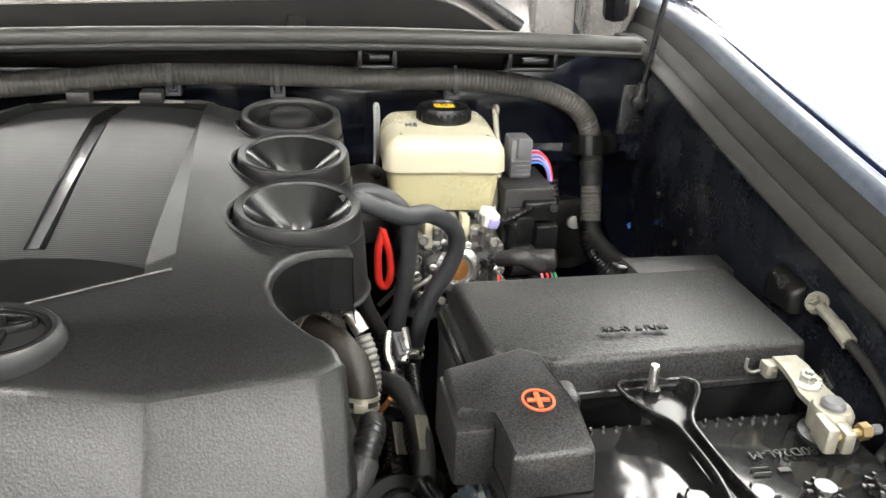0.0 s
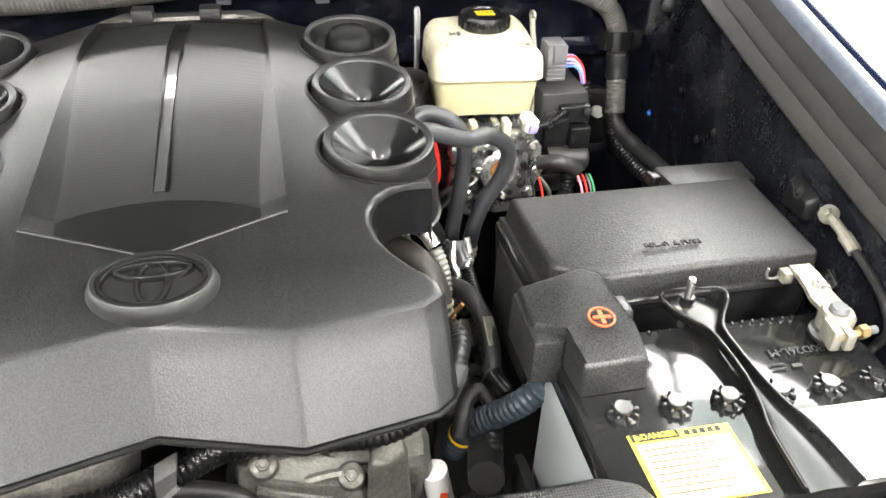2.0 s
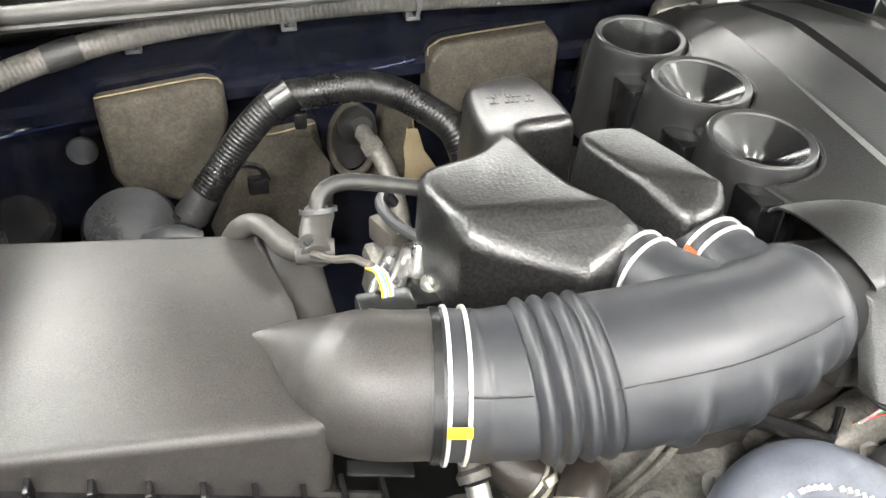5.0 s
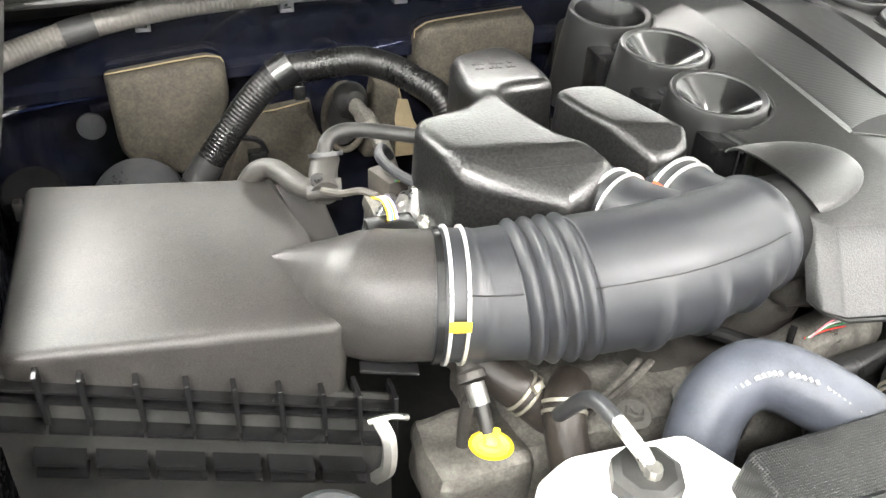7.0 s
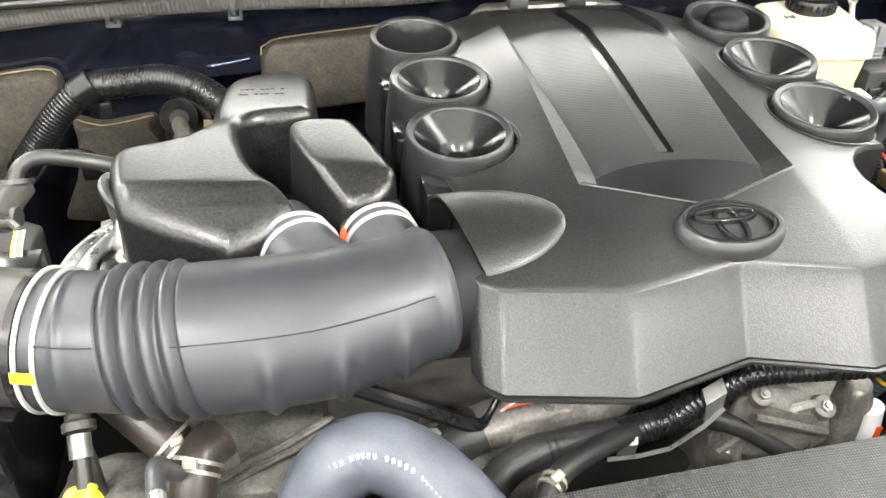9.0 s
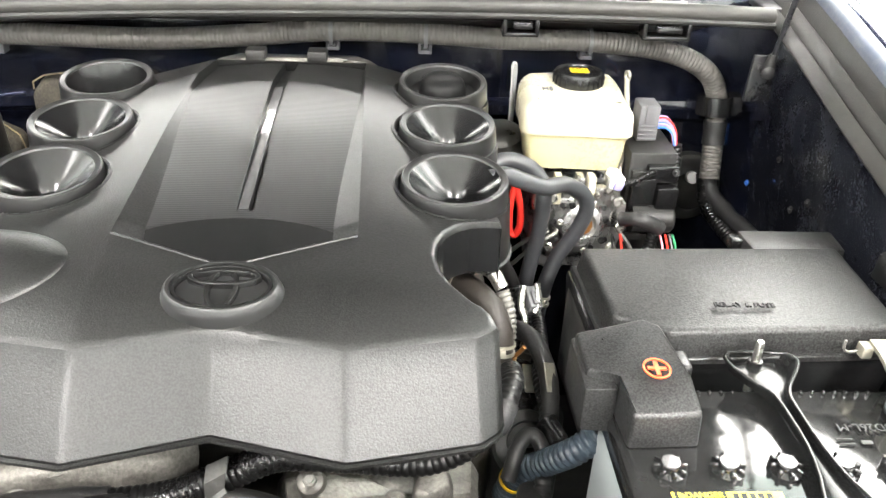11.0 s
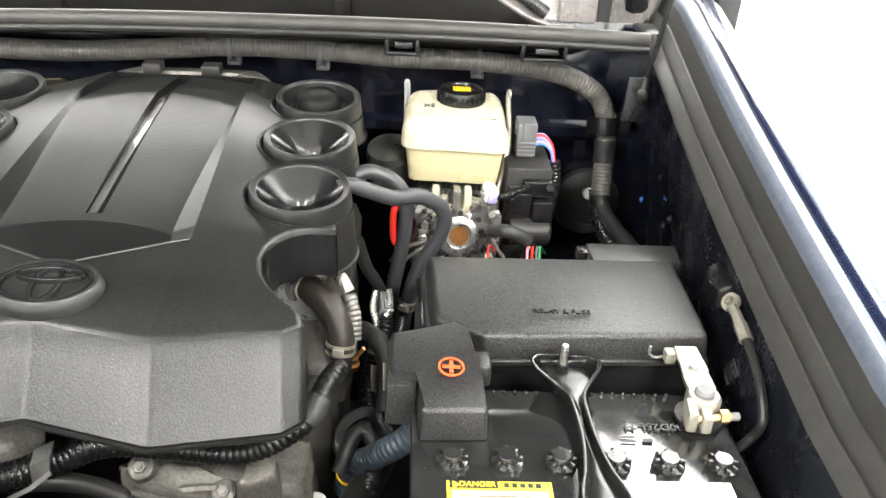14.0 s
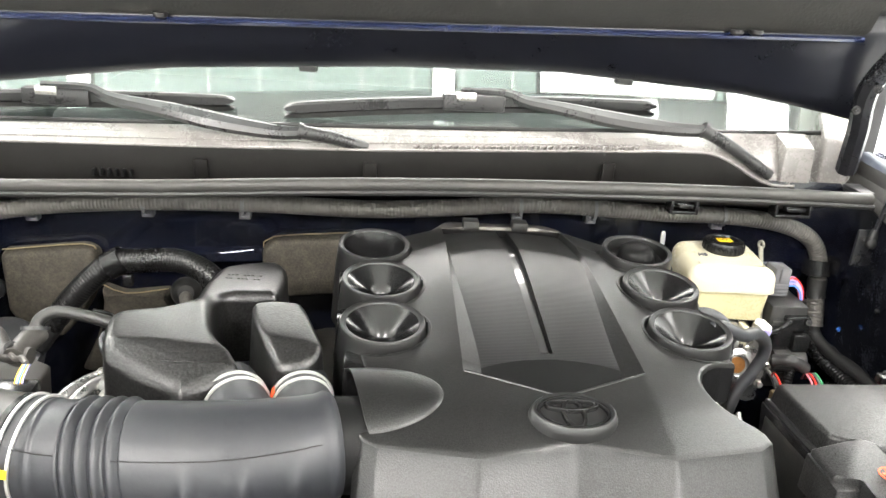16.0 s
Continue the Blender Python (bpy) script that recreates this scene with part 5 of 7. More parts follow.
def build_battery():
    z = 0.985
    ob = thing("battery", (0.43, -0.12, 0.76), "black topped car battery with pale grey case", "battery")
    part("case", box(0.299, 0.559, -0.208, -0.035, 0.765, z - 0.024, 0.004), GREY_CASE, ob, "pale grey plastic battery case")
    lid = part("lid", box(0.296, 0.562, -0.211, -0.032, z - 0.026, z, 0.004), BATTERY, ob, "glossy black battery lid")
    for k in range(26):
        x = 0.31 + 0.0095 * k
        if 0.405 < x < 0.45 or x > 0.525:
            continue
        part("rear_tooth", lathe([(0.0022, 0), (0.002, 0.0018), (0.0005, 0.003)], (x, -0.036, z - 0.001), seg=8), BATTERY, lid)
    for cx, cy in CAPS:
        cap = part("vent_cap", lathe([(0.0125, 0), (0.0125, 0.003), (0.008, 0.005), (0.0076, 0.009), (0.0068, 0.01), (0.0, 0.01)], (cx, cy, z), seg=24), BATTERY, lid)
        lobes = None
        for a in range(8):
            t = 2 * math.pi * a / 8
            b = moved(box(0.006, 0.0125, -0.0017, 0.0017, 0.002, 0.0075, 0.001), pose(cx, cy, z, 0, 0, math.degrees(t)))
            lobes = join(lobes, b) if lobes else b
        part("grip", lobes, BATTERY, cap)
    part("size_code", lettering("80D26L-M", 0.0115, pose(0.497, -0.078, z + 0.0015, 0, 0, 180), 0.0004), EMBOSS, lid, "raised size code lettering")
    part("code_frame", join(box(0.466, 0.478, -0.0965, -0.0955, z + 0.001, z + 0.002, 0), box(0.466, 0.478, -0.0915, -0.0905, z + 0.001, z + 0.002, 0), box(0.484, 0.492, -0.0965, -0.0925, z + 0.001, z + 0.0018, 0)), EMBOSS, lid)
    lab = part("warning_label", box(0.323, 0.402, -0.205, -0.142, z - 0.001, z + 0.0006, 0), LABEL_YELLOW, lid, "yellow printed warning label")
    part("print_field", box(0.325, 0.3615, -0.149, -0.142, z + 0.0005, z + 0.0009, 0), LETTER_DARK, lab, "black heading field")
    part("print", lettering("DANGER", 0.0068, pose(0.346, -0.1455, z + 0.0012), 0.0002), LABEL_YELLOW, lab)
    part("warning_triangle", lathe([(0.004, 0), (0.004, 0.0003)], (0.3295, -0.146, z + 0.0009), seg=3), LABEL_YELLOW, lab)
    part("print_bar", join(*[box(0.366 + 0.006 * k, 0.37 + 0.006 * k, -0.148, -0.1435, z + 0.0005, z + 0.001, 0) for k in range(5)]), LETTER_DARK, lab)
    part("print_field", box(0.327, 0.398, -0.203, -0.152, z + 0.0004, z + 0.0009, 0), PAPER, lab, "white printed text field")
    part("print_bar", join(*[box(0.33, 0.385 - 0.008 * (k % 3), -0.158 - 0.0055 * k, -0.1565 - 0.0055 * k, z + 0.0008, z + 0.0012, 0) for k in range(8)]), ORANGE, lab)
    big = part("white_label", box(0.45, 0.541, -0.207, -0.139, z - 0.001, z + 0.0006, 0), PAPER, lid, "white printed battery label")
    part("print_bar", join(*[box(0.52 - 0.004 * (k % 2), 0.536, -0.15 - 0.006 * k, -0.1488 - 0.006 * k, z + 0.0005, z + 0.001, 0) for k in range(7)]), GREY_PLUG, big)
    return ob


build_battery()


def build_hold_down():
    z = 0.987
    ob = thing("battery_hold_down", (0.43, -0.02, z), "gloss black battery hold-down bar with threaded stud", "clamp")
    rows = []
    for y, half, h, lift in ((-0.008, 0.024, 0.013, 0.0), (-0.016, 0.03, 0.014, 0.0), (-0.026, 0.027, 0.012, 0.0), (-0.042, 0.014, 0.008, 0.0), (-0.056, 0.0065, 0.008, 0), (-0.075, 0.005, 0.008, 0), (-0.11, 0.0055, 0.008, 0), (-0.14, 0.01, 0.007, 0.0), (-0.165, 0.017, 0.007, 0), (-0.215, 0.022, 0.006, 0)):
        cx = 0.431 + table(y, [-0.215, -0.145, -0.06, 0], [0.008, 0.006, 0.004, -0.001])
        rows.append([(cx - half, y, z + h + 0.004), (cx - half * 0.8, y, z + h * 0.35), (cx - half * 0.3, y, z + h * 0.18 + 0.003), (cx + half * 0.3, y, z + h * 0.18 + 0.003), (cx + half * 0.8, y, z + h * 0.35), (cx + half, y, z + h + 0.004)])
    part("bar", sheet(rows, 0.002), GLOSS_BLACK, ob)
    for side in (0, -1):
        part("edge_bead", tube([row[side] for row in rows], 0.0017, 8, 0.004), GLOSS_BLACK, ob)
    part("rim", tube([rows[0][0], (0.418, -0.003, z + 0.014), (0.43, -0.002, z + 0.013), (0.442, -0.003, z + 0.014), rows[0][-1]], 0.0017, 8, 0.004), GLOSS_BLACK, ob)
    part("stud", lathe([(0.0034, -0.02), (0.0034, 0.03), (0.0028, 0.032)], (0.43, -0.012, z), seg=12), STEEL, ob, "zinc threaded stud")
    part("nut", lathe([(0.0085, 0), (0.0085, 0.002), (0.006, 0.0021), (0.006, 0.007)], (0.43, -0.012, z + 0.006), seg=12), GLOSS_BLACK, ob)


build_hold_down()


def build_plus_cover():
    ob = thing("terminal_cover", (0.315, -0.055, 0.985), "black plastic battery terminal cover with orange plus", "terminal cover")
    main = [(0.277, -0.004, 1.022), (0.332, 0.0, 1.034), (0.344, -0.01, 1.034), (0.352, -0.07, 1.03), (0.356, -0.096, 1.015), (0.303, -0.098, 1.015), (0.302, -0.06, 1.026), (0.278, -0.05, 1.018)]
    part("hood", block(main, 0.986, 0.0035, 3, 0.002), PLASTIC_FINE, ob)
    part("side_tab", box(0.345, 0.362, -0.05, -0.026, 1.0, 1.022, 0.004, 3), PLASTIC_FINE, ob)
    part("left_skirt", block([(0.274, -0.002, 1.015), (0.3, -0.002, 1.02), (0.3, -0.066, 1.014), (0.275, -0.064, 1.012)], 0.972, 0.003, 2, 0.001), PLASTIC_FINE, ob)
    c = pose(0.327, -0.063, 1.0315, 6, 2, 0)
    part("plus_mark", moved(join(ring_band((0, 0, 0), (0, 0, 1), 0.0092, 0.001, 0.0016, 32), box(-0.0072, 0.0072, -0.0015, 0.0015, -0.0005, 0.0005, 0), box(-0.0015, 0.0015, -0.0072, 0.0072, -0.00055, 0.00055, 0)), c), ORANGE, ob, "orange plus sign in a ring")


build_plus_cover()


def build_negative_terminal():
    z = 0.988
    ob = thing("battery_terminal", (0.53, -0.06, z), "dull tinned negative battery clamp with bolts", "terminal")
    strap = [[(0.533, 0.004, z + 0.018), (0.553, 0.004, z + 0.018)], [(0.532, -0.012, z + 0.0185), (0.553, -0.012, z + 0.0185)], [(0.532, -0.024, z + 0.016), (0.553, -0.022, z + 0.016)], [(0.532, -0.034, z + 0.012), (0.556, -0.032, z + 0.012)], [(0.532, -0.05, z + 0.012), (0.556, -0.048, z + 0.012)]]
    part("strap", sheet(strap, 0.004), TIN, ob)
    part("strap_ear", join(box(0.524, 0.534, -0.006, 0.006, z + 0.008, z + 0.02, 0.002), box(0.55, 0.556, -0.028, -0.01, z + 0.006, z + 0.02, 0.002)), TIN, ob)
    part("top_bolt", bolt((0.543, -0.026, z + 0.017), (0, -0.1, 1), 0.0062, 0.008), STEEL, ob)
    part("post_ring", lathe([(0.0145, 0), (0.015, 0.016), (0.0125, 0.02), (0.0095, 0.02)], (0.541, -0.06, z), seg=24), TIN, ob)
    part("post", lathe([(0.0088, 0.0), (0.0085, 0.0225), (0.0065, 0.025), (0.0, 0.0255)], (0.541, -0.06, z), seg=20), GREY_PLUG, ob, "grey lead post")
    part("jaw", moved(join(box(-0.0105, -0.0015, -0.022, 0, 0, 0.02, 0.0025), box(0.0015, 0.0105, -0.022, 0, 0, 0.017, 0.0025)), pose(0.534, -0.066, z, 0, 0, -8)), TIN, ob)
    bolt_ob = part("clamp_bolt", tube([(0.527, -0.083, z + 0.011), (0.561, -0.0787, z + 0.012)], 0.0032, 8, 0.02), BRASS, ob, "brass coloured clamp bolt")
    part("clamp_nut", lathe([(0.0062, 0), (0.0062, 0.007), (0.0052, 0.008)], (0.549, -0.08, z + 0.012), (1, 0.12, 0), 6), BRASS, bolt_ob)
    part("bolt_tip", tube([(0.559, -0.079, z + 0.012), (0.5655, -0.0783, z + 0.012)], 0.0036, 8), GREY_PLUG, bolt_ob)
    part("rear_hook", tube([(0.526, 0.002, z + 0.012), (0.515, 0.0, z + 0.012), (0.51, 0.0, z + 0.016), (0.51, 0.0, z + 0.024)], 0.0013, 6, 0.003), BOLT_GREY, ob)
    part("base_ring", lathe([(0.02, 0), (0.02, 0.003), (0.015, 0.004)], (0.538, -0.066, z - 0.001), seg=24), RUBBER_BLACK, ob)
    g = thing("ground_cable", (0.595, 0.05, 1.03), "black ground cable with tinned lug on the apron", "cable")
    lug = part("lug", join(lathe([(0.0095, 0), (0.0095, 0.003), (0.004, 0.003)], (0.6, 0.053, 1.026), (-0.75, -0.15, 0.6), 20), tube([(0.597, 0.046, 1.027), (0.598, 0.032, 1.024), (0.599, 0.022, 1.02)], 0.0052, 10), tube([(0.599, 0.026, 1.021), (0.6, 0.008, 1.015)], 0.0066, 10)), TIN, g, "tinned cable lug")
    part("lug_bolt", bolt((0.597, 0.053, 1.0285), (-0.75, -0.15, 0.6), 0.005, 0.006), TIN, lug)
    part("cable", tube([(0.6, 0.012, 1.016), (0.6, -0.015, 1.009), (0.598, -0.045, 0.998), (0.597, -0.062, 0.98), (0.592, -0.06, 0.96), (0.575, -0.07, 0.955), (0.556, -0.085, 0.965)], 0.0042, 10, 0.004), RUBBER_BLACK, g)
    solid("small_label", moved(join(box(-0.013, 0.013, -0.0006, 0.0006, -0.0085, 0.0085, 0)), pose(0.61, 0.04, 0.955, 0, 60, 95)), STEEL, "small silver label with dark marks on the apron", "label")


build_negative_terminal()


# ---- brake unit ----
def build_reservoir():
    ob = thing("brake_fluid_reservoir", (0.35, 0.42, 0.98), "milky plastic brake fluid reservoir half full", "reservoir")
    flat = [(0.286, 0.378), (0.346, 0.372), (0.408, 0.37), (0.414, 0.4), (0.412, 0.475), (0.385, 0.488), (0.32, 0.488), (0.287, 0.475), (0.282, 0.42)]
    part("upper_shell", rounded(flat, 1.042, lambda x, y: 1.078 + 0.1 * max(0.0, y - 0.4), 0.02, 0.001), RESERVOIR, ob)
    mid = Vector((0.348, 0.43))
    seam = [((Vector(p) - mid) * 1.012 + mid) for p in flat]
    part("seam", rounded(seam, 1.0395, lambda x, y: 1.0455, 0.002, 0.0, 0.03, 2), RESERVOIR, ob)
    low = [((Vector(p) - mid) * 0.94 + mid) for p in flat]
    part("lower_shell", rounded(low, 0.992, lambda x, y: 1.0425, 0.004, -0.006, 0.03, 3), FLUID, ob, "lower shell with amber fluid showing through")
    part("neck", lathe([(0.03, 0), (0.03, 0.012)], (0.356, 0.445, 1.072), seg=32), RESERVOIR, ob)
    ridges = [(0.0302, 0.0), (0.0306, 0.003), (0.0306, 0.013), (0.029, 0.017), (0.02, 0.0185), (0.019, 0.0165), (0.0, 0.0165)]
    cap = part("cap", lathe(ridges, (0.356, 0.445, 1.081), seg=48), PLASTIC_SMOOTH, ob, "black ribbed screw cap")
    for k in range(24):
        a = 2 * math.pi * k / 24
        part("grip_rib", moved(box(0.029, 0.0325, -0.0015, 0.0015, 0.001, 0.0135, 0.0008, 1), pose(0.356, 0.445, 1.081, 0, 0, math.degrees(a))), PLASTIC_SMOOTH, cap)
    part("cap_label", box(0.3445, 0.3675, 0.4375, 0.4525, 1.0974, 1.0984, 0.0003, 1), YELLOW, cap, "yellow cap label")
    part("symbol", join(ring_band((0.356, 0.445, 1.0986), (0, 0, 1), 0.0035, 0.0005, 0.001, 20), box(0.3475, 0.3485, 0.441, 0.449, 1.0983, 1.0987, 0), box(0.3635, 0.3645, 0.441, 0.449, 1.0983, 1.0987, 0)), LETTER_DARK, cap)
    part("letters", lettering("HS", 0.0125, pose(0.314, 0.421, 1.0814, 5.7, 0, 0), 0.0009), GREY_PLUG, ob, "raised letters")
    # wire brackets
    br = thing("reservoir_bracket", (0.415, 0.4, 0.95), "zinc plated bracket strap beside the brake reservoir", "bracket")
    part("strap", tube([(0.4185, 0.447, 1.089), (0.421, 0.44, 1.062), (0.4225, 0.426, 1.034), (0.415, 0.402, 1.006), (0.409, 0.386, 0.985), (0.408, 0.38, 0.955)], 0.0036, 10, 0.004), TIN, br)
    part("eye", ring_band((0.4195, 0.449, 1.091), (1, 0.2, 0), 0.004, 0.003, 0.003, 18), TIN, br)
    br2 = thing("wire_bracket", (0.283, 0.5, 0.98), "bright bent wire bracket behind the reservoir", "bracket")
    part("wire", tube([(0.283, 0.51, 0.98), (0.283, 0.515, 1.06), (0.282, 0.516, 1.08), (0.285, 0.517, 1.083), (0.287, 0.516, 1.07), (0.287, 0.52, 1.0)], 0.0022, 8, 0.004), STEEL_WIRE, br2)


build_reservoir()


def build_brake_unit():
    ob = thing("brake_actuator", (0.36, 0.36, 0.86), "machined aluminium brake actuator block", "brake unit")
    part("block", casting(0.298, 0.41, 0.345, 0.44, 0.87, 0.972, 0.006, 8, 0.006, 3.0, 60), CAST_BRIGHT, ob)
    part("face", block([(0.322, 0.334, 0.952), (0.34, 0.332, 0.972), (0.375, 0.332, 0.972), (0.394, 0.334, 0.955), (0.398, 0.36, 0.955), (0.318, 0.36, 0.952)], 0.9, 0.004, 2), CAST_BRIGHT, ob)
    hub = part("port", lathe([(0.026, 0), (0.026, 0.008), (0.019, 0.01), (0.0165, 0.01), (0.016, 0.004), (0.0, 0.003)], (0.357, 0.332, 0.94), (0, -1, 0.25), 32), CAST_BRIGHT, ob)
    part("bore", lathe([(0.0125, 0.003), (0.0125, 0.0045), (0.0, 0.005)], (0.357, 0.332, 0.94), (0, -1, 0.25), 28), RUST, hub, "copper coloured bore")
    for k in range(7):
        a = 2 * math.pi * k / 7 + 0.3
        part("screw_hole", lathe([(0.0042, 0), (0.0042, 0.0035), (0.0025, 0.004), (0.0024, 0.001)], (0.357 + 0.029 * math.cos(a), 0.325 + 0.008 * math.sin(a), 0.941 + 0.029 * math.sin(a)), (0, -1, 0.25), 10), STEEL if k % 2 else LETTER_DARK, ob)
    for x in (0.325, 0.352, 0.366, 0.388):
        part("lug", box(x - 0.0045, x + 0.0045, 0.34, 0.36, 0.962, 0.998, 0.0015), RESERVOIR if x in (0.325, 0.366) else CAST_BRIGHT, ob)
    for x, z, r in ((0.318, 0.975, 0.006), (0.333, 0.985, 0.0045), (0.398, 0.97, 0.006), (0.404, 0.95, 0.0045), (0.312, 0.952, 0.005), (0.385, 0.985, 0.004), (0.372, 0.978, 0.0035), (0.345, 0.978, 0.0035)):
        part("port_plug", lathe([(r, -0.004), (r, 0.004), (r * 0.7, 0.005), (r * 0.65, 0.001), (0.0, 0.001)], (x, 0.334, z), (0, -1, 0.3), 14), CAST if r < 0.005 else BOLT_GREY, ob)
    # raised black discs paint the shade of drilled holes onto the face
    for x, z in ((0.33, 0.966), (0.381, 0.964), (0.327, 0.918), (0.388, 0.92), (0.39, 0.942), (0.322, 0.944), (0.357, 0.972), (0.372, 0.908), (0.343, 0.908)):
        part("dark_hole_disc", lathe([(0.0034, 0), (0.0034, 0.0012), (0.0, 0.0014)], (x, 0.3305, z), (0, -1, 0.25), 12), LETTER_DARK, ob)
    for x, z, w in ((0.335, 0.985, 0.006), (0.378, 0.982, 0.007), (0.405, 0.962, 0.006)):
        part("web", box(x - w, x + w, 0.338, 0.352, z - 0.014, z + 0.004, 0.002), CAST_BRIGHT, ob)
    for x0, x1, z1 in ((0.312, 0.27, 0.93), (0.322, 0.268, 0.905), (0.402, 0.43, 0.9)):
        part("brake_pipe", tube([(x0, 0.33, 0.935), (x0, 0.315, 0.937), ((x0 + x1) / 2, 0.31, (0.935 + z1) / 2), (x1, 0.33, z1 - 0.03)], 0.0026, 8, 0.004), BOLT_GREY, ob, "thin steel brake pipe")
    for x, z in ((0.31, 0.93), (0.318, 0.905), (0.398, 0.905), (0.405, 0.935), (0.34, 0.9)):
        part("fitting", lathe([(0.007, 0), (0.007, 0.008), (0.005, 0.009), (0.0045, 0.014)], (x, 0.338, z), (0, -1, 0.3), 6), STEEL, ob)
    sensor = thing("level_sensor", (0.395, 0.355, 0.985), "lilac and white sensor plug on the brake unit", "sensor")
    part("plug", moved(box(-0.008, 0.008, -0.014, 0.01, -0.008, 0.01, 0.003), pose(0.393, 0.35, 0.994, 10, 10, 15)), WHITE, sensor)
    part("insert", moved(box(-0.006, 0.006, -0.018, -0.012, -0.006, 0.006, 0.002), pose(0.393, 0.35, 0.994, 10, 10, 15)), LILAC, sensor)
    part("lead", tube([(0.4, 0.338, 0.992), (0.42, 0.345, 0.994), (0.452, 0.368, 1.0), (0.481, 0.398, 1.002)], 0.0042, 10, 0.003, 0.001, 0.004), LOOM_BLACK, sensor)
    ecu = thing("brake_control_unit", (0.45, 0.4, 0.87), "black brake control unit with grey plug and wires", "control unit")
    part("case", box(0.416, 0.476, 0.37, 0.455, 0.88, 1.02, 0.004), PLASTIC_DULL, ecu)
    for k in range(5):
        part("fin", box(0.42, 0.472, 0.364, 0.371, 0.9 + 0.022 * k, 0.91 + 0.022 * k, 0.002), PLASTIC_DULL, ecu)
    part("drum", lathe([(0.018, 0), (0.018, 0.05), (0.014, 0.054)], (0.425, 0.36, 0.935), (1, 0, 0), 24), PLASTIC_DULL, ecu)
    plug = part("plug", box(0.43, 0.456, 0.405, 0.44, 1.02, 1.067, 0.003), GREY_PLUG, ecu, "grey connector plug")
    part("plug_latch", box(0.437, 0.449, 0.401, 0.406, 1.046, 1.069, 0.001), GREY_PLUG, plug)
    for k in range(4):
        part("plug_rib", box(0.431, 0.455, 0.403, 0.406, 1.0235 + 0.0055 * k, 1.0255 + 0.0055 * k, 0.0005, 1), GREY_PLUG, plug)
    for k, m in enumerate((BLUE, LILAC, RED, LILAC, BLUE, GREY_PLUG, LILAC, PINK, BLUE, RED, LILAC)):
        dy, dz = (k % 3 - 1) * 0.004, (k // 3) * 0.0045
        part("wire", tube([(0.455, 0.416 + dy, 1.036 + dz), (0.466, 0.414 + dy, 1.038 + dz * 0.95), (0.4765 + dz * 0.15, 0.411 + dy, 1.03 + dz * 0.5), (0.4815 + dz * 0.2, 0.408 + dy * 0.7, 1.012)], 0.0013, 6, 0.004), m, ecu)
    part("step", box(0.438, 0.478, 0.36, 0.4, 0.983, 1.006, 0.003), PLASTIC_SMOOTH, ecu)
    part("step", box(0.452, 0.479, 0.352, 0.38, 0.95, 0.98, 0.003), PLASTIC_SMOOTH, ecu)
    part("cover_plate", box(0.42, 0.452, 0.358, 0.372, 0.945, 0.99, 0.004), PLASTIC_SMOOTH, ecu)
    for x, z in ((0.424, 0.985), (0.448, 0.95), (0.472, 1.0)):
        part("screw", bolt((x, 0.357, z), (0, -1, 0.2), 0.0028, 0.003), BOLT_DARK, ecu)
    part("loom", tube([(0.483, 0.408, 1.016), (0.486, 0.405, 0.985), (0.478, 0.39, 0.935), (0.465, 0.37, 0.89), (0.455, 0.34, 0.84)], 0.0085, 12, 0.003, 0.0016, 0.0055), LOOM_BLACK, ecu)
    part("loom", tube([(0.486, 0.405, 0.985), (0.472, 0.37, 0.95), (0.452, 0.345, 0.91), (0.44, 0.32, 0.88)], 0.008, 12, 0.003, 0.0015, 0.005), LOOM_BLACK, ecu)


build_brake_unit()


def build_brake_booster():
    ob = thing("brake_accumulator", (0.27, 0.4, 0.85), "dark steel brake accumulator with red clip", "accumulator")
    part("can", lathe([(0.0, 0.0), (0.02, 0.001), (0.03, 0.008), (0.033, 0.02), (0.033, 0.07), (0.03, 0.085), (0.02, 0.09)], (0.262, 0.45, 1.016), (0.1, 0.3, -1), 32), ACCUMULATOR, ob)
    part("label", ring_sector((0.262, 0.46, 0.985), 0.0345, 0.03, 200, 290, (0.1, 0.3, -1)), GREY_PLUG, ob)
    part("red_clip", tube([(0.278, 0.372, 0.975), (0.272, 0.366, 0.95), (0.273, 0.362, 0.915), (0.28, 0.362, 0.907), (0.286, 0.362, 0.92), (0.285, 0.366, 0.945), (0.278, 0.37, 0.972)], 0.0046, 10, 0.003), RED, ob, "red plastic safety clip")


build_brake_booster()


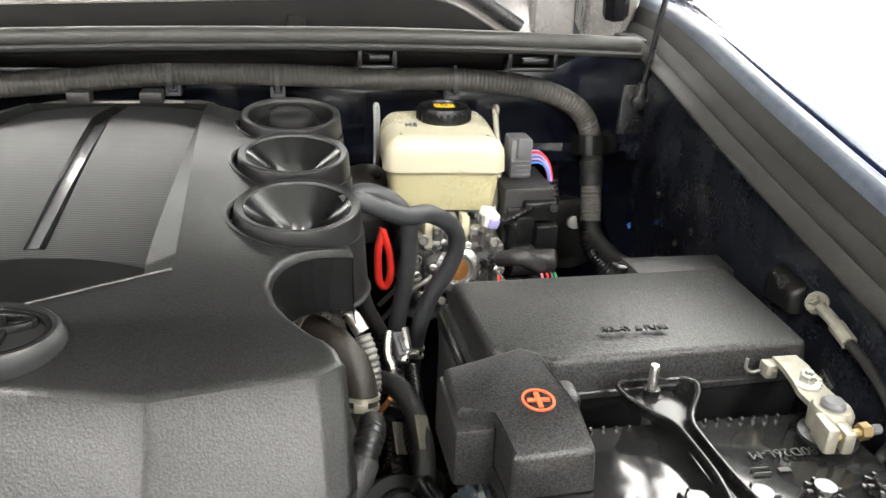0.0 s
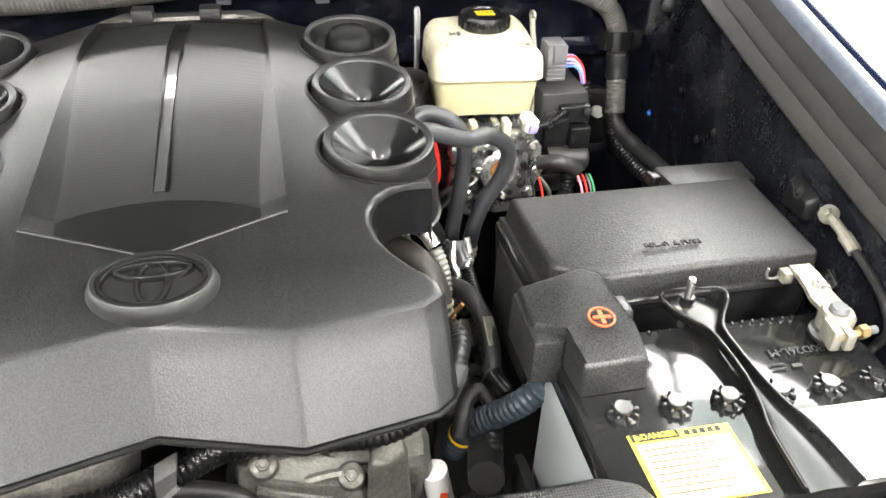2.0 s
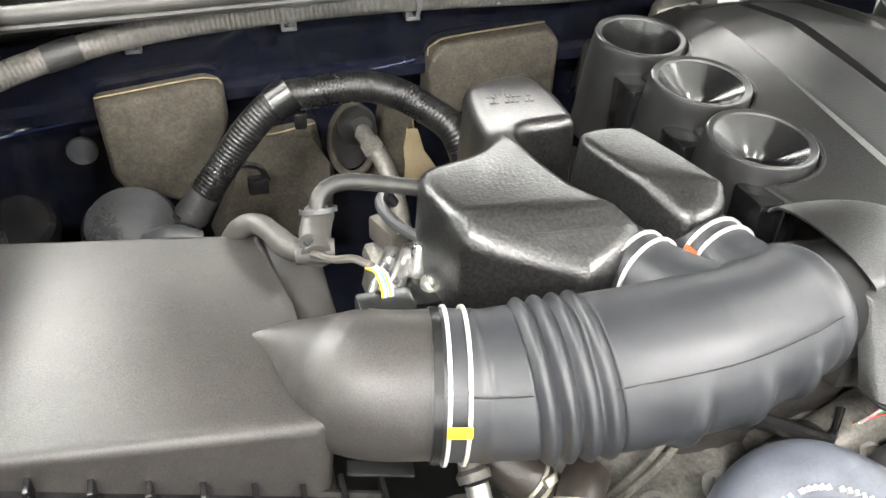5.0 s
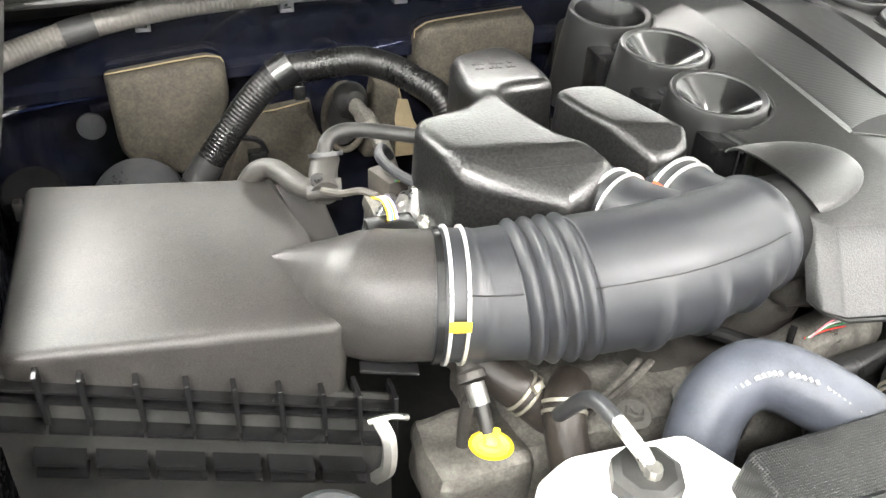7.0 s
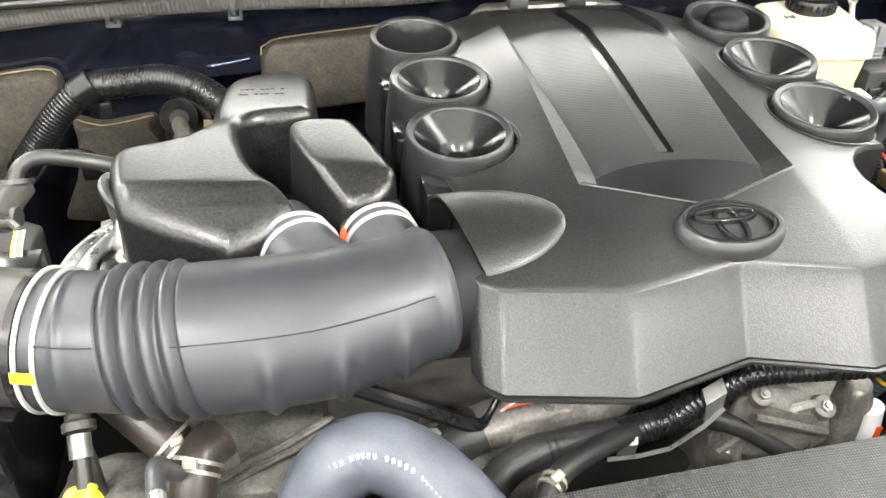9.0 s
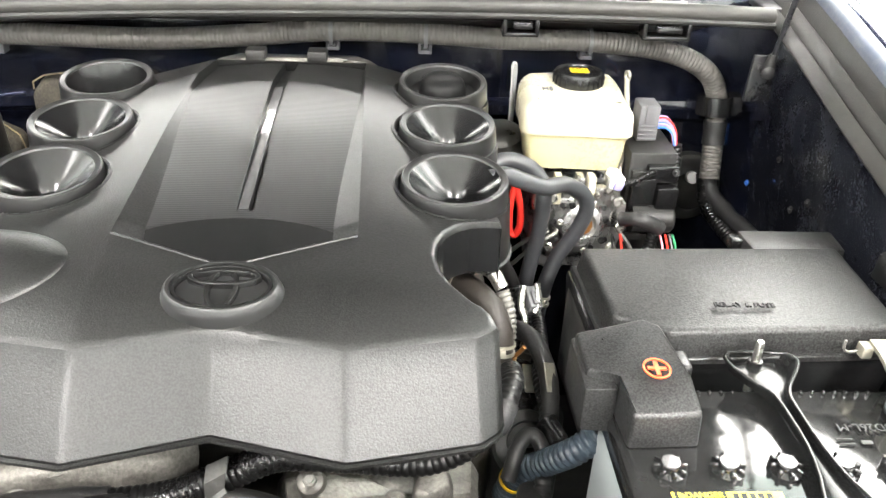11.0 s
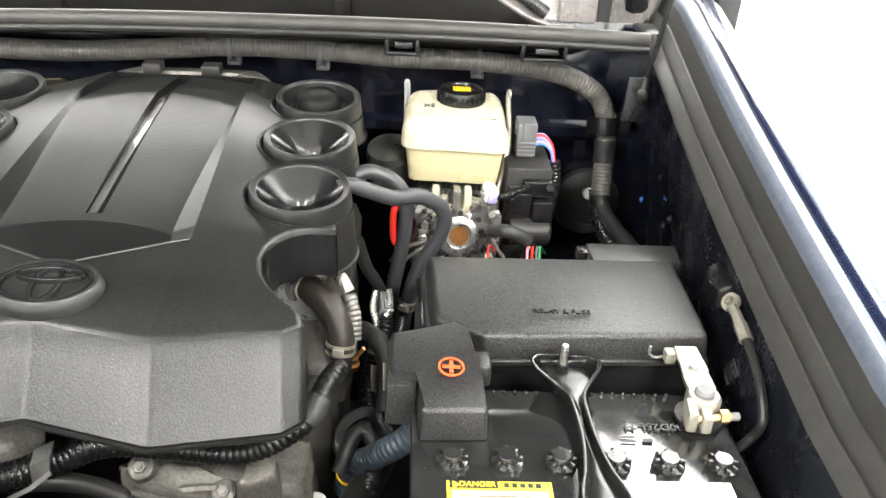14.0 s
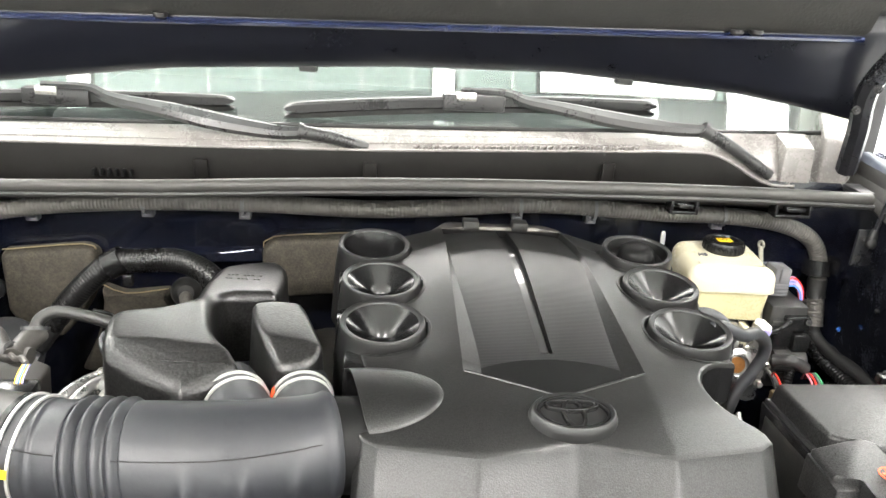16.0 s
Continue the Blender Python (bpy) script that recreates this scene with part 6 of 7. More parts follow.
# ---- hoses and wiring on the battery side ----
def hose(name, pts, r, material, label, clamps=(), group="", wraps=(), **kw):
    ob = thing(name, pts[0], label, "hose" if "hose" in name else "wiring", group)
    part("hose" if "hose" in name else "loom", tube(pts, r, 16, 0.004, **kw), material, ob)
    line = spline(pts, 0.004)
    for a, b in wraps:
        n = len(line) - 1
        part("tape_wrap", tube([line[int(n * (a + (b - a) * k / 4))] for k in range(5)], (r(a) if callable(r) else r) + 0.0012, 16, 0.006, wobble=0.06), TAPE, ob, "black cloth tape wrap")
    for s in clamps:
        i = int(s * (len(line) - 2))
        rad = r if not callable(r) else r(s)
        ahead = (line[i + 1] - line[i]).normalized()
        wires = [ring_band(line[i] + ahead * d, ahead, rad, 0.003, 0.0016, 28) for d in (-0.004, 0.004)]
        up = (Vector((0, -0.4, 1)) - ahead * ahead.dot(Vector((0, -0.4, 1)))).normalized()
        ear = moved(box(-0.0055, 0.0055, -0.0035, 0.0035, 0, 0.006, 0.001), Matrix.Translation(line[i] + up * rad) @ up.to_track_quat("Z", "Y").to_matrix().to_4x4())
        part("clamp", join(wires[0], wires[1], ear), TIN, ob, "steel spring clamp")
    return ob


hose("vacuum_hose", [(0.219, 0.154, 1.084), (0.231, 0.158, 1.086), (0.25, 0.165, 1.077), (0.275, 0.178, 1.064), (0.299, 0.195, 1.059), (0.323, 0.212, 1.04), (0.331, 0.22, 1.018), (0.324, 0.223, 0.99), (0.306, 0.222, 0.958), (0.294, 0.215, 0.92), (0.287, 0.205, 0.87)], 0.0084, HOSE_GREY, "matte grey rubber vacuum hose looping off the engine", (0.9,))
hose("vacuum_hose", [(0.225, 0.23, 1.06), (0.245, 0.238, 1.066), (0.272, 0.24, 1.055), (0.287, 0.238, 1.03), (0.285, 0.235, 0.98), (0.275, 0.225, 0.92), (0.27, 0.2, 0.85)], 0.0085, HOSE_GREY, "thin matte grey rubber vacuum hose", ())
hose("breather_hose", [(0.235, 0.2, 1.0), (0.245, 0.21, 0.96), (0.262, 0.22, 0.92), (0.27, 0.215, 0.87)], 0.007, RUBBER_BLACK, "thin black rubber breather hose", (0.7,))
hose("coolant_hose", [(0.174, 0.128, 0.99), (0.196, 0.107, 0.992), (0.217, 0.086, 0.983), (0.2265, 0.072, 0.962), (0.2255, 0.064, 0.935), (0.22, 0.056, 0.9)], 0.0138, RUBBER_BROWN, "oily brown-black rubber coolant hose with clamps", (0.14, 0.66))
dc = thing("drain_cock", (0.235, 0.07, 0.92), "small rusty brass drain cock beside the hose", "valve")
part("body", lathe([(0.006, 0), (0.008, 0.004), (0.008, 0.012), (0.005, 0.014), (0.005, 0.02)], (0.236, 0.072, 0.922), (0.2, -0.3, 1), 10), RUST, dc)
part("lever", tube([(0.236, 0.07, 0.938), (0.244, 0.066, 0.944), (0.25, 0.064, 0.954)], 0.0022, 8, 0.004), RUST, dc)
hose("conduit_blue", [(0.305, -0.03, 0.935), (0.285, -0.03, 0.915), (0.262, -0.015, 0.885), (0.245, -0.005, 0.865), (0.235, 0.01, 0.82)], 0.0125, LOOM_BLUE, "blue-grey corrugated conduit from the battery", (), ridge=0.0018, pitch=0.006)

hose("firewall_loom", [(-0.96, 0.30, 1.02), (-0.93, 0.4, 1.045), (-0.86, 0.485, 1.06), (-0.72, 0.52, 1.085), (-0.55, 0.522, 1.1), (-0.38, 0.524, 1.103), (-0.2, 0.526, 1.1), (-0.08, 0.526, 1.107), (0.05, 0.526, 1.118), (0.17, 0.526, 1.117), (0.28, 0.526, 1.112), (0.38, 0.527, 1.112), (0.48, 0.53, 1.102), (0.545, 0.535, 1.078), (0.574, 0.535, 1.04), (0.580, 0.525, 0.974), (0.578, 0.505, 0.924)],
     0.0145, LOOM, "long grey corrugated wiring loom along the firewall", (), wraps=((0.955, 0.975), (0.155, 0.175)), ridge=0.0009, pitch=0.0055)
for cx, cz in ((-0.72, 1.065), (-0.545, 1.078), (-0.395, 1.08), (0.042, 1.096), (0.165, 1.094), (0.383, 1.092)):
    c = thing("loom_clip", (cx, 0.545, cz), "small grey plastic loom clip on the firewall", "clip", "loom clips")
    part("clip", join(box(cx - 0.009, cx + 0.009, 0.535, 0.552, cz - 0.008, cz - 0.003, 0.001), box(cx - 0.009, cx - 0.005, 0.535, 0.552, cz - 0.006, cz + 0.006, 0.001), box(cx + 0.005, cx + 0.009, 0.535, 0.552, cz - 0.006, cz + 0.006, 0.001), box(cx - 0.004, cx + 0.004, 0.54, 0.575, cz - 0.006, cz + 0.004, 0.001)), GREY_PLUG, c)
    part("tie", ring_band((cx, 0.526, cz + 0.02), (1, 0, 0), 0.0165, 0.005, 0.0012, 20), GREY_PLUG, c)
c = thing("loom_clamp", (0.57, 0.53, 1.02), "black plastic clamp round the loom", "clamp")
part("clamp", join(ring_band((0.572, 0.53, 1.026), (0, 0.15, 1), 0.02, 0.026, 0.004, 28), box(0.59, 0.612, 0.525, 0.55, 1.012, 1.04, 0.003)), PLASTIC_SMOOTH, c)

g = thing("grommet", (0.53, 0.58, 0.93), "round black rubber firewall grommet with white plug", "grommet")
part("disc", lathe([(0.055, 0), (0.052, 0.012), (0.038, 0.018), (0.03, 0.03), (0.0, 0.032)], (0.578, 0.592, 0.872), (0, -1, 0.15), 40), RUBBER_BLACK, g)
part("plug", lathe([(0.009, 0), (0.009, 0.012), (0.006, 0.014)], (0.573, 0.56, 0.901), (-0.1, -1, 0.3), 20), WHITE, g, "white round plug")
hose("taped_harness", [(0.578, 0.515, 0.935), (0.583, 0.5, 0.905), (0.598, 0.46, 0.89), (0.612, 0.41, 0.885), (0.62, 0.36, 0.875)], 0.011, TAPE, "black tape wrapped wiring harness by the apron", (), wobble=0.15)
hose("taped_harness", [(0.575, 0.52, 0.925), (0.579, 0.49, 0.885), (0.596, 0.44, 0.868), (0.612, 0.38, 0.86)], 0.012, LOOM_BLACK, "black corrugated wiring harness by the apron", (), ridge=0.0014, pitch=0.006)
w = thing("wire_bundle", (0.4, 0.24, 0.95), "small bundle of red, pink and green wires", "wiring")
for k, (m, x) in enumerate(((RED, 0.384), (LETTER_DARK, 0.374), (PINK, 0.432), (RED, 0.438), (GREEN, 0.447), (GREY_PLUG, 0.443))):
    part("wire", tube([(x, 0.23, 0.93), (x + 0.003, 0.255, 0.95), (x + 0.008, 0.285, 0.952), (x + 0.02, 0.31, 0.93)], 0.0015, 8, 0.004), m, w)
part("sleeve", tube([(0.395, 0.3, 0.965), (0.415, 0.285, 0.972), (0.44, 0.29, 0.958)], 0.009, 12, 0.005, wobble=0.2), TAPE, w)
part("connector", box(0.36, 0.4, 0.215, 0.235, 0.935, 0.955, 0.003), BRASS, w, "brown plug")

for x, y, z, m, lab in ((0.664, 0.555, 0.895, BLUE, "small blue plastic plug in the apron"), (0.62, 0.3, 0.99, BOLT_DARK, "small dull apron bolt"), (0.635, 0.36, 0.95, BOLT_DARK, "small dull apron bolt"), (0.65, 0.45, 0.98, BOLT_DARK, "small dull apron bolt"), (0.612, 0.22, 0.96, BOLT_DARK, "small dull apron bolt")):
    b = solid("apron_bolt", bolt((x - 0.005, y, z), (-1, 0, 0.2), 0.0028, 0.003), m, lab, "bolt", "apron bolts")
br = thing("apron_bracket", (0.6, 0.1, 1.0), "black ribbed bracket bolted to the apron", "bracket")
part("plate", block([(0.598, 0.122, 1.026), (0.611, 0.125, 1.034), (0.612, 0.085, 1.026), (0.6, 0.088, 1.018)], 1.0, 0.003, 2, 0.002), EMBOSS, br)
for k in range(3):
    part("rib", tube([(0.6 + 0.002 * k, 0.12 - 0.014 * k, 1.026 - 0.003 * k), (0.602 + 0.002 * k, 0.118 - 0.014 * k, 1.003)], 0.002, 6, 0.01), EMBOSS, br)
part("bolt", bolt((0.6, 0.104, 1.022), (-0.9, 0, 0.3), 0.004, 0.005), BOLT_DARK, br)



# ---- engine below the cover ----
def build_engine():
    ob = thing("engine", (0, 0.2, 0.5), "dirty aluminium V6 engine below its cover", "engine")
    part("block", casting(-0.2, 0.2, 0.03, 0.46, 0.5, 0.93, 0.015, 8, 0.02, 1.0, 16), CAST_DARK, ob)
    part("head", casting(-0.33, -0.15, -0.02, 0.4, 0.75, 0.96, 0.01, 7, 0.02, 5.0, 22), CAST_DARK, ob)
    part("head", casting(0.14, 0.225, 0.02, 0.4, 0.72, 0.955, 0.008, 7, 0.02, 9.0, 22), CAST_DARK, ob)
    cover = part("timing_cover", casting(0.03, 0.205, -0.04, 0.04, 0.77, 0.875, 0.008, 8, 0.015, 2.0, 35), CAST, ob, "cast aluminium front cover")
    for x, y, z in ((0.079, -0.035, 0.872), (0.165, -0.02, 0.852), (0.19, 0.0, 0.83), (0.05, -0.045, 0.83)):
        part("boss", lathe([(0.016, -0.02), (0.014, 0.004), (0.011, 0.008)], (x, y, z), (0.05, -0.55, 1), 20), CAST, cover)
        part("bolt", bolt((x, y - 0.003, z + 0.007), (0.05, -0.55, 1), 0.007, 0.007), BOLT_GREY, cover)
    for pts, r in (([(0.035, -0.052, 0.835), (0.07, -0.056, 0.872), (0.12, -0.05, 0.878), (0.17, -0.04, 0.862), (0.2, -0.02, 0.83)], 0.0055), ([(0.05, -0.05, 0.86), (0.052, -0.06, 0.82), (0.06, -0.062, 0.78)], 0.005), ([(0.12, -0.05, 0.876), (0.125, -0.06, 0.83), (0.13, -0.062, 0.79)], 0.0045), ([(0.165, -0.035, 0.86), (0.16, -0.055, 0.82), (0.15, -0.06, 0.79)], 0.0045), ([(0.06, -0.05, 0.85), (0.11, -0.058, 0.835), (0.16, -0.05, 0.83)], 0.004)):
        part("rib", tube(pts, r, 8, 0.006, wobble=0.15), CAST, cover)
    # solid black lump imitates the shade of an opening in the casting
    part("recess", casting(0.14, 0.175, -0.05, -0.03, 0.835, 0.857, 0.002, 3, 0.004, 8.0, 60), LETTER_DARK, cover, "black lump in place of a shaded opening in the casting")
    part("bracket_foot", block([(0.145, -0.066, 0.9), (0.162, -0.064, 0.905), (0.182, -0.05, 0.895), (0.178, -0.03, 0.9), (0.15, -0.035, 0.905)], 0.83, 0.007, 3, 0.004), CAST, cover)
    alt = part("alternator", lathe([(0.03, 0.0), (0.055, 0.002), (0.062, 0.012), (0.062, 0.05), (0.05, 0.06), (0.0, 0.06)], (0.085, -0.07, 0.74), (0.0, 0.95, -0.25), 36), CAST, ob, "finned cast alternator")
    for k in range(18):
        a = 2 * math.pi * k / 18
        part("fin", moved(box(0.026, 0.058, -0.003, 0.003, -0.008, 0.004, 0.001, 1), Matrix.Translation((0.085, -0.07, 0.74)) @ Vector((0.0, -0.95, 0.25)).to_track_quat("Z", "Y").to_matrix().to_4x4() @ pose(0, 0, 0, 0, 0, math.degrees(a))), CAST, alt)
    left = part("cam_cover", casting(-0.47, -0.24, -0.075, 0.1, 0.8, 0.89, 0.008, 8, 0.02, 7.0, 26), CAST, ob, "cast aluminium cam housing")
    for off in (0.0, 0.018):
        part("rib", tube([(-0.42 + off, -0.06, 0.893), (-0.35 + off, -0.03, 0.9), (-0.29 + off, 0.01, 0.902), (-0.25 + off, 0.04, 0.898)], 0.0035, 8, 0.006), CAST, left)
    part("end_cap", casting(-0.545, -0.455, -0.085, 0.0, 0.8, 0.885, 0.006, 6, 0.016, 12.0, 35), CAST, left, "grey cast end cap")
    part("side_cover", casting(-0.25, -0.14, -0.09, 0.0, 0.78, 0.9, 0.008, 6, 0.016, 14.0, 30), CAST, ob, "cast aluminium housing")
    for x, y, z in ((-0.24, -0.06, 0.912), (-0.165, -0.075, 0.905), (-0.14, -0.05, 0.92)):
        part("bolt", bolt((x, y, z), (0, -0.4, 1), 0.0065, 0.007), BOLT_GREY, ob)
    for x, y in ((-0.415, -0.045), (-0.36, -0.07), (-0.3, -0.065)):
        part("bolt", bolt((x, y, 0.895), (0, -0.2, 1), 0.009, 0.008), BOLT_GREY, left)
    part("water_outlet", tube([(-0.2, -0.05, 0.9), (-0.15, -0.04, 0.905), (-0.09, -0.025, 0.9), (-0.06, 0.0, 0.88)], lambda s: 0.022 + 0.008 * s, 20, 0.006, wobble=0.15), CAST, ob, "cast aluminium water outlet")
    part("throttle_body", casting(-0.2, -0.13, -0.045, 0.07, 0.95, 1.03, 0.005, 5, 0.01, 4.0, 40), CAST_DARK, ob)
    oil = part("rear_bracket", block([(-0.11, 0.458, 1.092), (-0.06, 0.462, 1.104), (0.06, 0.462, 1.106), (0.11, 0.458, 1.094), (0.08, 0.515, 1.09), (-0.08, 0.515, 1.09)], 0.98, 0.01, 2, 0.02), CAST, ob, "pale cast bracket behind the cover")
    for x in (-0.045, 0.03):
        part("clip", box(x - 0.012, x + 0.012, 0.446, 0.468, 1.098, 1.112, 0.002), PLASTIC_DULL, oil)
    # coolant pipe end in the side notch
    notch = part("coolant_outlet", casting(0.135, 0.205, 0.105, 0.16, 0.925, 0.982, 0.005, 6, 0.012, 11.0, 45), CAST_BRIGHT, ob, "bright cast coolant outlet")
    part("flange", lathe([(0.024, -0.008), (0.026, -0.004), (0.026, 0.003), (0.019, 0.005), (0.017, 0.012)], (0.178, 0.124, 0.99), (0.7, -0.7, 0.05), 28), CAST_BRIGHT, notch)
    part("ribbed_stub", tube([(0.232, 0.112, 0.985), (0.238, 0.1, 0.968), (0.239, 0.09, 0.945)], 0.0078, 12, 0.002, 0.0014, 0.005), BOLT_GREY, notch)
    part("stub", tube([(0.205, 0.13, 1.004), (0.222, 0.122, 1.0), (0.232, 0.112, 0.988)], 0.007, 14), STEEL, notch)
    for q in (Vector((0.163, 0.13, 1.008)), Vector((0.2, 0.14, 0.992)), Vector((0.158, 0.112, 0.985))):
        part("bolt", bolt(q, (0.3, -0.5, 1), 0.005, 0.007), STEEL, notch)


build_engine()


# dark hoses and looms in the gap beside the battery
for pts, r, m, lab in (([(0.262, 0.2, 0.93), (0.265, 0.16, 0.9), (0.255, 0.1, 0.875), (0.26, 0.03, 0.86), (0.25, -0.06, 0.83)], 0.012, LOOM_BLACK, "black corrugated loom deep beside the engine"),
                       ([(0.285, 0.19, 0.9), (0.28, 0.13, 0.905), (0.27, 0.07, 0.915), (0.272, 0.02, 0.9), (0.262, -0.03, 0.87), (0.255, -0.08, 0.82)], 0.0085, LOOM_BLACK, "thin black corrugated loom beside the battery"),
                       ([(0.24, 0.16, 0.91), (0.25, 0.12, 0.935), (0.265, 0.09, 0.94), (0.275, 0.05, 0.92), (0.268, 0.0, 0.88)], 0.009, TAPE, "tape wrapped black loom beside the battery"),
                       ([(0.232, -0.02, 0.87), (0.243, 0.0, 0.895), (0.256, 0.005, 0.9), (0.266, -0.01, 0.885), (0.262, -0.03, 0.85)], 0.0075, RUBBER_BLACK, "black rubber hose curled beside the battery"),
                       ([(0.245, -0.07, 0.87), (0.255, -0.03, 0.855), (0.272, 0.03, 0.85), (0.29, 0.1, 0.84)], 0.016, RUBBER_BLACK, "thick black rubber hose under the battery tray")):
    hose("gap_loom" if "loom" in lab else "gap_hose", pts, r, m, lab, (), **({"ridge": 0.0014, "pitch": 0.006} if m is LOOM_BLACK else {}))
tr = thing("battery_tray", (0.43, -0.1, 0.74), "black plastic tray under the battery", "tray")
part("tray", box(0.285, 0.575, -0.22, -0.02, 0.74, 0.765, 0.006), PLASTIC_DULL, tr)
part("side_wall", box(0.282, 0.292, -0.2, -0.03, 0.75, 0.85, 0.003), PLASTIC_DULL, tr)
sc = thing("wire_connector", (0.292, -0.02, 0.955), "small white plug with two bare wires", "connector")
part("plug", box(0.294, 0.304, -0.03, -0.02, 0.945, 0.955, 0.002), WHITE, sc)
for dz in (0.0, 0.005):
    part("wire", tube([(0.297, -0.024, 0.958 + dz), (0.288, -0.02, 0.96 + dz), (0.28, -0.012, 0.957 + dz)], 0.0011, 6, 0.004), PINK, sc)
for x, y, z, ax in ((0.262, 0.085, 0.9, (0.3, 1, 0.4)), (0.275, 0.05, 0.93, (0.1, 1, -0.5))):
    tag = thing("steel_tab", (x, y, z), "small bright steel tab on a hose", "tab")
    part("tab", moved(box(-0.006, 0.006, -0.014, 0.014, -0.001, 0.001, 0.0005, 1), pose(x, y, z, 40, 20, 20)), TIN, tag)


cb = bpy.data.objects["conduit_blue"]
part("tape_ring", ring_band((0.2405, -0.001, 0.852), (0.5, -0.75, 2.2), 0.0126, 0.004, 0.001, 20), YELLOW, cb, "yellow tape ring")
hp = thing("horn", (0.25, 0.06, 0.84), "dark round horn deep beside the engine", "horn")
part("body", lathe([(0.03, -0.01), (0.034, 0.0), (0.032, 0.006), (0.022, 0.009), (0.02, 0.004), (0.008, 0.005), (0.0, 0.009)], (0.255, 0.03, 0.865), (0.2, -0.7, 0.8), 32), RUBBER_BLACK, hp)
part("nut", lathe([(0.005, 0), (0.005, 0.005), (0.003, 0.006)], (0.256, 0.024, 0.873), (0.2, -0.7, 0.8), 6), BOLT_GREY, hp)
for px, py, pz, turn, mt, lab in ((0.268, 0.145, 0.952, 15, GREY_PLUG, "grey wiring plug on a hose beside the engine"), (0.262, 0.105, 0.925, -20, DUSTY, "dusty grey wiring plug beside the engine"), (0.272, 0.005, 0.905, 35, PLASTIC_SMOOTH, "black wiring plug under the terminal cover")):
    plug_ob = thing("wiring_plug", (px, py, pz - 0.012), lab, "connector", "wiring plugs")
    part("shell", moved(box(-0.007, 0.007, -0.013, 0.013, -0.008, 0.008, 0.002), pose(px, py, pz, 25, 10, turn)), mt, plug_ob)
    part("latch", moved(box(-0.0035, 0.0035, -0.01, 0.006, 0.007, 0.0105, 0.001), pose(px, py, pz, 25, 10, turn)), mt, plug_ob)
    for dx in (-0.003, 0.0, 0.003):
        part("wire", tube([Vector((px, py, pz)) + Vector((dx, 0.012, 0.002)), Vector((px, py, pz)) + Vector((dx + 0.002, 0.028, -0.006)), Vector((px, py, pz)) + Vector((dx * 2, 0.045, -0.03))], 0.0013, 6, 0.004), RUBBER_BLACK, plug_ob)
foil = thing("foil_clip", (0.262, 0.135, 0.94), "crumpled bright foil strip on a hose end", "clip")
part("foil", tube([(0.258, 0.142, 0.972), (0.256, 0.134, 0.955), (0.26, 0.126, 0.942), (0.259, 0.116, 0.925), (0.258, 0.112, 0.905)], 0.0035, 6, 0.003, wobble=0.5), STEEL, foil)
part("foil", tube([(0.272, 0.146, 0.972), (0.274, 0.138, 0.957), (0.27, 0.13, 0.947)], 0.003, 6, 0.003, wobble=0.5), STEEL, foil)
hose("front_harness", [(-0.225, -0.15, 0.9), (-0.19, -0.1, 0.905), (-0.15, -0.09, 0.913), (-0.09, -0.082, 0.91), (-0.04, -0.075, 0.913), (0.0, -0.065, 0.925), (0.04, -0.06, 0.938), (0.1, -0.062, 0.935), (0.16, -0.068, 0.94), (0.205, -0.06, 0.965), (0.224, -0.03, 0.985), (0.23, 0.01, 0.97)], lambda s: 0.0135 - 0.0035 * smooth01((s - 0.45) / 0.2), LOOM_BLACK, "black corrugated harness across the engine front", (), wraps=((0.02, 0.3), (0.86, 0.9)), ridge=0.0012, pitch=0.006)
br = thing("harness_bracket", (-0.05, -0.08, 0.88), "thin bent steel harness bracket", "bracket")
ZINC_ROWS = [[(-0.102, -0.1, 0.905), (-0.102, -0.102, 0.902)], [(-0.075, -0.1, 0.904), (-0.075, -0.102, 0.901)], [(-0.045, -0.096, 0.903), (-0.045, -0.098, 0.9)], [(-0.016, -0.09, 0.918), (-0.014, -0.092, 0.915)], [(0.001, -0.086, 0.932), (0.003, -0.088, 0.929)]]
part("strip", sheet(ZINC_ROWS, 0.0015), ZINC, br)
part("tab", sheet([[(-0.094, -0.1, 0.905), (-0.078, -0.1, 0.904)], [(-0.094, -0.1, 0.916), (-0.077, -0.1, 0.916)], [(-0.093, -0.096, 0.92), (-0.076, -0.096, 0.92)]], 0.0018), ZINC, br)
part("tab", sheet([[(-0.014, -0.088, 0.919), (0.001, -0.086, 0.931)], [(-0.014, -0.086, 0.936), (0.003, -0.084, 0.946)], [(-0.014, -0.074, 0.943), (0.003, -0.072, 0.952)]], 0.0018), ZINC, br)
def lump_block(top, z0):
    """A rounded cast plate with uneven faces."""
    bm = block(top, z0, 0.006, 2, 0.004)
    bmesh.ops.subdivide_edges(bm, edges=bm.edges[:], cuts=2, use_grid_fill=True)
    bm.normal_update()
    return lump(bm, 0.003, 45, 2.0)


ab = thing("alternator_bracket", (0.09, -0.04, 0.86), "pale cast alternator bracket with two bolts", "bracket")
part("plate", lump_block([(0.038, -0.045, 0.905), (0.06, -0.06, 0.898), (0.1, -0.062, 0.885), (0.14, -0.058, 0.865), (0.153, -0.04, 0.862), (0.11, -0.035, 0.893)], 0.835), CAST, ab)
part("rib", tube([(0.055, -0.062, 0.885), (0.095, -0.066, 0.872), (0.135, -0.062, 0.852)], 0.004, 8, 0.005), CAST, ab)
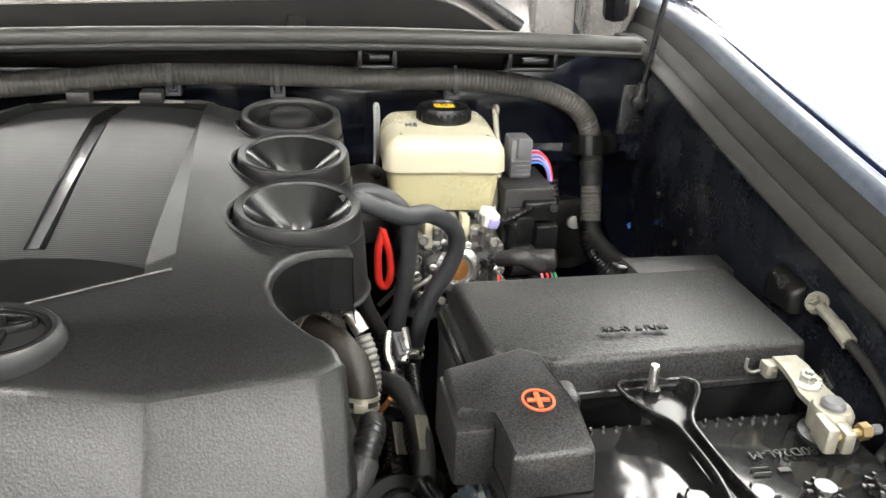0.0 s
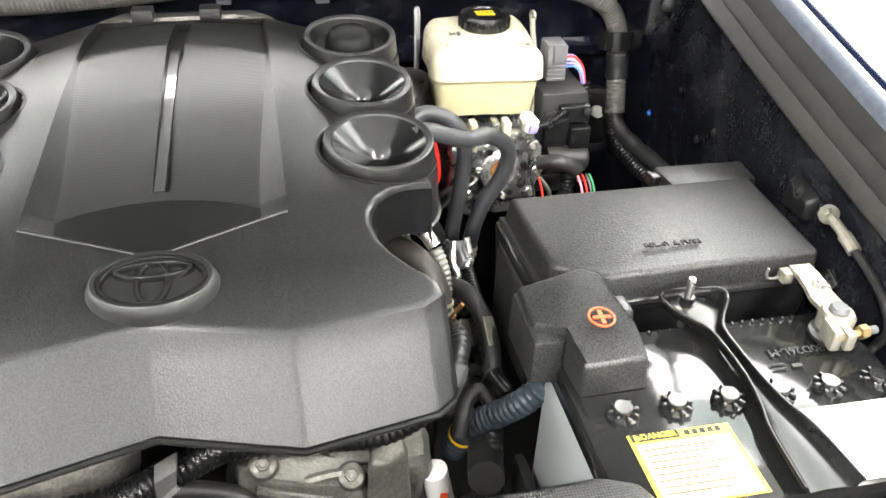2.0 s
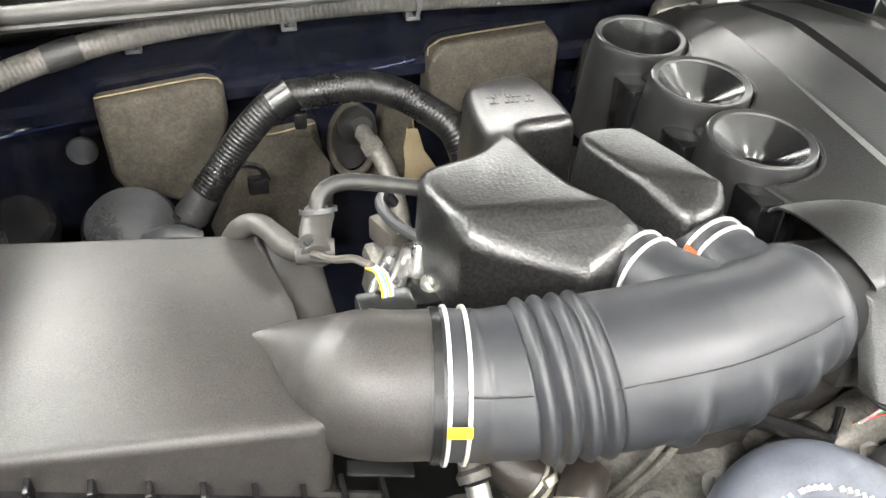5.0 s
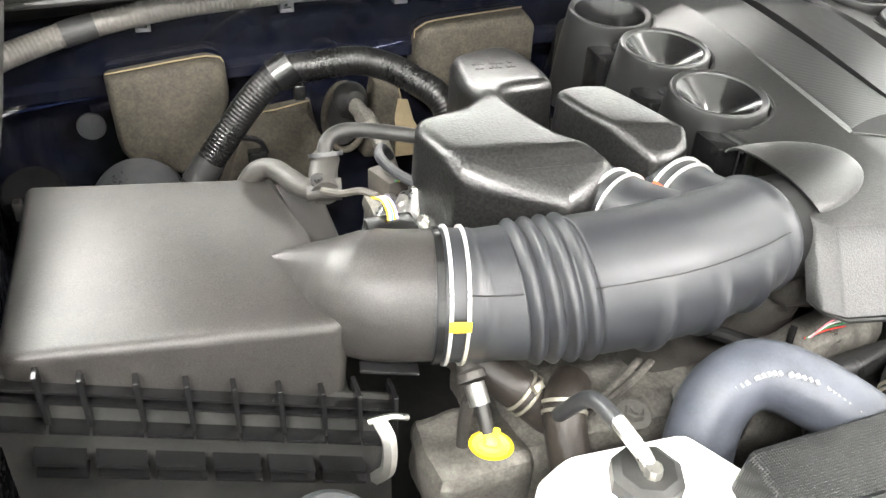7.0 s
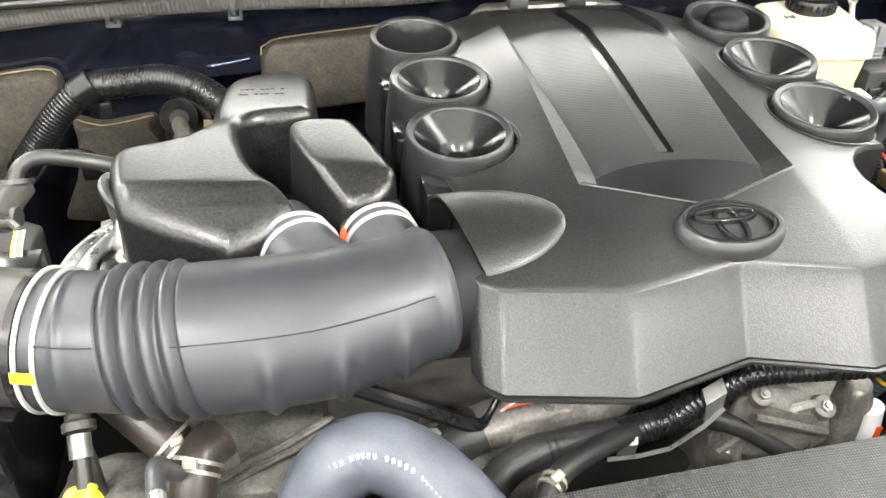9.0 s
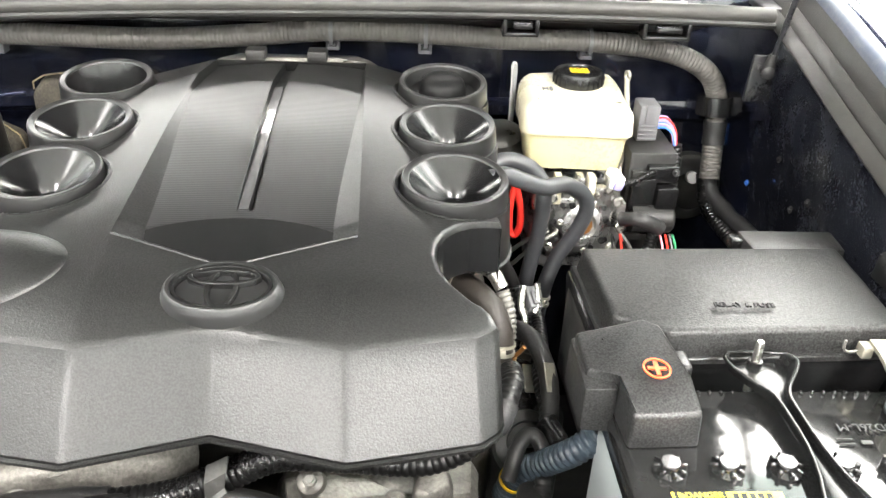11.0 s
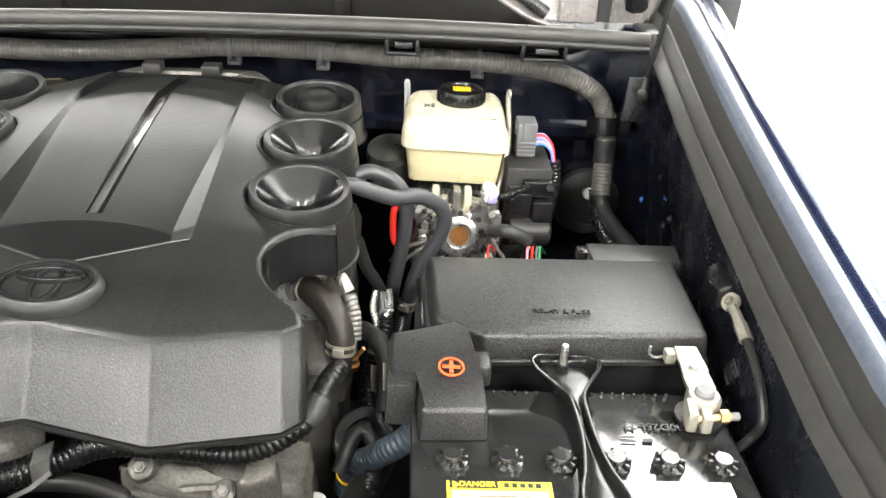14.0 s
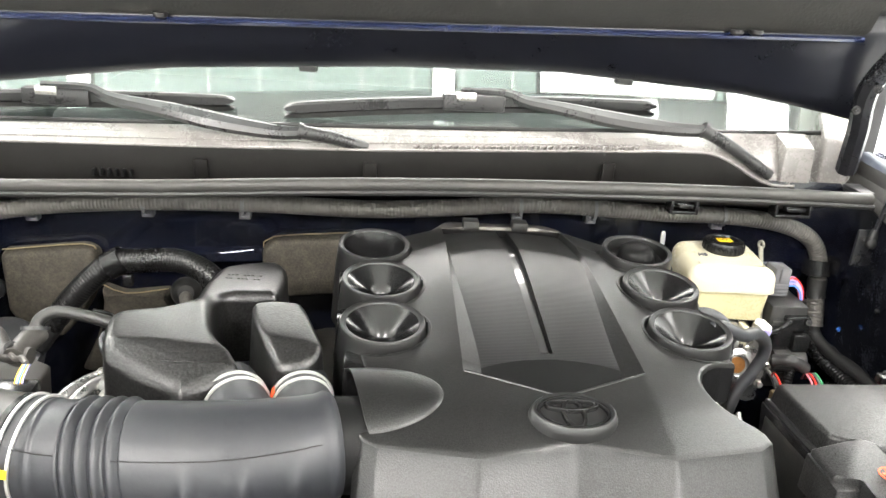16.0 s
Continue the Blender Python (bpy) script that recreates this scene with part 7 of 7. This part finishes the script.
for x, z in ((0.062, 0.9), (0.132, 0.873)):
    part("boss", lathe([(0.014, -0.03), (0.0125, 0.0), (0.011, 0.007), (0.0095, 0.008)], (x, -0.05, z), (0, -0.7, 1), 18), CAST, ab)
    part("bolt", bolt((x, -0.053, z + 0.004), (0, -0.7, 1), 0.006, 0.006), BOLT_GREY, ab)
wp = thing("white_tube", (0.215, -0.03, 0.76), "white plastic tube end with a ringed base and red print", "tube")
part("tube", tube([(0.221, -0.03, 0.77), (0.216, -0.03, 0.8), (0.208, -0.03, 0.842)], 0.0125, 18, 0.01), WHITE, wp)
part("ring", lathe([(0.017, 0), (0.019, 0.003), (0.019, 0.014), (0.016, 0.017)], (0.223, -0.03, 0.765), (-0.16, 0, 1), 24), WHITE, wp)
part("print", box(0.212, 0.219, -0.0432, -0.042, 0.808, 0.824, 0.0003, 1), ORANGE, wp, "small red print")
solid("pulley", lathe([(0.0, 0.01), (0.012, 0.01), (0.014, 0.004), (0.024, 0.002), (0.026, -0.004), (0.024, -0.01)], (0.25, -0.025, 0.76), (0.1, -0.8, 0.6), 32), CAST_DARK, "small round steel idler pulley", "pulley")
rs = thing("resonator_strap", (-0.335, 0.09, 1.05), "narrow pale metal strap between the resonators", "strap")
part("strap", sheet([[(-0.336, 0.1, 1.052), (-0.329, 0.1, 1.052)], [(-0.334, 0.095, 1.042), (-0.326, 0.095, 1.042)], [(-0.328, 0.088, 1.025), (-0.319, 0.088, 1.025)]], 0.0015), TIN, rs)
cw = thing("sensor_wires", (-0.15, -0.07, 0.95), "short bundle of red, green and white sensor wires", "wiring")
for k, m in enumerate((RED, GREEN, PAPER, PINK)):
    part("wire", tube([(-0.185, -0.062 - 0.002 * k, 0.935 + 0.002 * k), (-0.17, -0.068, 0.946 + 0.003 * k), (-0.15, -0.07 + 0.002 * k, 0.948 + 0.002 * k)], 0.0008, 6, 0.003), m, cw)
hose("radiator_hose", [(-0.345, -0.15, 0.87), (-0.343, -0.135, 0.92), (-0.325, -0.122, 0.957), (-0.292, -0.122, 0.972), (-0.258, -0.15, 0.968), (-0.225, -0.2, 0.952), (-0.2, -0.26, 0.93)], 0.0285, HOSE_BLUE, "translucent blue-grey upper radiator hose", ())
RH = bpy.data.objects["radiator_hose"]
for k, q in enumerate(spline([(-0.33, -0.137, 0.978), (-0.3, -0.143, 0.993), (-0.268, -0.162, 0.989), (-0.238, -0.204, 0.975)], 0.0042)):
    if k % 6 != 4:
        part("print_bar", moved(box(-0.0013, 0.0013, -0.0018, 0.0018, -0.0012, 0.0022, 0), Matrix.Translation(q) @ pose(0, 0, 0, 28, 0, 30 - 2.5 * k)), PRINT, RH, "faded white printed marks")
part("paint_dab", moved(box(-0.004, 0.004, -0.012, 0.012, -0.004, 0.0005, 0.001), pose(-0.208, -0.205, 0.972, 20, 18, 25)), GREEN, RH, "pale green paint mark")
hose("outlet_hose", [(-0.285, -0.09, 0.885), (-0.25, -0.065, 0.89), (-0.2, -0.05, 0.9)], 0.025, RUBBER_BLACK, "black rubber hose with steel clamp at the outlet", (0.55,))
hose("heater_hose", [(-0.5, 0.005, 0.945), (-0.478, -0.013, 0.932), (-0.45, -0.034, 0.913), (-0.425, -0.05, 0.89)], 0.019, RUBBER_BROWN, "oily brown rubber heater hose with spring clamp", (0.7,))
hose("heater_hose", [(-0.412, -0.045, 0.925), (-0.426, -0.062, 0.925), (-0.433, -0.085, 0.905), (-0.432, -0.12, 0.86)], 0.018, RUBBER_BROWN, "oily brown rubber heater hose with spring clamp", (0.3,))
hose("drain_hose", [(-0.19, -0.18, 0.93), (-0.16, -0.14, 0.94), (-0.1, -0.1, 0.925), (-0.05, -0.07, 0.9), (0.0, -0.052, 0.884), (0.05, -0.055, 0.865), (0.104, -0.07, 0.83)], 0.009, RUBBER_BLACK, "black rubber hose behind the radiator cover", (0.12,))
r = thing("support_rod", (-0.3, -0.03, 0.94), "bent gloss black steel support rod", "rod")
part("rod", tube([(-0.33, -0.03, 0.96), (-0.3, -0.045, 0.962), (-0.25, -0.055, 0.942), (-0.21, -0.06, 0.922), (-0.197, -0.058, 0.92), (-0.182, -0.045, 0.935)], lambda s: 0.0072 - 0.004 * smooth01((s - 0.8) / 0.1) - 0.002 * smooth01((0.12 - s) / 0.1), 10, 0.005), GLOSS_BLACK, r)
d = thing("dipstick", (-0.518, -0.09, 0.9), "yellow dipstick handle on a steel tube", "dipstick")
part("handle", moved(join(lathe([(0.013, -0.003), (0.0155, 0.0), (0.013, 0.003), (0.0085, 0.002), (0.0085, -0.002), (0.013, -0.003)], seg=28, squash=(1.15, 0.75), cap=False), lathe([(0.0088, -0.0006), (0.0088, 0.0006), (0.0, 0.0008)], seg=20, squash=(1.15, 0.75)), box(-0.006, 0.006, -0.002, 0.014, -0.003, 0.003, 0.002)), pose(-0.506, -0.095, 0.93, 35, 0, -28)), YELLOW, d, "yellow plastic loop handle")
part("sleeve", tube([(-0.5055, -0.086, 0.934), (-0.506, -0.078, 0.943), (-0.507, -0.07, 0.951)], 0.0062, 12, 0.004), RUBBER_BLACK, d)
part("tube", tube([(-0.507, -0.071, 0.95), (-0.5085, -0.058, 0.962)], 0.0085, 14, 0.004), ZINC, d)
part("tube_head", lathe([(0.012, 0), (0.0125, 0.006), (0.0095, 0.009), (0.0085, 0.016)], (-0.5085, -0.055, 0.962), (-0.1, 0.75, 0.6), 16), CAST_DARK, d)
part("guide_tube", tube([(-0.508, -0.06, 0.955), (-0.51, -0.05, 0.92), (-0.51, -0.05, 0.84)], 0.006, 10, 0.01), CAST_DARK, d)
t = thing("coolant_tank", (-0.43, -0.23, 0.8), "white plastic coolant tank with black cap", "tank")
part("tank", block([(-0.5, -0.155, 0.955), (-0.47, -0.145, 0.965), (-0.375, -0.15, 0.965), (-0.345, -0.19, 0.955), (-0.345, -0.3, 0.95), (-0.5, -0.3, 0.95)], 0.78, 0.01, 3, 0.01), WHITE_TANK, t)
cap = part("cap", lathe([(0.026, 0), (0.026, 0.012), (0.02, 0.016), (0.0, 0.016)], (-0.43, -0.185, 0.962), (0, 0, 1), 8), PLASTIC_DULL, t, "black eight-sided cap")
part("spout", join(tube([(-0.43, -0.185, 0.978), (-0.432, -0.178, 0.985), (-0.438, -0.15, 0.992)], 0.006, 10), lathe([(0.007, 0), (0.006, 0.01)], (-0.43, -0.19, 0.975), (0, 0, 1), 10)), STEEL, cap)
hose("overflow_hose", [(-0.438, -0.152, 0.992), (-0.442, -0.12, 0.985), (-0.44, -0.08, 0.93), (-0.42, -0.05, 0.9)], 0.0065, HOSE_GREY, "thin grey overflow hose", ())
wsh = thing("washer_cap", (-0.64, -0.13, 0.85), "round grey washer filler cap", "cap")
part("lid", lathe([(0.0, 0.006), (0.03, 0.005), (0.036, 0.0), (0.036, -0.01), (0.03, -0.014), (0.025, -0.1), (0.03, -0.4), (0.05, -0.48)], (-0.64, -0.135, 0.925), (0.1, -0.15, 1), 36), GREY_CAP, wsh)
part("tab", join(box(-0.69, -0.67, -0.14, -0.125, 0.916, 0.92, 0.001), box(-0.608, -0.59, -0.15, -0.135, 0.914, 0.918, 0.001)), WHITE, wsh)


def build_radiator_cover():
    ob = thing("radiator_cover", (0, -0.26, 0.95), "black textured plastic radiator cover with push clips", "panel")
    top = [(-0.37, -0.205, 1.0), (-0.15, -0.2, 1.001), (0.06, -0.192, 1.001), (0.285, -0.182, 1.0), (0.31, -0.19, 0.998), (0.332, -0.23, 0.995), (0.345, -0.42, 0.985), (-0.4, -0.42, 0.985)]
    part("panel", block(top, 0.965, 0.006, 3, 0.006), MESH_BLACK, ob)
    part("front_roll", block([(-0.4, -0.262, 1.003), (0.15, -0.252, 1.003), (0.33, -0.235, 1.0), (0.335, -0.26, 0.998), (-0.4, -0.3, 0.995)], 0.99, 0.004, 2, 0.004), PLASTIC_FINE, ob)
    for x, y in ((0.155, -0.222), (-0.175, -0.235)):
        part("push_clip", lathe([(0.02, 0), (0.0205, 0.002), (0.018, 0.004), (0.015, 0.001), (0.0125, 0.0012), (0.012, 0.006), (0.01, 0.0075), (0.0, 0.0075)], (x, y, 1.0005), seg=36), PLASTIC_FINE, ob)


build_radiator_cover()


# ---- left rear corner ----
def build_left_rear():
    for name, pts, lab in (("felt_pad", [(-0.774, 1.0), (-0.649, 1.014), (-0.63, 1.005), (-0.629, 0.956), (-0.655, 0.905), (-0.693, 0.856), (-0.76, 0.885), (-0.771, 0.903)], "moulded brown-grey felt pad on the firewall"),
                           ("felt_pad", [(-0.625, 0.945), (-0.589, 0.93), (-0.521, 0.94), (-0.514, 0.887), (-0.5, 0.868), (-0.509, 0.771), (-0.667, 0.797), (-0.617, 0.89)], "moulded brown-grey felt pad behind the conduit"),
                           ("felt_pad", [(-0.369, 1.012), (-0.352, 1.032), (-0.21, 1.045), (-0.19, 1.025), (-0.19, 0.945), (-0.37, 0.93)], "moulded brown-grey felt pad behind the engine"),
                           ("felt_pad", [(-0.431, 0.968), (-0.396, 0.95), (-0.385, 0.85), (-0.45, 0.85)], "moulded brown-grey felt pad beside the pipe")):
        ob = thing(name, (pts[0][0], 0.57, 0.9), lab, "insulation pad", "felt pads")
        y = 0.546 if pts[1] == (-0.352, 1.032) else 0.532
        c = Vector((sum(p[0] for p in pts) / len(pts), 0, sum(p[1] for p in pts) / len(pts)))
        bm = moved(block([(p[0] - c.x, p[1] - c.z, 0.0) for p in pts], -0.03, 0.008, 3, 0.004), Matrix.Translation((c.x, y, c.z)) @ pose(0, 0, 0, 90))
        part("pad", bm, FELT, ob)
        edge = [(p[0], y + 0.012, p[1] + 0.0045) for p in pts[:3]]
        if len(edge) > 1:
            part("pale_edge", tube(edge, 0.0011, 6, 0.02), FELT_EDGE, ob, "pale tan cut edge")
    hose("ac_conduit", [(-0.691, 0.420, 0.899), (-0.638, 0.428, 0.968), (-0.599, 0.435, 1.011), (-0.569, 0.440, 1.031), (-0.531, 0.442, 1.034), (-0.481, 0.435, 1.039), (-0.446, 0.420, 1.034), (-0.419, 0.400, 1.023), (-0.394, 0.370, 1.009), (-0.382, 0.350, 0.979)], 0.0178, LOOM_BLACK, "thick black corrugated conduit arching behind the resonator", (), wraps=((0.02, 0.1),), ridge=0.0006, pitch=0.0046)
    c = thing("conduit_clamp", (-0.58, 0.45, 1.02), "black plastic collar round the conduit", "clamp")
    part("collar", ring_band((-0.569, 0.440, 1.031), (0.85, 0.05, 0.5), 0.0182, 0.026, 0.0025, 28), PLASTIC_SMOOTH, c)
    part("clip", box(-0.559, -0.545, 0.43, 0.445, 0.995, 1.015, 0.003), PLASTIC_SMOOTH, c)
    cap = thing("strut_cap", (-0.77, 0.5, 0.83), "round dusty grey plastic cap by the firewall", "cap")
    part("dome", lathe([(0.056, -0.03), (0.056, 0.0), (0.05, 0.012), (0.032, 0.02), (0.0, 0.022)], (-0.755, 0.46, 0.875), (0, -0.55, 1), 40), GREY_CAP, cap)
    part("spout", tube([(-0.735, 0.41, 0.885), (-0.705, 0.4, 0.897), (-0.68, 0.4, 0.885)], 0.013, 14), GREY_CAP, cap)
    rc = thing("round_cap", (-0.88, 0.5, 0.85), "dark round plastic cap beside the apron", "cap")
    part("lid", lathe([(0.04, -0.03), (0.04, 0.0), (0.034, 0.008), (0.0, 0.01)], (-0.88, 0.5, 0.875), (0, -0.6, 1), 32), PLASTIC_SMOOTH, rc)
    part("tab", box(-0.9, -0.89, 0.46, 0.475, 0.86, 0.885, 0.002), PLASTIC_DULL, rc)
    ov = thing("pipe_grommet", (-0.475, 0.54, 0.92), "oval felt-edged opening round the cooling pipe", "grommet")
    part("rim", tube([(-0.475 + 0.029 * math.cos(q), 0.535, 0.918 + 0.05 * math.sin(q)) for q in (2 * math.pi * k / 24 for k in range(25))], 0.005, 8, 0.006), FELT, ov)
    part("plate", moved(lathe([(0.05, 0), (0.048, 0.002), (0.0, 0.002)], seg=36, squash=(0.58, 0.98)), pose(-0.475, 0.548, 0.918, 90)), RUBBER_BLACK, ov)
    solid("tan_strip", sheet([[(-0.438, 0.4, 1.0), (-0.426, 0.4, 0.998)], [(-0.442, 0.4, 0.975), (-0.418, 0.4, 0.97)], [(-0.44, 0.4, 0.955), (-0.402, 0.4, 0.945)], [(-0.44, 0.405, 0.92), (-0.4, 0.405, 0.92)]], 0.003), FELT_EDGE, "short tan cardboard strip behind the resonator", "strip")
    solid("body_plug", lathe([(0.0185, 0), (0.017, 0.004), (0.0, 0.005)], (-0.804, 0.57, 0.926), (0, -1, 0.1), 28), GREY_CAP, "round grey rubber plug in the firewall", "plug")
    solid("firewall_seam", tube([(-0.95, 0.567, 0.945), (-0.824, 0.567, 0.964), (-0.627, 0.564, 0.984), (-0.52, 0.563, 0.992), (-0.43, 0.563, 1.003), (-0.385, 0.563, 1.01)], 0.0022, 8, 0.02), PAINT_BLUE, "glossy dark blue pressed seam along the firewall", "panel", kind="structure")
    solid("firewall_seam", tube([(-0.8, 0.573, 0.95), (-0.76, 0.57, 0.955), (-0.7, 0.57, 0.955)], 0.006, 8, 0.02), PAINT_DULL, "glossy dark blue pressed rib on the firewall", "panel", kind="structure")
    solid("small_plug", lathe([(0.004, 0), (0.003, 0.003), (0.0, 0.0035)], (-0.395, 0.566, 0.995), (0, -1, 0.1), 12), PINK, "tiny pink plug in the firewall", "plug")
    # heater valve and small hoses
    v = thing("vacuum_valve", (-0.59, 0.14, 1.04), "dusty grey plastic vacuum valve with elbow hoses", "valve")
    part("body", join(tube([(-0.575, 0.165, 1.055), (-0.582, 0.145, 1.05), (-0.585, 0.12, 1.045)], 0.013, 14), tube([(-0.6, 0.13, 1.045), (-0.57, 0.125, 1.045)], 0.01, 12)), DUSTY, v)
    part("elbow", tube([(-0.65, 0.2, 0.98), (-0.645, 0.185, 1.03), (-0.625, 0.17, 1.05), (-0.605, 0.14, 1.045), (-0.595, 0.13, 1.045)], 0.0095, 12, 0.004, wobble=0.2), DUSTY, v)
    part("hose", tube([(-0.578, 0.155, 1.055), (-0.573, 0.168, 1.07), (-0.555, 0.175, 1.076), (-0.52, 0.17, 1.073), (-0.47, 0.16, 1.064)], 0.0072, 12), RUBBER_BLACK, v)
    part("tie", ring_band((-0.576, 0.16, 1.062), (0, 0.5, 1), 0.0145, 0.004, 0.001, 20), GREY_CAP, v)
    part("nut", bolt((-0.59, 0.125, 1.056), (0, -0.6, 0.8), 0.004, 0.004), BOLT_DARK, v)
    a = thing("ac_pipe", (-0.465, 0.45, 0.930), "aluminium air conditioning pipe and fitting", "pipe")
    part("pipe", tube([(-0.485, 0.5, 0.970), (-0.475, 0.46, 0.965), (-0.460, 0.41, 0.945), (-0.455, 0.36, 0.910), (-0.465, 0.3, 0.880), (-0.475, 0.2, 0.880)], 0.0105, 14), CAST, a)
    part("cap", lathe([(0.022, 0), (0.024, 0.01), (0.02, 0.02), (0.012, 0.028)], (-0.480, 0.49, 0.965), (0.15, -0.9, 0.3), 28), RUBBER_BLACK, a)
    part("fitting", lathe([(0.014, 0), (0.014, 0.016), (0.011, 0.018)], (-0.470, 0.445, 0.960), (0.2, -0.9, -0.3), 6), CAST, a)
    m = thing("idle_valve", (-0.52, 0.12, 0.95), "dirty aluminium valve body with bolts and plug", "valve")
    part("body", casting(-0.53, -0.49, 0.12, 0.22, 0.93, 0.985, 0.006, 6, 0.01, 6.0, 40), CAST, m)
    for dx in (0.0, 0.016):
        part("pipe", tube([(-0.553 + dx, 0.095, 0.982), (-0.534 + dx, 0.13, 0.997), (-0.516 + dx, 0.165, 0.996), (-0.5 + dx, 0.21, 0.98)], 0.0078, 14), CAST_BRIGHT, m, "bright aluminium pipe")
    part("sensor_body", join(lathe([(0.009, 0), (0.0095, 0.014), (0.007, 0.018), (0.007, 0.03), (0.005, 0.034)], (-0.497, 0.14, 0.99), (0.1, 0.2, 1), 14), box(-0.504, -0.49, 0.14, 0.165, 0.985, 1.005, 0.003)), CAST_BRIGHT, m, "pale metal sensor body")
    part("bolt", bolt((-0.489, 0.122, 0.998), (0, -0.3, 1), 0.0062, 0.007), STEEL, m)
    part("bracket", box(-0.512, -0.474, 0.1, 0.14, 0.99, 0.997, 0.002), PLASTIC_SMOOTH, m)
    part("plug", moved(box(-0.012, 0.012, -0.02, 0.02, 0, 0.025, 0.003), pose(-0.505, 0.205, 0.985, 0, 0, 20)), RUBBER_DUSTY, m, "dusty brown plug")
    part("lead", tube([(-0.496, 0.228, 1.015), (-0.506, 0.222, 1.029), (-0.515, 0.2, 1.032), (-0.507, 0.175, 1.027), (-0.487, 0.153, 1.02), (-0.475, 0.145, 1.012)], 0.0052, 10), HOSE_GREY, m)
    for k, wire in enumerate((GREEN, YELLOW, WHITE)):
        part("wire", tube([(-0.503 + 0.003 * k, 0.185, 1.01), (-0.497 + 0.003 * k, 0.17, 1.022), (-0.49 + 0.002 * k, 0.158, 1.02), (-0.486, 0.148, 1.01)], 0.001, 6, 0.004), wire, m)
    p = thing("pressure_clip", (-0.6, 0.5, 0.9), "small black plastic clip on the felt pad", "clip")
    part("clip", join(box(-0.615, -0.59, 0.49, 0.51, 0.88, 0.9, 0.003), tube([(-0.59, 0.5, 0.895), (-0.6, 0.5, 0.915), (-0.63, 0.505, 0.92)], 0.004, 8)), PLASTIC_SMOOTH, p)


build_left_rear()
